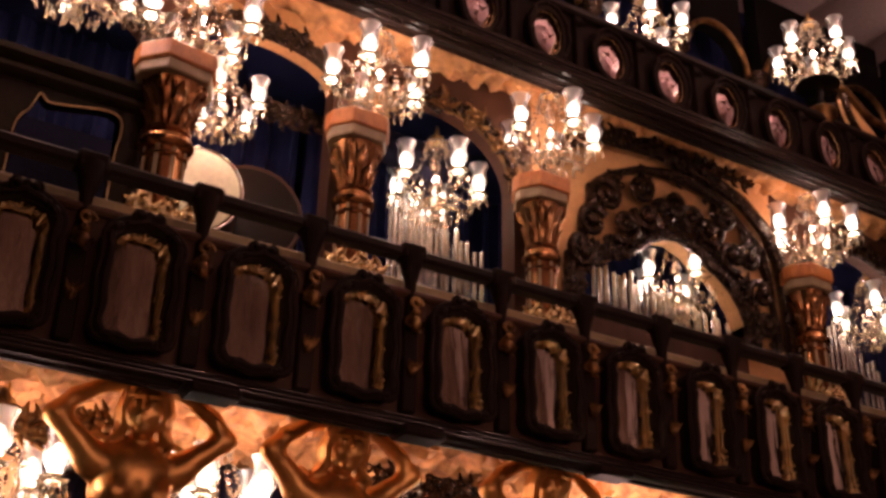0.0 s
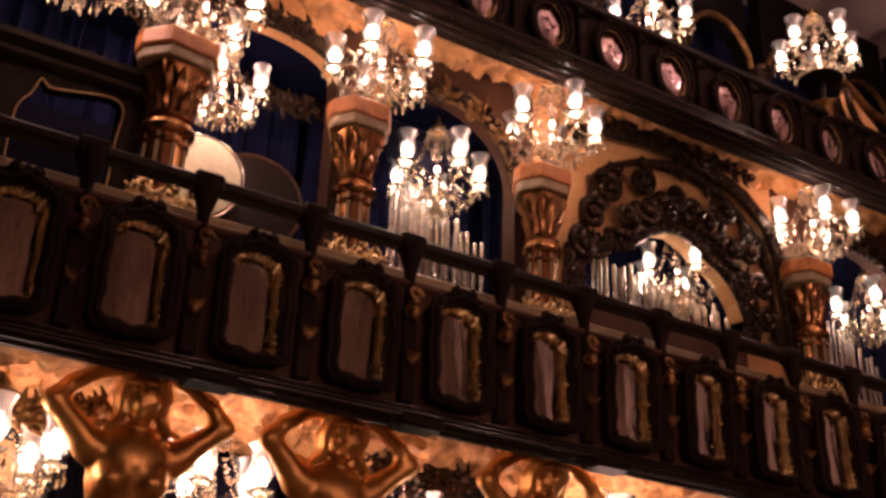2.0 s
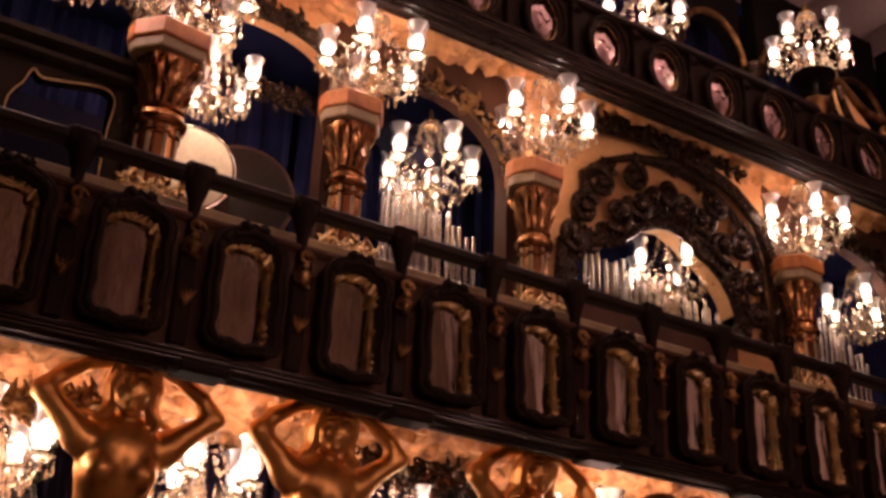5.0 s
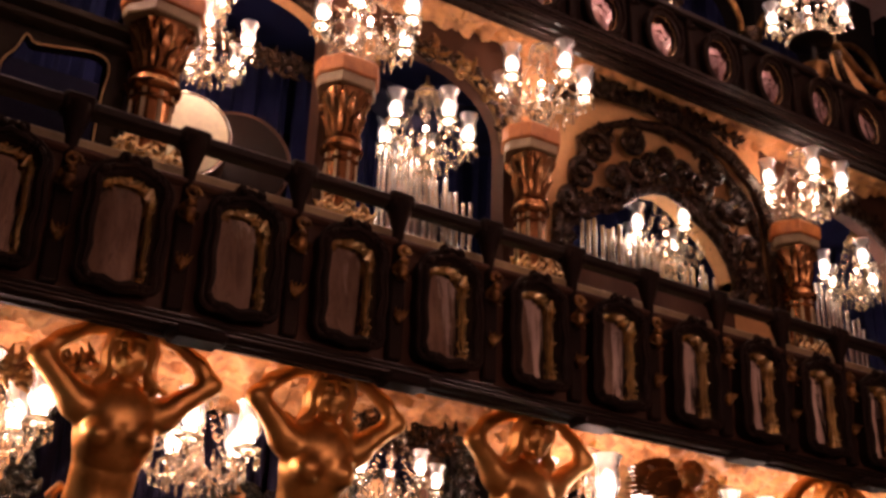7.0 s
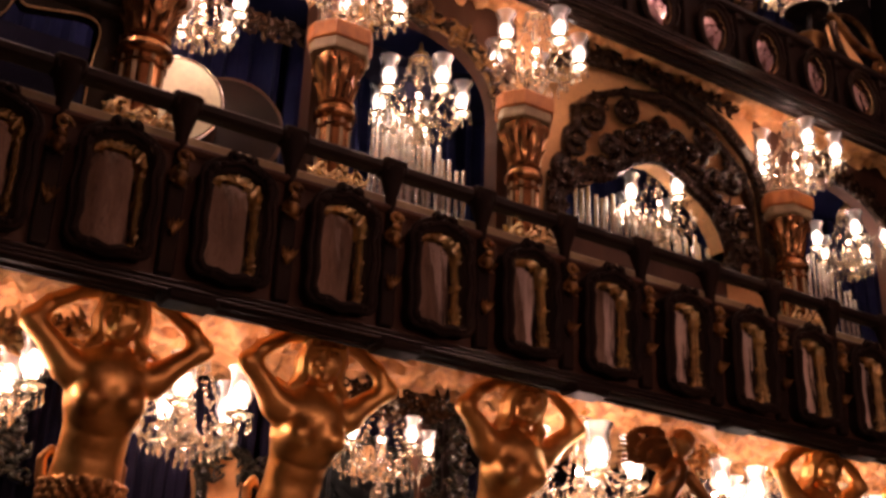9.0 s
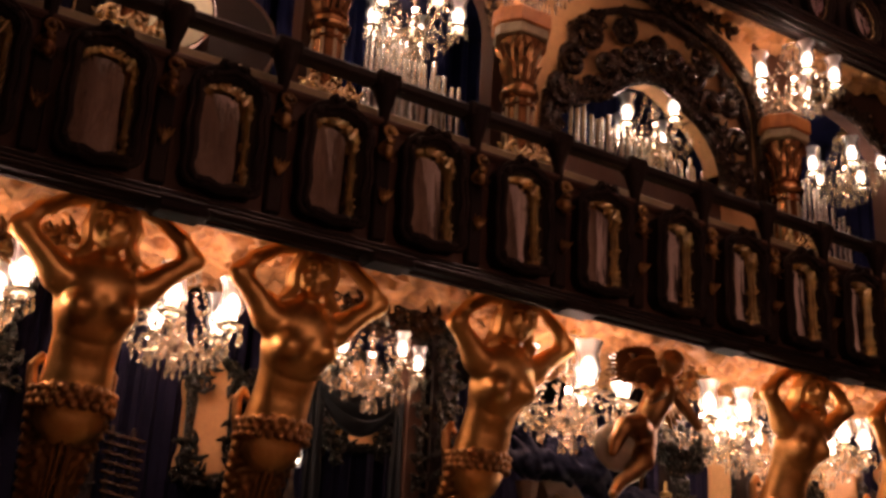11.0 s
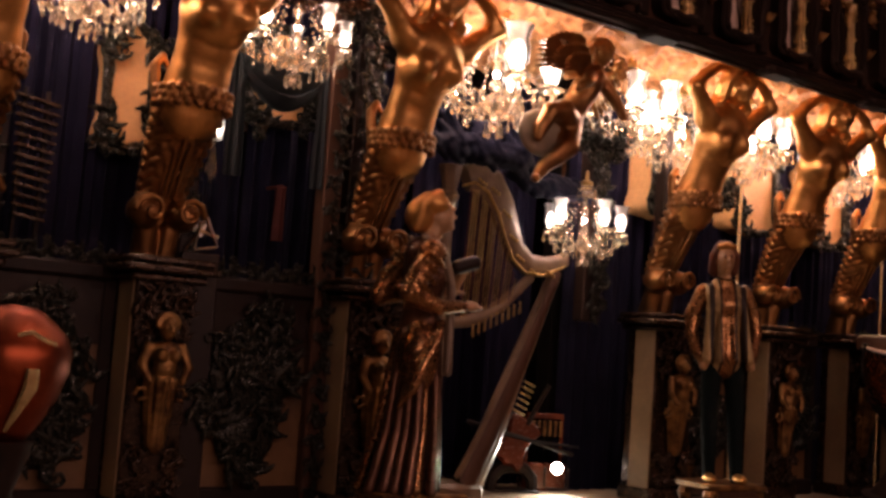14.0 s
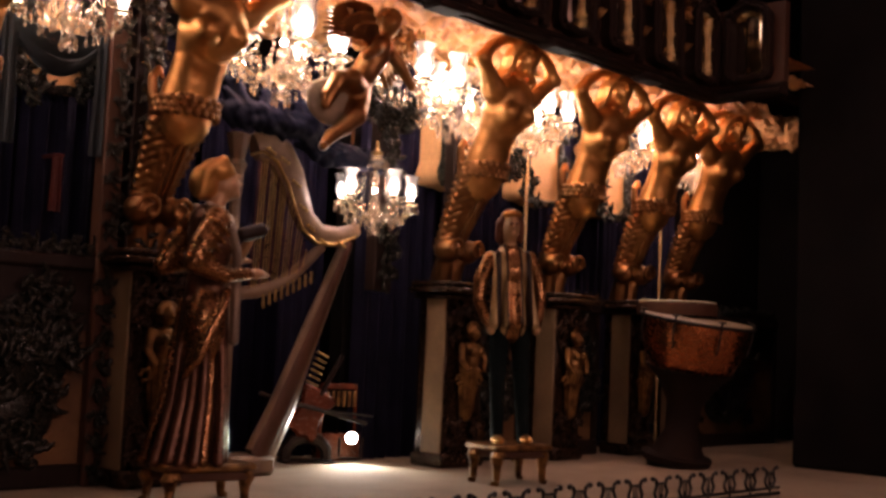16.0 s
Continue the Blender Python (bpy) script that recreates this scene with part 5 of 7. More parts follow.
# ---- statues and figures: each one plain mesh ----
def bust_of_term():
    """The gilt figure that leans out over a pedestal and carries the balcony."""
    f = Figure()
    f.soft = 0.06
    # scaled sheath, its shade put into a darker gilding, and smooth torso
    f.limb([(0, 0.12, 0.0), (0, 0.1, 0.2), (0, 0.04, 0.45), (0, -0.06, 0.7), (0, -0.15, 0.86)], [0.095, 0.085, 0.105, 0.145, 0.175], 1, flat=0.72)
    f.limb([(0, -0.16, 0.86), (0, -0.19, 0.98), (0, -0.225, 1.10), (0, -0.26, 1.22), (0, -0.30, 1.36), (0, -0.33, 1.46)], [0.195, 0.19, 0.178, 0.180, 0.215, 0.215], flat=0.70)
    f.lump((0, -0.265, 1.01), (0.125, 0.075, 0.15)).lump((0, -0.33, 1.47), (0.265, 0.10, 0.085))
    for s in (-1, 1):
        f.lump((s * 0.108, -0.430, 1.335), (0.084, 0.082, 0.082))
        f.lump((s * 0.245, -0.34, 1.51), 0.072)
        f.limb([(s * 0.225, -0.34, 1.50), (s * 0.34, -0.36, 1.60), (s * 0.465, -0.38, 1.695)], [0.082, 0.070, 0.050])
        f.limb([(s * 0.465, -0.38, 1.695), (s * 0.38, -0.375, 1.80), (s * 0.25, -0.37, 1.88), (s * 0.12, -0.38, 1.905)], [0.047, 0.052, 0.042, 0.033])
        f.lump((s * 0.065, -0.385, 1.915), (0.075, 0.052, 0.026))
    f.soft = 0.02
    f.limb([(0, -0.335, 1.52), (0, -0.375, 1.66)], [0.064, 0.058])
    head_from = len(f.prims)
    f.lump((0, -0.42, 1.755), (0.088, 0.10, 0.130))
    f.soft = 0.012
    f.lump((0, -0.37, 1.82), (0.118, 0.115, 0.085))
    for s in (-1, 1):
        f.lump((s * 0.040, -0.528, 1.776), (0.026, 0.026, 0.016), -1)
        f.lump((s * 0.040, -0.500, 1.774), (0.019, 0.014, 0.010)).lump((s * 0.052, -0.478, 1.725), (0.030, 0.028, 0.034))
        f.limb([(s * 0.014, -0.520, 1.803), (s * 0.068, -0.495, 1.803)], [0.010, 0.009])
    f.limb([(0, -0.515, 1.798), (0, -0.542, 1.738)], [0.010, 0.017])
    f.lump((0, -0.487, 1.652), (0.038, 0.036, 0.030)).lump((0, -0.516, 1.702), (0.029, 0.013, 0.009)).lump((0, -0.512, 1.684), (0.024, 0.014, 0.009))
    f.soft = None
    # waved hair parted over the brow, falling in locks beside the face
    f.soft = 0.012
    for s in (-1, 1):
        for i, (out, back) in enumerate(((0.088, 0.0), (0.104, 0.035), (0.112, 0.075))):
            f.limb([(s * 0.006, -0.475 + back, 1.885 + 0.012 * i), (s * 0.5 * out, -0.495 + back, 1.868 + 0.014 * i), (s * 0.92 * out, -0.472 + back, 1.822), (s * 1.10 * out, -0.435 + back, 1.765),
                    (s * 0.98 * out, -0.405 + back, 1.70), (s * 1.16 * out, -0.375 + back, 1.635), (s * 1.02 * out, -0.34 + back, 1.575)], [0.012, 0.021, 0.024, 0.024, 0.026, 0.024, 0.012])
        f.limb([(s * 0.10, -0.40, 1.66), (s * 0.145, -0.38, 1.62), (s * 0.12, -0.36, 1.57), (s * 0.16, -0.37, 1.53)], [0.016, 0.018, 0.016, 0.008])
    f.soft = None
    head_to = len(f.prims)
    for s in (-1, 1):
        # carved curl behind each shoulder
        f.limb([(s * (0.20 + (0.075 - 0.005 * q) * math.cos(0.75 * q)), -0.25, 1.60 + (0.075 - 0.005 * q) * math.sin(0.75 * q)) for q in range(11)], [0.021 - 0.001 * q for q in range(11)])
        for i in range(11):
            z = 0.84 - i * 0.056
            dy = np.interp(z, (0.2, 0.45, 0.7, 0.88), (0.1, 0.04, -0.06, -0.15))
            r = 1.05 * np.interp(z, (0.2, 0.45, 0.7, 0.88), (0.105, 0.125, 0.16, 0.185))
            d = 0.76 * r
            f.limb([(s * 0.30 * r, dy - d * 0.98, z + 0.055), (s * 0.72 * r, dy - d * 0.76, z - 0.005), (s * 1.06 * r, dy, z - 0.035), (s * 0.85 * r, dy + 0.65 * d, z + 0.015), (s * 0.2 * r, dy + d, z + 0.05)], [0.010, 0.020, 0.027, 0.018, 0.010], 1)
            f.lump((s * 1.10 * r, dy - 0.01, z - 0.05), (0.020, 0.026, 0.016), 1)
        # leaf that curls up beside the hip
        f.limb([(s * 0.165, -0.08, 0.86), (s * 0.205, -0.09, 0.97), (s * 0.215, -0.08, 1.07), (s * 0.175, -0.07, 1.13), (s * 0.145, -0.08, 1.08)], [0.028, 0.034, 0.030, 0.024, 0.018], 1)
        f.lump((s * 0.12, -0.02, 0.26), (0.100, 0.115, 0.100), 1)
        f.limb([(s * (0.12 + (0.095 - 0.007 * q) * math.cos(0.7 * q)), -0.12 - 0.004 * q, 0.26 + (0.095 - 0.007 * q) * math.sin(0.7 * q)) for q in range(12)], [0.020 - 0.0008 * q for q in range(12)], 1)
        f.limb([(s * 0.06, 0.04, 0.0), (s * 0.07, 0.03, 0.16)], [0.075, 0.07], 1)
        for q in range(4):
            f.limb([(s * (0.02 + 0.034 * q), -0.275 + 0.02 * q + 0.03 * abs(q), 0.82), (s * (0.02 + 0.024 * q), -0.18 + 0.03 * q, 0.58), (s * (0.015 + 0.018 * q), -0.085 + 0.025 * q, 0.34)], [0.015, 0.014, 0.010], 1)
    # overlapping leaf scales down the front
    for j in range(9):
        z = 0.84 - 0.05 * j
        dy = np.interp(z, (0.2, 0.45, 0.7, 0.88), (0.1, 0.04, -0.06, -0.15))
        r = np.interp(z, (0.2, 0.45, 0.7, 0.88), (0.10, 0.12, 0.155, 0.185))
        for i in range(5):
            a = math.radians(-90 + (i - 2 + 0.5 * (j % 2)) * 24)
            f.lump((1.02 * r * math.cos(a), dy + 0.80 * r * math.sin(a), z), (0.030, 0.022, 0.036), 1)
    # girdle of berries
    for j in range(3):
        for i in range(22):
            a = i * 6.283 / 22 + j * 0.143
            f.lump((0.220 * math.cos(a), -0.175 + 0.165 * math.sin(a), 0.935 - j * 0.042), 0.0245, 1)
    # the head is a little larger and turned aside
    at, turn = np.array((0.0, -0.40, 1.66)), math.radians(-15)
    spin = np.array(((math.cos(turn), -math.sin(turn), 0), (math.sin(turn), math.cos(turn), 0), (0, 0, 1)))
    for i in range(head_from, head_to):
        pts, rs, flat, k, limb = f.prims[i]
        f.prims[i] = (at + np.array((-0.01, -0.01, 0.0)) + 1.12 * (pts - at) @ spin.T, rs * 1.12, flat, k, limb)
    # the whole figure leans out from its foot
    for pts, rs, flat, k, limb in f.prims:
        pts[:, 1] -= 0.15 * pts[:, 2]
    return f.finish("term_statue", [GILT, GILT_DARK], 0.0085, 0.013)


term = bust_of_term()
for i, x in enumerate(CARYATIDS):
    solid("caryatid_statue", term, None, "gilded bronze caryatid statue with raised arms under the balcony", "statue", group="gilded caryatids",
          at=pose(x, 6.60, 1.52, 0, 0, (-2, 2, 3, 2, -4, -6, -8)[i]) @ Matrix.Scale(1.03, 4))


def small_term():
    f = Figure()
    f.limb([(0, 0, 0.0), (0, 0, 0.25), (0, -0.02, 0.42)], [0.05, 0.065, 0.08])
    for q in range(7):
        a = math.radians(180 + 30 * q)
        f.limb([(0.05 * math.cos(a), 0.05 * math.sin(a), 0.0), (0.07 * math.cos(a), 0.07 * math.sin(a), 0.2), (0.085 * math.cos(a), 0.08 * math.sin(a) - 0.02, 0.38)], [0.012, 0.016, 0.02])
    f.lump((0, -0.04, 0.46), (0.085, 0.075, 0.10)).lump((0, -0.04, 0.56), (0.10, 0.06, 0.05)).lump((0, -0.06, 0.68), (0.05, 0.058, 0.07)).limb([(0, -0.11, 0.70), (0, -0.128, 0.67)], [0.008, 0.012])
    for q in range(9):
        a = math.radians(-20 + 27 * q)
        f.lump((0.06 * math.cos(a), -0.055, 0.71 + 0.05 * math.sin(a)), 0.022)
    for s in (-1, 1):
        f.lump((s * 0.04, -0.105, 0.525), 0.036)
        f.lump((s * 0.022, -0.112, 0.70), (0.014, 0.012, 0.010), -1)
        f.limb([(s * 0.1, -0.04, 0.57), (s * 0.14, -0.07, 0.46), (s * 0.10, -0.10, 0.38)], [0.034, 0.03, 0.022])
        for q in range(6):
            a = q * 1.0
            f.lump((s * (0.12 + 0.035 * math.cos(a)), -0.03, 0.30 + 0.035 * math.sin(a)), 0.016)
    return f.finish("small_term", [GILT_OLD], 0.0075, 0.010)


small = small_term()
for x in CARYATIDS:
    solid("term_figure", small, None, "small gilded term figure on the pedestal front", "statue", group="small gilded terms", at=pose(x, 6.37, 0.42))


def robed_figure():
    """A robed figure that turns to its side and looks up, one plain mesh."""
    f = Figure()
    f.limb([(-0.05, 0, 0.04), (-0.02, 0, 0.5), (0.0, 0, 1.05)], [0.17, 0.14, 0.11], 1)
    for i in range(18):
        a = i * 6.283 / 18
        r = 0.225 + 0.03 * math.sin(i * 2.6)
        c, n = math.cos(a), math.sin(a)
        f.limb([(-0.06 + 0.9 * r * c, r * n, 0.015), (-0.02 + 0.72 * r * c, 0.80 * r * n, 0.35), (0.0 + 0.50 * r * c, 0.56 * r * n, 0.95)], [0.034, 0.026, 0.018], 0 if i % 6 == 2 else 1)
    f.limb([(0, 0, 1.0), (0.01, 0, 1.15), (0.02, 0, 1.28), (0.0, 0, 1.42)], [0.11, 0.105, 0.13, 0.12], 1, flat=1.2)
    # satin sash gathered at the waist and falling over the hip
    f.soft = 0.022
    f.lump((-0.03, -0.10, 0.80), (0.115, 0.10, 0.22), 0)
    for i in range(6):
        u = i / 5
        f.limb([(0.085 - 0.015 * u, -0.135, 1.02 - 0.03 * u), (0.045 - 0.05 * u, -0.20, 0.93 - 0.10 * u), (-0.03 - 0.07 * u, -0.215, 0.80 - 0.20 * u), (-0.10 - 0.05 * u, -0.15, 0.74 - 0.24 * u)],
               [0.016, 0.022, 0.026, 0.018], 0)
    f.soft = None
    for s in (-1, 1):
        f.lump((-0.02, s * 0.17, 1.42), 0.085, 5)
        f.limb([(-0.02, s * 0.19, 1.41), (-0.12, s * 0.24, 1.28), (-0.17, s * 0.25, 1.17)], [0.075, 0.072, 0.06], 5)
        up = 0.0 if s < 0 else 0.10
        f.limb([(-0.17, s * 0.25, 1.16), (0.02, s * 0.23, 1.10 + up), (0.19, s * 0.17, 1.12 + up)], [0.062, 0.05, 0.036], 5)
        for q in range(5):
            f.limb([(-0.10 - 0.02 * q, s * 0.20, 1.44 - 0.055 * q), (-0.05 - 0.025 * q, s * 0.31, 1.39 - 0.055 * q), (0.02 - 0.025 * q, s * 0.27, 1.33 - 0.05 * q)], [0.016, 0.02, 0.014], 5)
        f.lump((0.25, s * 0.15, 1.125 + up), (0.06, 0.03, 0.034), 2).lump((0.31, s * 0.14, 1.12 + up), (0.035, 0.022, 0.014), 2)
    for y in (-0.11, 0.06):
        f.limb([(-0.06, y * 1.2, 1.52), (0.06, y * 1.4, 1.44), (0.13, y * 1.2, 1.25), (0.145, y, 1.05), (0.15, y, 0.72)], [0.022, 0.026, 0.028, 0.028, 0.03], 3)
    f.limb([(0.0, 0, 1.44), (0.05, 0, 1.58)], [0.06, 0.055], 2)
    f.lump((0.085, 0, 1.66), (0.085, 0.072, 0.105), 2).lump((0.175, 0, 1.675), (0.022, 0.014, 0.018), 2).lump((0.15, 0, 1.61), (0.03, 0.035, 0.028), 2).lump((0.155, 0, 1.72), (0.02, 0.05, 0.015), 2)
    f.lump((0.03, 0, 1.74), (0.105, 0.095, 0.08), 4).lump((-0.05, 0, 1.66), (0.085, 0.09, 0.11), 4)
    f.limb([(0.05, -0.04, 1.80), (-0.06, -0.07, 1.72), (-0.08, -0.05, 1.58)], [0.035, 0.04, 0.035], 4)
    # dark book held up
    f.limb([(0.19, -0.06, 1.36), (0.30, -0.06, 1.40)], [0.045, 0.045], 6)
    f.limb([(0.23, 0.05, 1.24), (0.25, -0.02, 1.34)], [0.03, 0.03], 2)
    return f.finish("robed_figure", [ROSE_BROWN, RUSSET, FACE, STOLE, GILT, BROCADE, LACQUER], 0.0085, 0.010)


def tunic_figure():
    """A figure in a striped tunic that stands with its arms at its sides, one plain mesh."""
    f = Figure()
    for s in (-1, 1):
        f.limb([(s * 0.12, -0.02, 0.04), (s * 0.115, 0, 0.48), (s * 0.09, 0, 0.98)], [0.055, 0.072, 0.10], 0)
        f.lump((s * 0.13, -0.09, 0.035), (0.05, 0.12, 0.035), 1)
        f.lump((s * 0.16, 0, 1.41), 0.075, 2)
        f.limb([(s * 0.19, 0, 1.41), (s * 0.27, 0.02, 1.25), (s * 0.29, 0.0, 1.10)], [0.07, 0.07, 0.055], 5)
        f.limb([(s * 0.29, 0.0, 1.10), (s * 0.25, -0.06, 0.96), (s * 0.22, -0.10, 0.90)], [0.055, 0.045, 0.036], 5)
        f.lump((s * 0.21, -0.11, 0.87), 0.04, 4)
    f.limb([(0, 0, 1.0), (0, 0, 1.1), (0, 0, 1.38)], [0.17, 0.165, 0.165], 2, flat=0.8)
    f.limb([(0, 0, 0.96), (0, 0, 1.02)], [0.19, 0.178], 2, flat=0.8)
    for x in (-0.16, -0.055, 0.055, 0.16):
        f.limb([(x * 1.15, -0.13, 0.92), (x, -0.115, 1.1), (x * 0.85, -0.08, 1.44)], [0.045, 0.042, 0.036], 2, 8)
    f.lump((0, -0.07, 1.32), (0.165, 0.085, 0.12), 2)
    f.limb([(0, 0, 1.44), (0, -0.01, 1.58)], [0.06, 0.055], 4)
    f.lump((0, -0.03, 1.665), (0.076, 0.095, 0.115), 4).limb([(0, -0.115, 1.70), (0, -0.135, 1.655)], [0.008, 0.014], 4)
    f.lump((0, -0.11, 1.605), (0.028, 0.016, 0.01), 4)
    for s in (-1, 1):
        f.lump((s * 0.032, -0.125, 1.69), (0.018, 0.014, 0.010), 6)
        f.limb([(s * 0.03, -0.02, 1.77), (s * 0.095, -0.01, 1.70), (s * 0.10, 0.02, 1.58)], [0.045, 0.04, 0.035], 6)
    f.lump((0, 0.02, 1.72), (0.098, 0.10, 0.095), 6).lump((0.0, 0.05, 1.6), (0.10, 0.06, 0.12), 6)
    f.limb([(-0.07, -0.075, 1.765), (0, -0.105, 1.775), (0.07, -0.075, 1.765)], [0.02, 0.024, 0.02], 1)

    def stripes(c, k):
        cloth = k == 2
        x = np.abs(c[:, 0])
        gold = cloth & (x < 0.055)
        dark = cloth & (((x > 0.055) & (x < 0.075)) | ((x > 0.115) & (x < 0.165)))
        return np.where(gold, 5, np.where(dark, 3, k))

    return f.finish("tunic_figure", [TEAL, GILT, STRIPE, LACQUER, FACE, BROCADE, HAIR, RUSSET], 0.0085, 0.011, stripes)


solid("robed_mannequin", robed_figure(), None, "russet robed mannequin looking up, standing on a carved stool", "mannequin", at=pose(3.60, 5.72, 0.24, 0, 0, -14) @ Matrix.Diagonal((1.03, 1.03, 1.0, 1)))
solid("tunic_mannequin", tunic_figure(), None, "mannequin in an ivory and black striped tunic on a carved stool", "mannequin", at=pose(6.22, 5.50, 0.285, 0, -2, -34) @ Matrix.Diagonal((0.82, 0.95, 0.965, 1)))


def stool(w, d, h):
    th = thing("stool", "low carved gilt stool under a mannequin", "stool", "carved stools")
    part("top", Mesh().box(-w / 2, w / 2, -d / 2, d / 2, h - 0.045, h, 0.012), GILT_OLD, th)
    part("apron", Mesh().box(-w / 2 + 0.04, w / 2 - 0.04, -d / 2 + 0.03, d / 2 - 0.03, h - 0.10, h - 0.04, 0.01), WALNUT, th)
    m = Mesh().tube([(0, 0, h - 0.04), (-0.03, -0.02, h - 0.09), (-0.01, 0, h * 0.4), (-0.02, -0.01, 0.03), (-0.05, -0.03, 0.012)], [0.045, 0.05, 0.03, 0.025, 0.03], 8)
    m.scroll((-0.01, -0.04, h - 0.08), 0.035, 1.2, 0.012)
    leg = m.mesh("leg", [GILT_OLD])
    for sx in (-1, 1):
        for sy in (-1, 1):
            part("leg", leg, None, th, at=pose(sx * (w / 2 - 0.06), sy * (d / 2 - 0.06), 0, 0, 0, 0 if sx < 0 else 180))
    return th


stool(0.58, 0.42, 0.24).matrix_basis = pose(3.62, 5.72, 0, 0, 0, -8)
stool(0.52, 0.4, 0.29).matrix_basis = pose(6.22, 5.50, 0, 0, 0, -12)


def cherub():
    """A winged figure that sits sideways with a small round drum, one plain mesh."""
    f = Figure()
    f.soft = 0.03
    f.limb([(0.0, 0, 0.0), (0.09, -0.02, 0.14), (0.16, -0.05, 0.28), (0.20, -0.07, 0.36)], [0.105, 0.10, 0.108, 0.09])
    f.limb([(0.0, -0.03, -0.02), (-0.17, -0.12, 0.03), (-0.30, -0.12, 0.0)], [0.095, 0.08, 0.06])
    f.limb([(-0.30, -0.12, 0.0), (-0.37, -0.10, -0.12), (-0.40, -0.10, -0.20)], [0.058, 0.055, 0.035])
    f.limb([(0.02, -0.02, -0.06), (-0.10, -0.12, -0.22), (-0.22, -0.12, -0.32)], [0.095, 0.078, 0.055])
    f.limb([(-0.22, -0.12, -0.32), (-0.34, -0.11, -0.40), (-0.43, -0.12, -0.49), (-0.47, -0.16, -0.50)], [0.055, 0.052, 0.034, 0.028])
    f.limb([(0.15, -0.09, 0.36), (0.0, -0.19, 0.27), (-0.12, -0.20, 0.20)], [0.052, 0.044, 0.034])
    f.limb([(0.26, -0.08, 0.36), (0.38, -0.14, 0.22), (0.47, -0.17, 0.10)], [0.052, 0.044, 0.032])
    f.soft = None
    f.limb([(0.20, -0.07, 0.36), (0.23, -0.10, 0.46)], [0.048, 0.044])
    f.lump((0.235, -0.13, 0.53), (0.070, 0.078, 0.088)).limb([(0.20, -0.195, 0.54), (0.185, -0.215, 0.51)], [0.008, 0.013])
    for i in range(30):
        a, b = i * 2.4, 0.25 + 0.05 * i
        f.lump((0.245 + 0.075 * math.cos(a) * math.sin(b), -0.105 + 0.08 * math.sin(a) * math.sin(b), 0.555 + 0.078 * math.cos(b)), 0.028)
    # raised wing on the near side, folded wing on the far one
    for row, (n, reach, r) in enumerate(((13, 0.50, 0.015), (10, 0.36, 0.016), (7, 0.24, 0.018))):
        for i in range(n):
            a = math.radians(88 + 92 * i / (n - 1))
            y = -0.02 - 0.028 * row
            f.limb([(0.14 + 0.10 * math.cos(a), y, 0.33 + 0.06 * math.sin(a)), (0.10 + 0.6 * reach * math.cos(a), y - 0.02, 0.36 + 0.52 * reach * math.sin(a)), (0.06 + reach * math.cos(a + 0.14), y - 0.04, 0.34 + 0.60 * reach * math.sin(a + 0.14))], [r, r * 1.3, r * 0.6], 0)
    for i in range(8):
        a = math.radians(60 - 14 * i)
        f.limb([(0.24, 0.06, 0.32), (0.26 + 0.20 * math.cos(a), 0.09, 0.32 + 0.16 * math.sin(a)), (0.28 + 0.34 * math.cos(a - 0.25), 0.09, 0.30 + 0.22 * math.sin(a - 0.25))], [0.02, 0.028, 0.016])
    # sash over the hip
    for q in range(4):
        f.limb([(0.10, -0.09 + 0.02 * q, 0.06 - 0.03 * q), (-0.02, -0.13, -0.01 - 0.035 * q), (-0.10, -0.10, -0.10 - 0.03 * q), (0.04, 0.02, -0.30 - 0.03 * q)], [0.014, 0.018, 0.018, 0.012])
    f.lump((-0.24, 0.0, -0.14), (0.25, 0.06, 0.17), 1)
    return f.finish("cherub", [GILT_DARK, DRUM_HEAD], 0.0095, 0.012)


solid("cherub_statue", cherub(), None, "tarnished gilt cherub statue with a pale round drum over the harp", "statue", at=pose(5.04, 6.10, 2.80, 0, 0, 8))


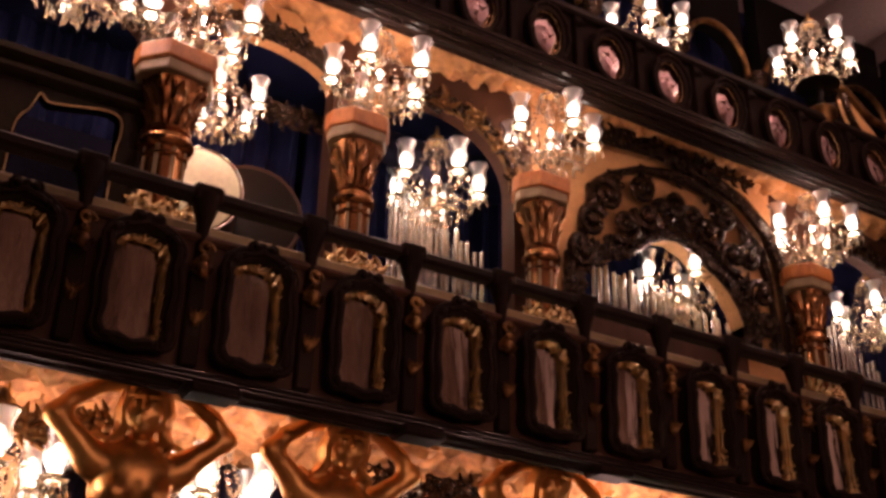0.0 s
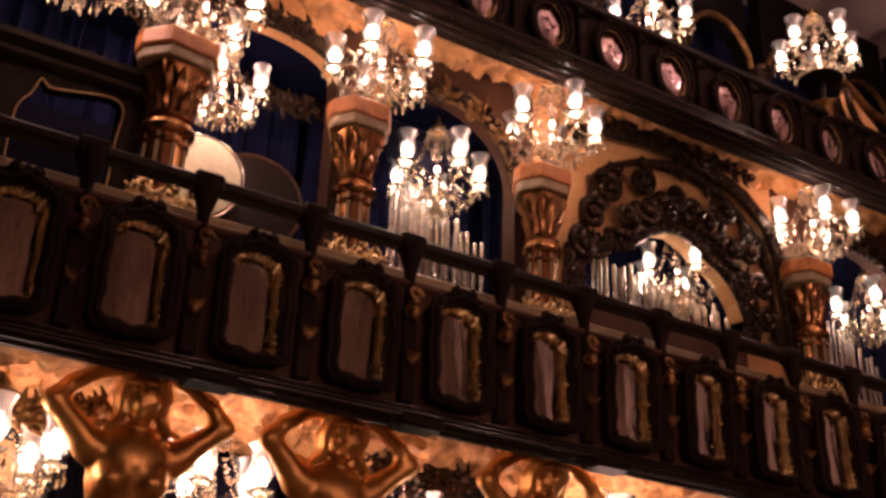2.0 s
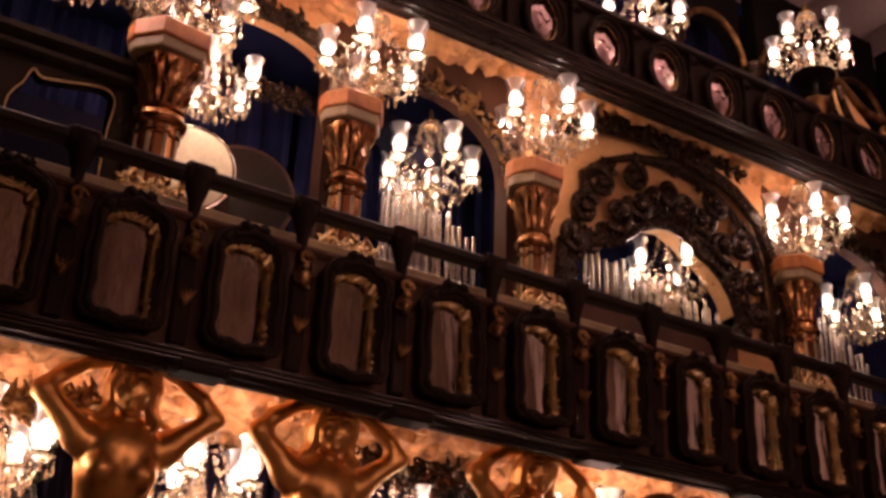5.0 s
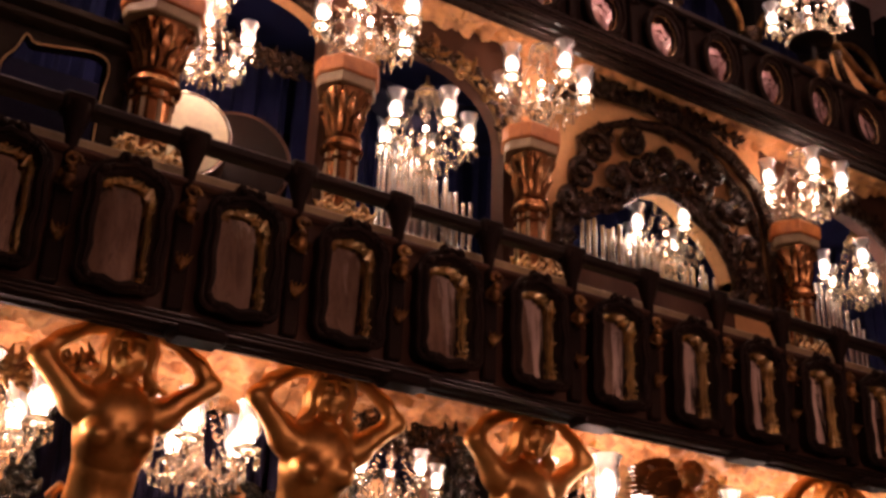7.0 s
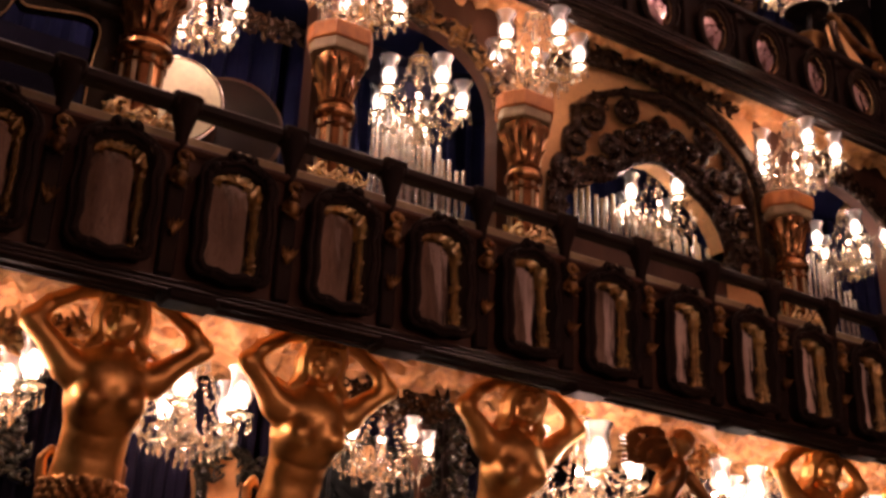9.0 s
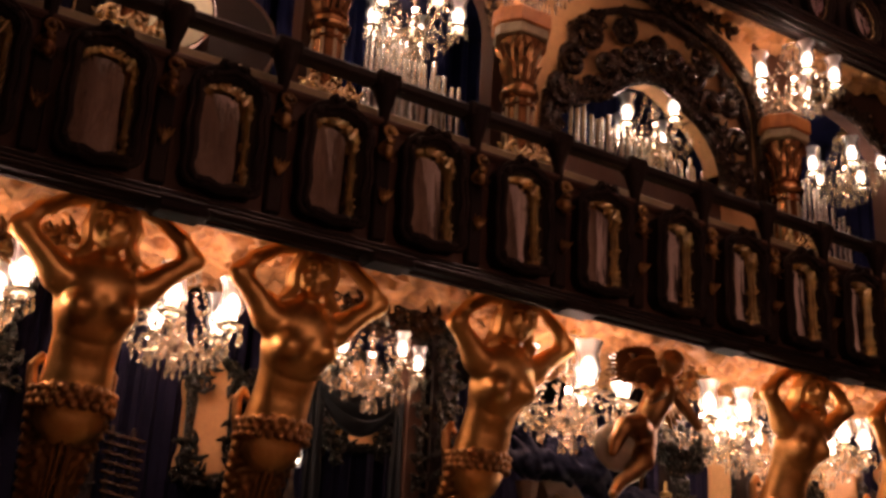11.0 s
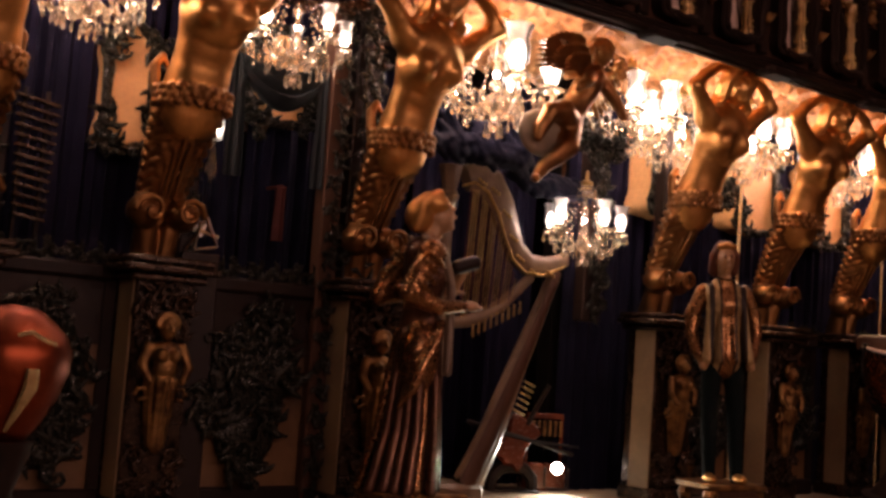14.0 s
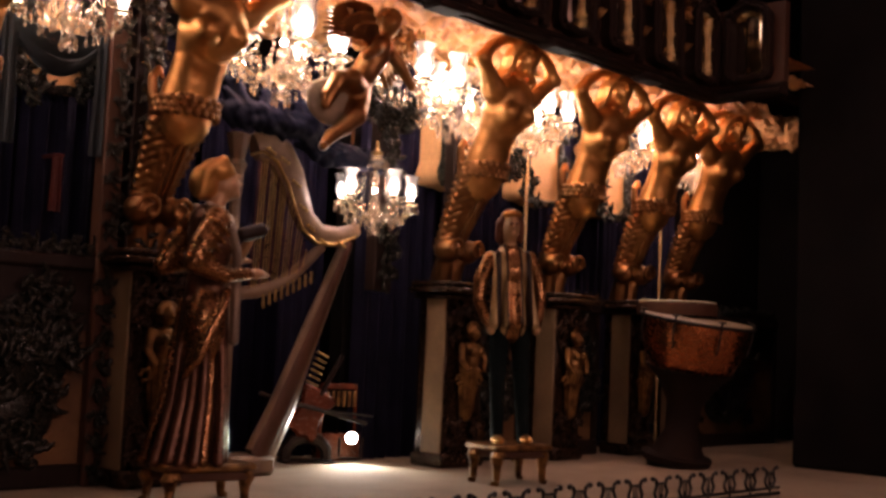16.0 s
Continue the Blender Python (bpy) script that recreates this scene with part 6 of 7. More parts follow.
# ---- harp and its bay ----
def harp():
    th = thing("harp", "tall grey-brown pedal harp with curved neck leaning on its soundbox", "harp", at=pose(0.29, 0, 0) @ Matrix.Diagonal((1.0, 1.0, 1.03, 1.0)))
    y = 6.72
    m = Mesh()
    neck = [(4.36, 2.30), (4.47, 2.34), (4.60, 2.29), (4.72, 2.14), (4.80, 1.97), (4.88, 1.83), (5.02, 1.74), (5.20, 1.74), (5.42, 1.82)]
    m.tube([(x, y, z) for x, z in neck], [0.10, 0.125, 0.13, 0.12, 0.105, 0.095, 0.09, 0.08, 0.05], 10, flat=0.6)
    part("neck", m, HARP_WOOD, th, "curved harp neck")
    m = Mesh().tube([(x - 0.065, y - 0.055, z - 0.065) for x, z in neck], 0.011, 6)
    for i in range(1, 8):
        x, z = neck[i]
        for q in range(3):
            m.ball((x - 0.03 + 0.03 * q, y - 0.07, z - 0.04 - 0.015 * q), 0.013, 7, 5)
    part("neck_plate", m, BRASS, th, "brass plate with tuning pins")
    part("soundbox", Mesh().tube([(5.36, y + 0.05, 1.72), (5.0, y + 0.02, 1.0), (4.74, y, 0.45), (4.56, y, 0.12)], [0.06, 0.09, 0.115, 0.13], 12, flat=0.6), HARP_WOOD, th, "tapering soundbox")
    part("soundboard", Mesh().tube([(5.28, y - 0.07, 1.70), (4.93, y - 0.10, 1.0), (4.66, y - 0.10, 0.45), (4.48, y - 0.10, 0.12)], [0.03, 0.05, 0.07, 0.08], 8, flat=0.25), WALNUT, th, "brown soundboard")
    m = Mesh().tube([(4.28, y, 1.26), (4.45, y, 1.28), (4.62, y, 1.33), (4.78, y, 1.42), (4.92, y, 1.54), (5.06, y, 1.66)], [0.045, 0.05, 0.05, 0.05, 0.045, 0.04], 10, flat=0.7)
    part("crossbar", m, HARP_WOOD, th, "curved lower bar")
    for j in range(22):
        i = j * 0.62
        x0 = 4.36 + i * 0.037
        z1 = 2.28 - 0.022 * i - 0.0022 * i * i
        part("string", Mesh().tube([(x0 + 0.04, y - 0.03, z1), (x0, y - 0.03, 1.30 + 0.012 * i)], 0.0042, 5), BRASS if j % 4 else RED_CLOTH, th)
    for i in range(9):
        x = 4.5 + i * 0.055
        part("pendant", Mesh().lathe([(0.0, -0.10), (0.014, -0.08), (0.009, -0.03), (0.012, 0.0)], 7, pose(x, y - 0.03, 1.26 + 0.025 * i)), BRASS, th)
    m = Mesh().lathe([(0.07, 0.0), (0.08, 0.04), (0.05, 0.08), (0.045, 0.5), (0.04, 1.9), (0.05, 2.1), (0.075, 2.16), (0.05, 2.2), (0.08, 2.34), (0.09, 2.38), (0.0, 2.4)], 14, pose(4.24, y + 0.03, 0), wave=0.04, waves=7)
    part("pillar", m, HARP_WOOD, th, "fluted harp pillar")
    part("foot", Mesh().box(4.14, 4.62, y - 0.14, y + 0.16, 0.0, 0.14, 0.03), HARP_WOOD, th)
    return th


harp()
f = Figure()
rnd = random.Random(3)
for i in range(44):
    x = 4.08 + 0.02 * i
    f.limb([(x + rnd.uniform(-0.04, 0.04), 6.58 + rnd.uniform(-0.05, 0.05), 2.66 - 0.1 * math.sin(i * 0.4) + rnd.uniform(-0.05, 0.05)), (x + 0.12, 6.52, 2.57 + rnd.uniform(-0.06, 0.06)), (x + 0.26, 6.58, 2.51 + rnd.uniform(-0.07, 0.05))],
           [0.028, 0.042, 0.026], n=8)
for i in range(26):
    x = 4.98 + 0.032 * i
    f.limb([(x, 6.64, 2.46 + rnd.uniform(-0.04, 0.04)), (x + 0.12, 6.6, 2.38 + rnd.uniform(-0.05, 0.05)), (x + 0.24, 6.64, 2.40 + rnd.uniform(-0.06, 0.06))], [0.028, 0.04, 0.026], n=8)
f.limb([(3.8, 6.68, 2.72), (5.03, 6.68, 2.52), (5.92, 6.68, 2.48)], [0.03, 0.03, 0.03], n=8)
solid("swag", f.finish("swag", [SLATE], 0.012, 0.008), None, "slate-blue cloth swag bunched over the harp bay", "swag")


def garland(x0, x1, y, z, sag, mat, seed):
    th = thing("garland", "gilded leaf garland hanging between the statues", "garland", "leaf garlands")
    pts = [(x0 + (x1 - x0) * q / 10, y, z - sag * math.sin(math.pi * q / 10)) for q in range(11)]
    part("cord", Mesh().tube(pts, 0.03, 7), mat, th)
    for i, p in enumerate(pts):
        carve(th, p[0], y - 0.04, p[2], 0.85, i * 71 + seed * 13, mat, i + seed)
    return th


garland(5.30, 5.97, 6.5, 3.42, 0.12, GILT_OLD, 1), garland(5.45, 5.9, 6.42, 2.83, 0.15, GREEN_CARVED, 2), garland(0.25, 0.85, 6.3, 3.34, 0.1, GILT_OLD, 3), garland(2.83, 3.46, 6.55, 3.41, 0.08, CARVED, 4)
garland(6.95, 7.5, 6.6, 2.68, 0.12, GREEN_CARVED, 6), garland(8.25, 8.75, 6.6, 2.68, 0.12, GREEN_CARVED, 7)


def string_machine():
    th = thing("violin_machine", "small red-brown violin on a black stand with bow arms", "violin", at=pose(5.70, 7.20, 0, 0, 0, -20) @ Matrix.Scale(1.06, 4))
    m = Mesh()
    for sx in (-1, 1):
        m.tube([(sx * 0.17, 0, 0.0), (sx * 0.16, 0, 0.10), (sx * 0.10, 0, 0.17), (0, 0, 0.19)], [0.045, 0.05, 0.05, 0.05], 8)
    m.box(-0.2, 0.2, -0.1, 0.1, 0.0, 0.02, 0.008)
    part("stand", m, LACQUER, th, "black bridge-shaped stand")
    body = cartouche(0.26, 0.38, pinch=0.22)
    part("violin_body", Mesh().prism(body, -0.05, 0.03, m=pose(0.0, -0.03, 0.38, 0, 28, 0), c=0.02), VIOLIN, th, "red-brown varnished body")
    part("neck", Mesh().box(-0.016, 0.016, -0.04, 0.0, 0.15, 0.50, 0.006, m=pose(0.0, -0.05, 0.38, 0, 28, 0)), LACQUER, th)
    part("bow_arm", Mesh().tube([(-0.42, -0.08, 0.52), (0.0, -0.1, 0.42), (0.46, -0.08, 0.30)], 0.016, 7), LACQUER, th, "black bow arm")
    part("bow_arm", Mesh().tube([(-0.3, -0.1, 0.46), (0.1, -0.12, 0.40), (0.5, -0.1, 0.36)], 0.010, 7), IRON, th)
    for i in range(8):
        part("key_lever", Mesh().box(-0.05, 0.05, -0.02, 0.02, 0, 0.014, 0.004, m=pose(0.02 + 0.015 * i, 0.08, 0.50 + 0.045 * i, 0, 24, 0)), BRASS, th)
    m = Mesh().box(0.14, 0.46, 0.12, 0.16, 0.55, 0.60, 0.01).box(0.14, 0.17, 0.12, 0.16, 0.2, 0.6, 0.01).box(0.43, 0.46, 0.12, 0.16, 0.2, 0.6, 0.01).box(0.12, 0.48, 0.08, 0.2, 0.0, 0.21, 0.01)
    part("frame", m, VIOLIN, th, "red-brown wooden frame")
    for i in range(6):
        part("reed", Mesh().box(-0.012, 0.012, -0.01, 0.01, 0.0, 0.12, 0.003, m=pose(0.20 + 0.045 * i, 0.11, 0.42)), GILT_OLD, th)
    return th


string_machine()
flood = thing("floodlight", "small floor floodlight glaring white behind the violin", "lamp", at=pose(6.10, 7.10, 0, 0, 0, -38) @ Matrix.Scale(1.2, 4))
part("housing", Mesh().lathe([(0.02, 0.09), (0.04, 0.06), (0.046, 0.0), (0.042, 0.0)], 16, pose(0, 0, 0.16, -90, 0, 0)), LACQUER, flood)
part("lens", Mesh().lathe([(0.040, 0.004), (0.036, -0.008), (0.0, -0.014)], 16, pose(0, 0, 0.16, -90, 0, 0)), glow("lit_floodlight_lens", (1.0, 0.92, 0.78), 40.0), flood, "glaring lens")
part("bracket", Mesh().tube([(-0.08, 0, 0.16), (-0.08, 0.02, 0.02), (0.08, 0.02, 0.02), (0.08, 0, 0.16)], 0.01, 6), LACQUER, flood)
data = bpy.data.lights.new("floodlight_beam", "SPOT")
data.energy, data.spot_size, data.spot_blend, data.shadow_soft_size, data.color = 55.0, radians(120), 0.8, 0.05, (1.0, 0.86, 0.66)
beam = new("floodlight_beam", data)
beam.matrix_basis = look((6.02, 6.98, 0.22), (5.55, 6.3, -0.1))

box = thing("small_spotlight", "little white spotlight on the floor under the harp", "lamp", at=pose(5.06, 7.00, 0) @ Matrix.Scale(1.6, 4))
part("body", Mesh().lathe([(0.035, 0.0), (0.04, 0.03), (0.03, 0.07), (0.0, 0.075)], 12), WHITE_PAINT, box)
part("bulb", Mesh().ball((0, -0.03, 0.05), 0.02, 10, 8), BULB, box)


# ---- kettledrums ----
def kettledrum():
    th = thing("kettledrum", "large hammered copper kettledrum with yellowed skin on a dark stand", "drum")
    m = Mesh().lathe([(0.0, -0.64), (0.10, -0.63), (0.25, -0.56), (0.38, -0.42), (0.46, -0.24), (0.487, -0.07), (0.49, 0.0), (0.48, 0.0), (0.46, -0.1), (0.0, -0.12)], 40)
    part("kettle", m, COPPER, th, "hammered copper bowl")
    part("skin", Mesh().lathe([(0.50, -0.01), (0.50, 0.014), (0.46, 0.016), (0.0, 0.014)], 40), CALF, th, "yellowed drum skin")
    m = Mesh().tube([(0.505 * math.cos(q * 6.283 / 40), 0.505 * math.sin(q * 6.283 / 40), 0.0) for q in range(40)], 0.016, 8, closed=True)
    part("hoop", m, IRON, th, "dark iron hoop")
    rod = Mesh().tube([(0.515, 0, 0.05), (0.515, 0, -0.1), (0.49, 0, -0.24)], 0.010, 6).box(0.49, 0.54, -0.03, 0.03, 0.04, 0.055, 0.004).mesh("tension_screw", [IRON])
    for i in range(8):
        part("tension_screw", rod, None, th, at=pose(0, 0, 0, 0, 0, i * 45 + 10))
    m = Mesh().lathe([(0.30, -1.28), (0.32, -1.22), (0.24, -1.2), (0.14, -1.0), (0.16, -0.75), (0.28, -0.55), (0.40, -0.44), (0.36, -0.44), (0.0, -0.6)], 24)
    part("stand", m, EBONY, th, "dark turned stand")
    return th


drum = kettledrum()
drum.matrix_basis = pose(8.66, 5.40, 1.31, 9, -1, 0)
urn = thing("copper_urn", "rounded red copper urn with brass leaf mount on a dark stand", "urn", at=pose(1.07, 5.35, 0) @ Matrix.Diagonal((1.0, 1.0, 1.05, 1.0)))
part("bowl", Mesh().lathe([(0.0, 0.50), (0.09, 0.51), (0.15, 0.58), (0.22, 0.70), (0.265, 0.82), (0.27, 0.90), (0.24, 0.98), (0.16, 1.05), (0.10, 1.09), (0.0, 1.10)], 36), RED_COPPER, urn, "deep red copper bowl")
part("stand", Mesh().lathe([(0.20, 0.0), (0.21, 0.04), (0.10, 0.1), (0.07, 0.3), (0.13, 0.47), (0.14, 0.52), (0.0, 0.52)], 20), LACQUER, urn, "dark turned stand")
part("leaf_mount", Mesh().tube([(0.02, -0.285, 0.84), (0.02, -0.275, 0.76), (-0.01, -0.225, 0.66), (-0.04, -0.165, 0.57)], [0.030, 0.034, 0.020, 0.010], 8, flat=0.6), BRIGHT_GILT, urn, "bright brass leaf mount")
part("handle", Mesh().tube([(-0.05, -0.26, 0.97), (0.0, -0.285, 0.985), (0.06, -0.28, 0.955), (0.12, -0.25, 0.94)], 0.012, 7), BRIGHT_GILT, urn, "bright brass handle")
m = Mesh().lathe([(0.36, 0.0), (0.37, 0.03), (0.37, 0.10), (0.35, 0.12), (0.0, 0.12)], 30)
side = thing("side_drum", "low dark drum with pale rim beside the kettledrum", "drum", at=pose(8.86, 5.74, 1.36))
part("shell", m, WALNUT, side)
part("skin", Mesh().lathe([(0.36, 0.12), (0.35, 0.13), (0.0, 0.13)], 30), SKIN_DRUM, side)
part("stand", Mesh().lathe([(0.25, -1.36), (0.25, -1.3), (0.06, -1.2), (0.06, -0.1), (0.2, 0.0)], 16), LACQUER, side)


# ---- low iron fence with lyres ----
fence = thing("fence", "low black wrought-iron fence of lyres along the stage edge", "fence", at=pose(0, 4.04, 0))
m = Mesh()
m.tube([(0.0, 0, 0.0), (0.0, 0, 0.10)], 0.010, 6)
for sd in (-1, 1):
    m.tube([(0, 0, 0.06), (sd * 0.05, 0, 0.07), (sd * 0.075, 0, 0.11), (sd * 0.05, 0, 0.155), (sd * 0.06, 0, 0.19), (sd * 0.095, 0, 0.205)], 0.012, 6)
    m.ball((sd * 0.10, 0, 0.20), 0.017, 7, 5)
m.tube([(-0.055, 0, 0.17), (0.055, 0, 0.17)], 0.008, 6)
for q in (-0.02, 0.0, 0.02):
    m.tube([(q, 0, 0.08), (q, 0, 0.17)], 0.004, 5)
lyre = m.mesh("lyre", [IRON])
for i in range(15):
    part("lyre", lyre, None, fence, at=pose(3.4 + i * 0.29, 0, 0))
part("rail", Mesh().tube([(3.2, 0, 0.055), (7.6, 0, 0.055)], 0.012, 7), IRON, fence)
part("rail", Mesh().tube([(3.2, 0, 0.015), (7.6, 0, 0.015)], 0.014, 7), IRON, fence)


# ---- organ pipes and drum in the balcony ----
def pipe(r, h):
    m = Mesh().lathe([(0.2 * r, 0.0), (r, 0.10), (r, h), (0.85 * r, h), (0.85 * r, h - 0.05)], 12)
    m.box(-0.5 * r, 0.5 * r, -r * 1.08, -r * 0.8, 0.10, 0.16, 0.003)
    return m


def pipe_rank(xs, y, base, heights, label):
    th = thing("organ_pipes", label, "organ pipes", "ranks of organ pipes", at=pose(0, y, base))
    rnd = random.Random(len(xs))
    for x, h in zip(xs, heights):
        part("pipe", pipe(rnd.uniform(0.018, 0.027), h), STEEL, th, at=pose(x, rnd.uniform(-0.03, 0.03), 0))
    part("wind_chest", Mesh().box(min(xs) - 0.06, max(xs) + 0.06, -0.09, 0.09, -0.5, 0.0, 0.012), WALNUT, th, "dark wooden wind chest")
    return th


pipe_rank([2.87 + 0.058 * i for i in range(14)], 6.55, 4.75, [0.93 - 0.034 * i + 0.05 * (i % 2) for i in range(14)], "rank of bright nickel organ pipes falling in height")
pipe_rank([2.90 + 0.058 * i for i in range(13)], 6.68, 4.75, [1.02 - 0.036 * i - 0.06 * (i % 2) for i in range(13)], "rank of bright nickel organ pipes falling in height")
pipe_rank([4.76 + 0.077 * i for i in range(20)], 6.50, 4.97, [0.50 + 0.06 * (i % 3 == 1) - 0.011 * i for i in range(20)], "long rank of short nickel organ pipes in the bay")
pipe_rank([4.80 + 0.077 * i for i in range(19)], 6.62, 5.06, [0.50 - 0.05 * (i % 2) - 0.010 * i for i in range(19)], "long rank of short nickel organ pipes in the bay")
pipe_rank([7.38 + 0.066 * i for i in range(13)], 6.55, 4.74, [0.90 - 0.03 * i + 0.06 * (i % 2) for i in range(13)], "rank of nickel organ pipes before a blue curtain")
for x0, x1 in ((2.73, 3.66), (4.62, 6.26), (7.26, 8.28)):
    solid("pipe_bench", Mesh().box(x0, x1, 6.40, 6.78, 3.80, 4.25 if x0 != 4.62 else 4.47, 0.01), WALNUT, "dark wooden bench under the organ pipes", "bench", group="pipe benches", smooth=False)

big_drum = thing("bass_drum", "big bass drum with cream skin standing behind the rail", "drum", at=pose(1.33, 6.60, 5.06, 0, 0, -16))
m = Mesh().lathe([(0.305, -0.2), (0.315, -0.19), (0.315, 0.2), (0.305, 0.21)], 40, pose(0, 0, 0, 90, 0, 0))
part("shell", m, WALNUT, big_drum, "dark wooden shell")
part("skin", Mesh().lathe([(0.305, -0.005), (0.30, 0.008), (0.0, 0.014)], 40, pose(0, -0.205, 0, 90, 0, 0)), SKIN_DRUM, big_drum, "cream drum skin")
part("hoop", Mesh().tube([(0.318 * math.cos(q * 6.283 / 36), -0.2, 0.318 * math.sin(q * 6.283 / 36)) for q in range(36)], 0.010, 8, closed=True), STEEL, big_drum)
part("cradle", Mesh().box(-0.2, 0.2, -0.14, 0.14, -1.32, -0.27, 0.02), WALNUT, big_drum, "dark wooden cradle")
back = thing("wooden_drum", "large dark drum standing behind the bass drum", "drum", at=pose(1.81, 6.85, 5.16, 0, 0, -16))
part("shell", Mesh().lathe([(0.36, -0.12), (0.385, -0.1), (0.385, 0.12), (0.36, 0.13)], 40, pose(0, 0, 0, 90, 0, 0)), WALNUT, back)
part("skin", Mesh().lathe([(0.375, 0.0), (0.36, 0.01), (0.0, 0.012)], 40, pose(0, -0.125, 0, 90, 0, 0)), LACQUER, back, "dark drum skin")
part("hoop", Mesh().tube([(0.385 * math.cos(q * 6.283 / 36), -0.12, 0.385 * math.sin(q * 6.283 / 36)) for q in range(36)], 0.016, 8, closed=True), WALNUT, back)
part("cradle", Mesh().box(-0.2, 0.2, -0.1, 0.1, -1.30, -0.33, 0.02), WALNUT, back)
solid("goblet", Mesh().lathe([(0.035, 0.0), (0.03, 0.01), (0.008, 0.02), (0.008, 0.06), (0.03, 0.09), (0.036, 0.14), (0.033, 0.14), (0.0, 0.09)], 14, pose(1.70, 5.92, 4.22)), STEEL, "small bright metal goblet on the ledge", "goblet")

# cabinet front in the first bay
cab = thing("organ_case", "olive organ case with cusped dark opening and heavy moulded top", "organ case", at=pose(0.37, 6.02, 0))
cusps = [(-0.33, 4.3), (-0.33, 4.84), (-0.31, 4.97), (-0.26, 5.05), (-0.22, 5.165), (-0.165, 5.125), (-0.06, 5.14), (0.06, 5.165), (0.17, 5.185), (0.245, 5.17), (0.28, 5.09), (0.26, 4.85), (0.26, 4.3)]
hole = []
for a, b, c, d in zip(cusps[:1] + cusps, cusps, cusps[1:], cusps[2:] + cusps[-1:]):
    for q in range(5):
        t = q / 5
        hole.append(tuple(0.5 * (2 * b[k] + (c[k] - a[k]) * t + (2 * a[k] - 5 * b[k] + 4 * c[k] - d[k]) * t * t + (3 * b[k] - a[k] - 3 * c[k] + d[k]) * t ** 3) for k in (0, 1)))
hole.append(cusps[-1])
m = over_arch(hole, 5.22, -0.02, 0.06, Mesh())
m.box(-0.46, -0.33, -0.02, 0.06, 3.82, 5.22).box(0.26, 0.40, -0.02, 0.06, 3.82, 5.22)
part("front", m, OLIVE, cab, smooth=False)
part("edge", Mesh().tube([(x, -0.03, z) for x, z in hole], 0.009, 7), BRIGHT_GILT, cab, "bright gilt edge of the opening")
part("top_moulding", moulding(Mesh(), -0.52, 0.44, [(0.1, 5.22), (-0.06, 5.22), (-0.10, 5.25), (-0.10, 5.28), (-0.07, 5.31), (-0.13, 5.34), (-0.13, 5.38), (-0.09, 5.41), (0.1, 5.41)]), OLIVE, cab, "heavy dark moulded top")
part("back", Mesh().box(-0.44, 0.40, 0.5, 0.54, 3.82, 5.3), NIGHT, cab, smooth=False)

# ---- small things in the lower bays ----
rack = thing("chime_rack", "rack of dark bronzed chime bars stacked like a ladder", "chimes", at=pose(1.50, 6.72, 0, 0, 0, 8) @ Matrix.Diagonal((1.0, 1.0, 1.03, 1.0)))
for i in range(13):
    part("chime_bar", Mesh().box(-0.10 - 0.003 * i, 0.10 + 0.003 * i, -0.02, 0.02, 0, 0.022, 0.006, m=pose(0, 0, 1.62 + 0.055 * i, 0, 6, 0)), CARVED, rack)
for sx in (-1, 1):
    part("upright", Mesh().box(sx * 0.07 - 0.012, sx * 0.07 + 0.012, 0.022, 0.045, 0.0, 2.36, 0.004), LACQUER, rack)
easel = thing("silver_frame", "small angular silver frame standing in the dark bay", "instrument", at=pose(2.56, 6.66, 0, 0, 0, -10) @ Matrix.Diagonal((1.0, 1.0, 1.02, 1.0)))
for a, b in (((-0.09, 0, 1.56), (0.02, 0, 1.78)), ((0.02, 0, 1.78), (0.10, 0, 1.60)), ((-0.07, -0.02, 1.70), (0.11, 0.02, 1.66)), ((-0.09, 0, 1.56), (0.10, 0, 1.60)), ((-0.02, -0.03, 1.74), (-0.05, 0.0, 1.56))):
    part("bar", Mesh().tube([a, b], 0.012, 6), STEEL, easel)
part("plate", Mesh().box(-0.05, 0.05, -0.006, 0.006, 1.60, 1.70, 0.004, m=pose(0, 0, 0, -8, 20, 0) @ pose(-0.56, 0, 0)), STEEL, easel, "polished plate")
part("stand", Mesh().box(-0.12, 0.12, -0.03, 0.12, 0.0, 1.555, 0.01), LACQUER, easel, smooth=False)
sconce = thing("sconce", "single lit bulb in a glass shade on a crystal bracket", "wall lamp", at=pose(2.61, 6.72, 2.34))
part("bulb", Mesh().ball((0, 0, 0.06), (0.045, 0.045, 0.065), 12, 8), BULB, sconce)
gl = part("shade", Mesh().lathe([(0.05, -0.02), (0.062, 0.05), (0.058, 0.10), (0.07, 0.17), (0.067, 0.17), (0.055, 0.10), (0.058, 0.05), (0.047, -0.02)], 14), SHADE, sconce)
gl.visible_shadow = False
part("bracket", Mesh().tube([(0, 0.0, -0.02), (0, 0.0, -0.12), (0, 0.1, -0.2), (0, 0.5, -0.2)], 0.018, 7), CRYSTAL, sconce)
part("pendant", Mesh().lathe([(0.0, -0.30), (0.04, -0.22), (0.02, -0.12), (0.0, -0.10)], 7), CRYSTAL, sconce)
m = folds(Mesh(), 3.16, 3.23, 1.74, 2.10, 6.85, 0.02, 2, seed=55, gather=0.1)
m.tube([(3.16, 6.85, 2.105), (3.23, 6.85, 2.105)], 0.008, 6).tube([(3.21, 6.86, 2.11), (3.21, 7.36, 2.12)], 0.012, 6)
solid("red_sash", m, RED_CLOTH, "short red sash hanging in the dark bay", "sash")
swag(2.72, 3.36, 6.66, 2.88, 0.05, 0.26, DARK_CLOTH, "dark green cloth swag across the bay", 2)
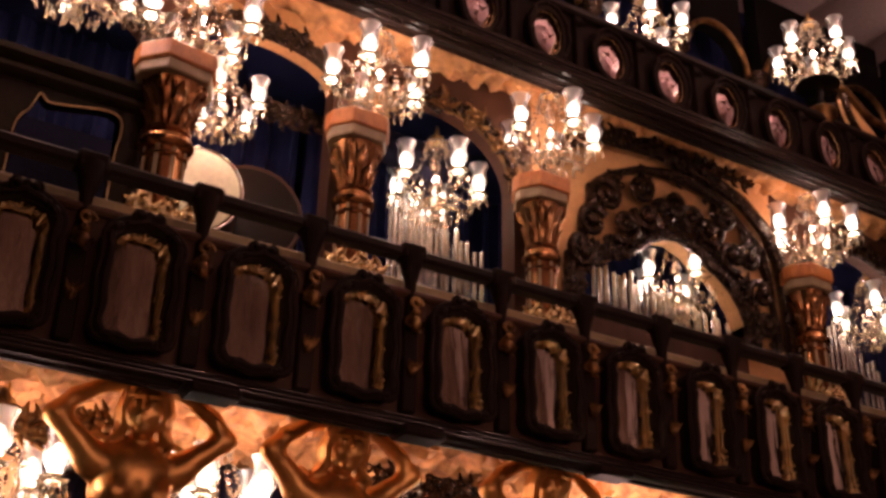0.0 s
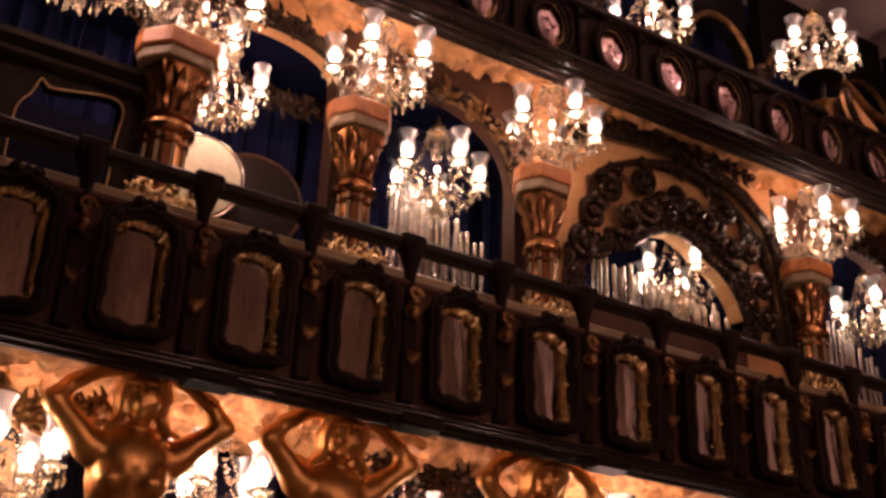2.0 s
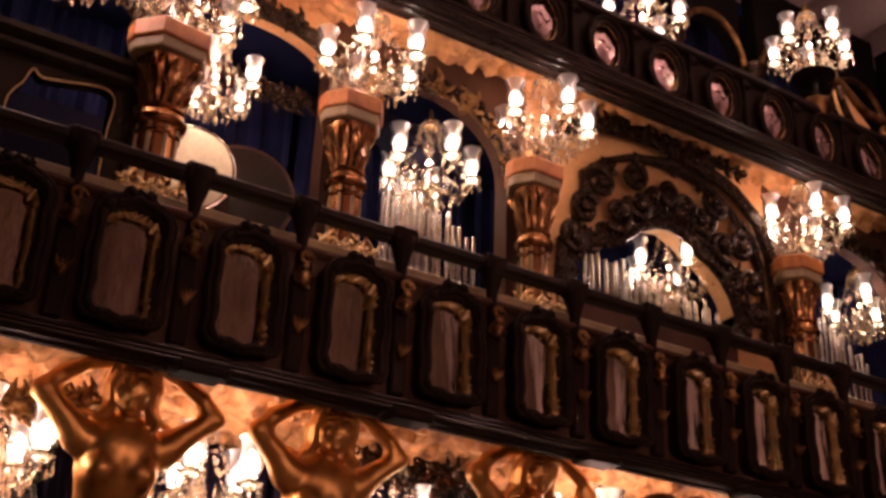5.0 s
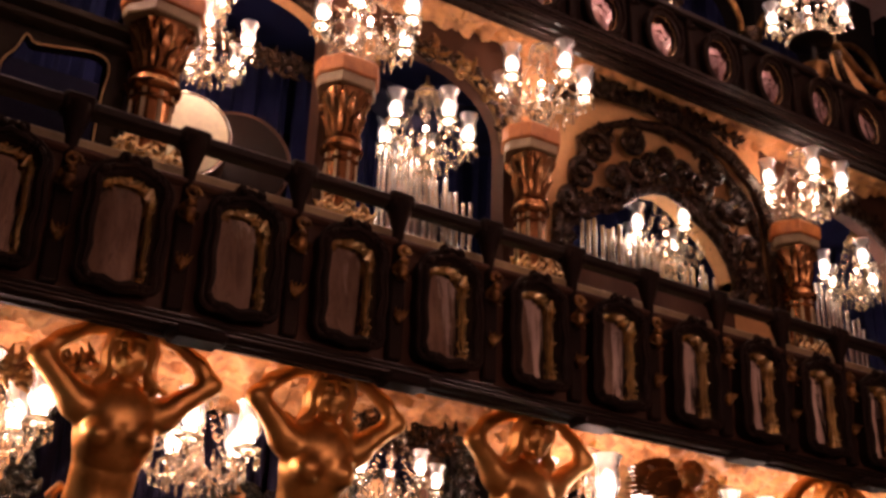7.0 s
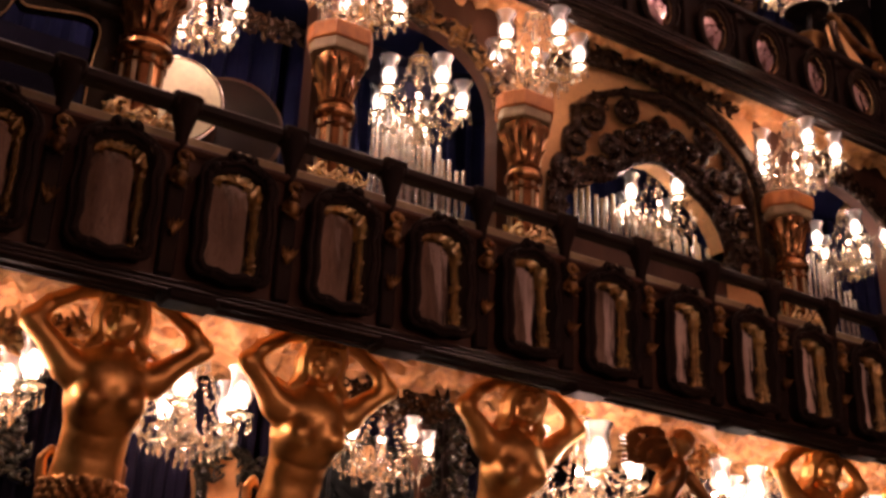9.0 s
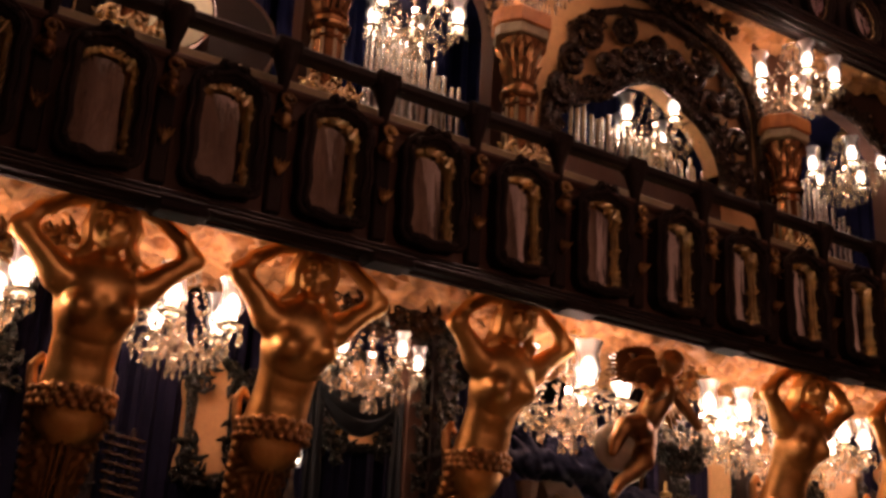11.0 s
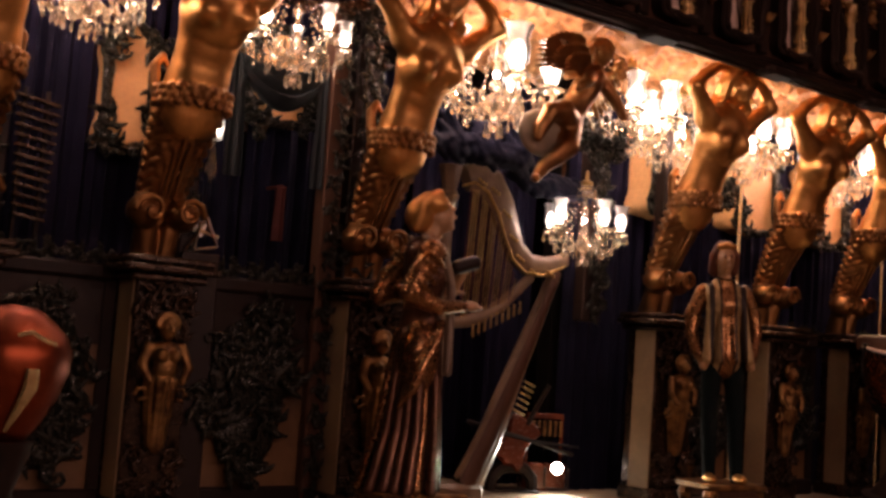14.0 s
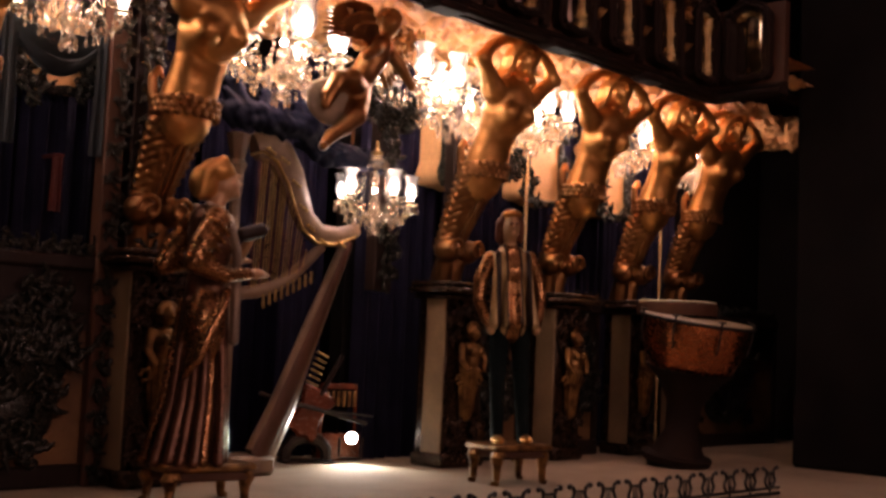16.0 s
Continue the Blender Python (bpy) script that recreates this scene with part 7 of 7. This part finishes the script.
for sx in (2.72, 3.36):
    solid("swag_tail", folds(Mesh(), sx - 0.06, sx + 0.06, 2.1, 2.90, 6.66, 0.02, 2, seed=int(sx * 10), gather=0.4), DARK_CLOTH, "dark green cloth tail hanging beside the swag", "swag", group="swag tails")

# bracket under the lone chandelier over the upper balcony
br = thing("lamp_bracket", "black iron bracket with gilt pendant carrying a chandelier", "bracket", at=pose(6.60, 5.55, 7.09))
part("arm", Mesh().tube([(0, 0.12, 0.02), (0, 0.0, 0.10), (0, -0.02, 0.2), (0, 0, 0.29)], 0.03, 8), IRON, br)
part("tray", Mesh().lathe([(0.0, 0.26), (0.16, 0.27), (0.2, 0.29), (0.16, 0.30), (0.0, 0.30)], 16), IRON, br)
part("pendant", Mesh().lathe([(0.0, -0.22), (0.05, -0.18), (0.12, -0.05), (0.13, 0.02), (0.08, 0.06), (0.0, 0.06)], 14, wave=0.06, waves=6), GILT_OLD, br, "ribbed gilt pendant")

# curved end of the upper balcony beside that chandelier
gable = thing("balcony_scroll_end", "cream curved panel with dark scrolled rim rising from the upper balcony", "scroll panel")
cream = [(6.99, 7.44), (7.00, 7.34), (7.03, 7.24), (7.08, 7.14), (7.16, 7.042), (7.46, 7.042), (7.37, 7.13), (7.28, 7.21), (7.18, 7.29), (7.09, 7.37)]
part("panel", Mesh().prism(cream, 5.58, 5.66), CREAM, gable, "cream painted panel", smooth=False)
part("inner_rim", Mesh().tube([(x - 0.02, 5.57, z) for x, z in cream[:5]], 0.035, 8), CARVED, gable)
top = [(6.90, 7.50), (6.98, 7.49), (7.10, 7.41), (7.20, 7.33), (7.32, 7.28), (7.46, 7.27), (7.60, 7.28)]
part("outer_rim", Mesh().tube([(x, 5.57, z) for x, z in top], [0.03, 0.045, 0.045, 0.045, 0.04, 0.04, 0.035], 8), GILT_OLD, gable, "tarnished gilt rim")
part("volute", Mesh().scroll((7.56, 5.57, 7.14), 0.12, 1.5, 0.032, 1.57, -1, n=8), GILT_OLD, gable, "gilt volute")
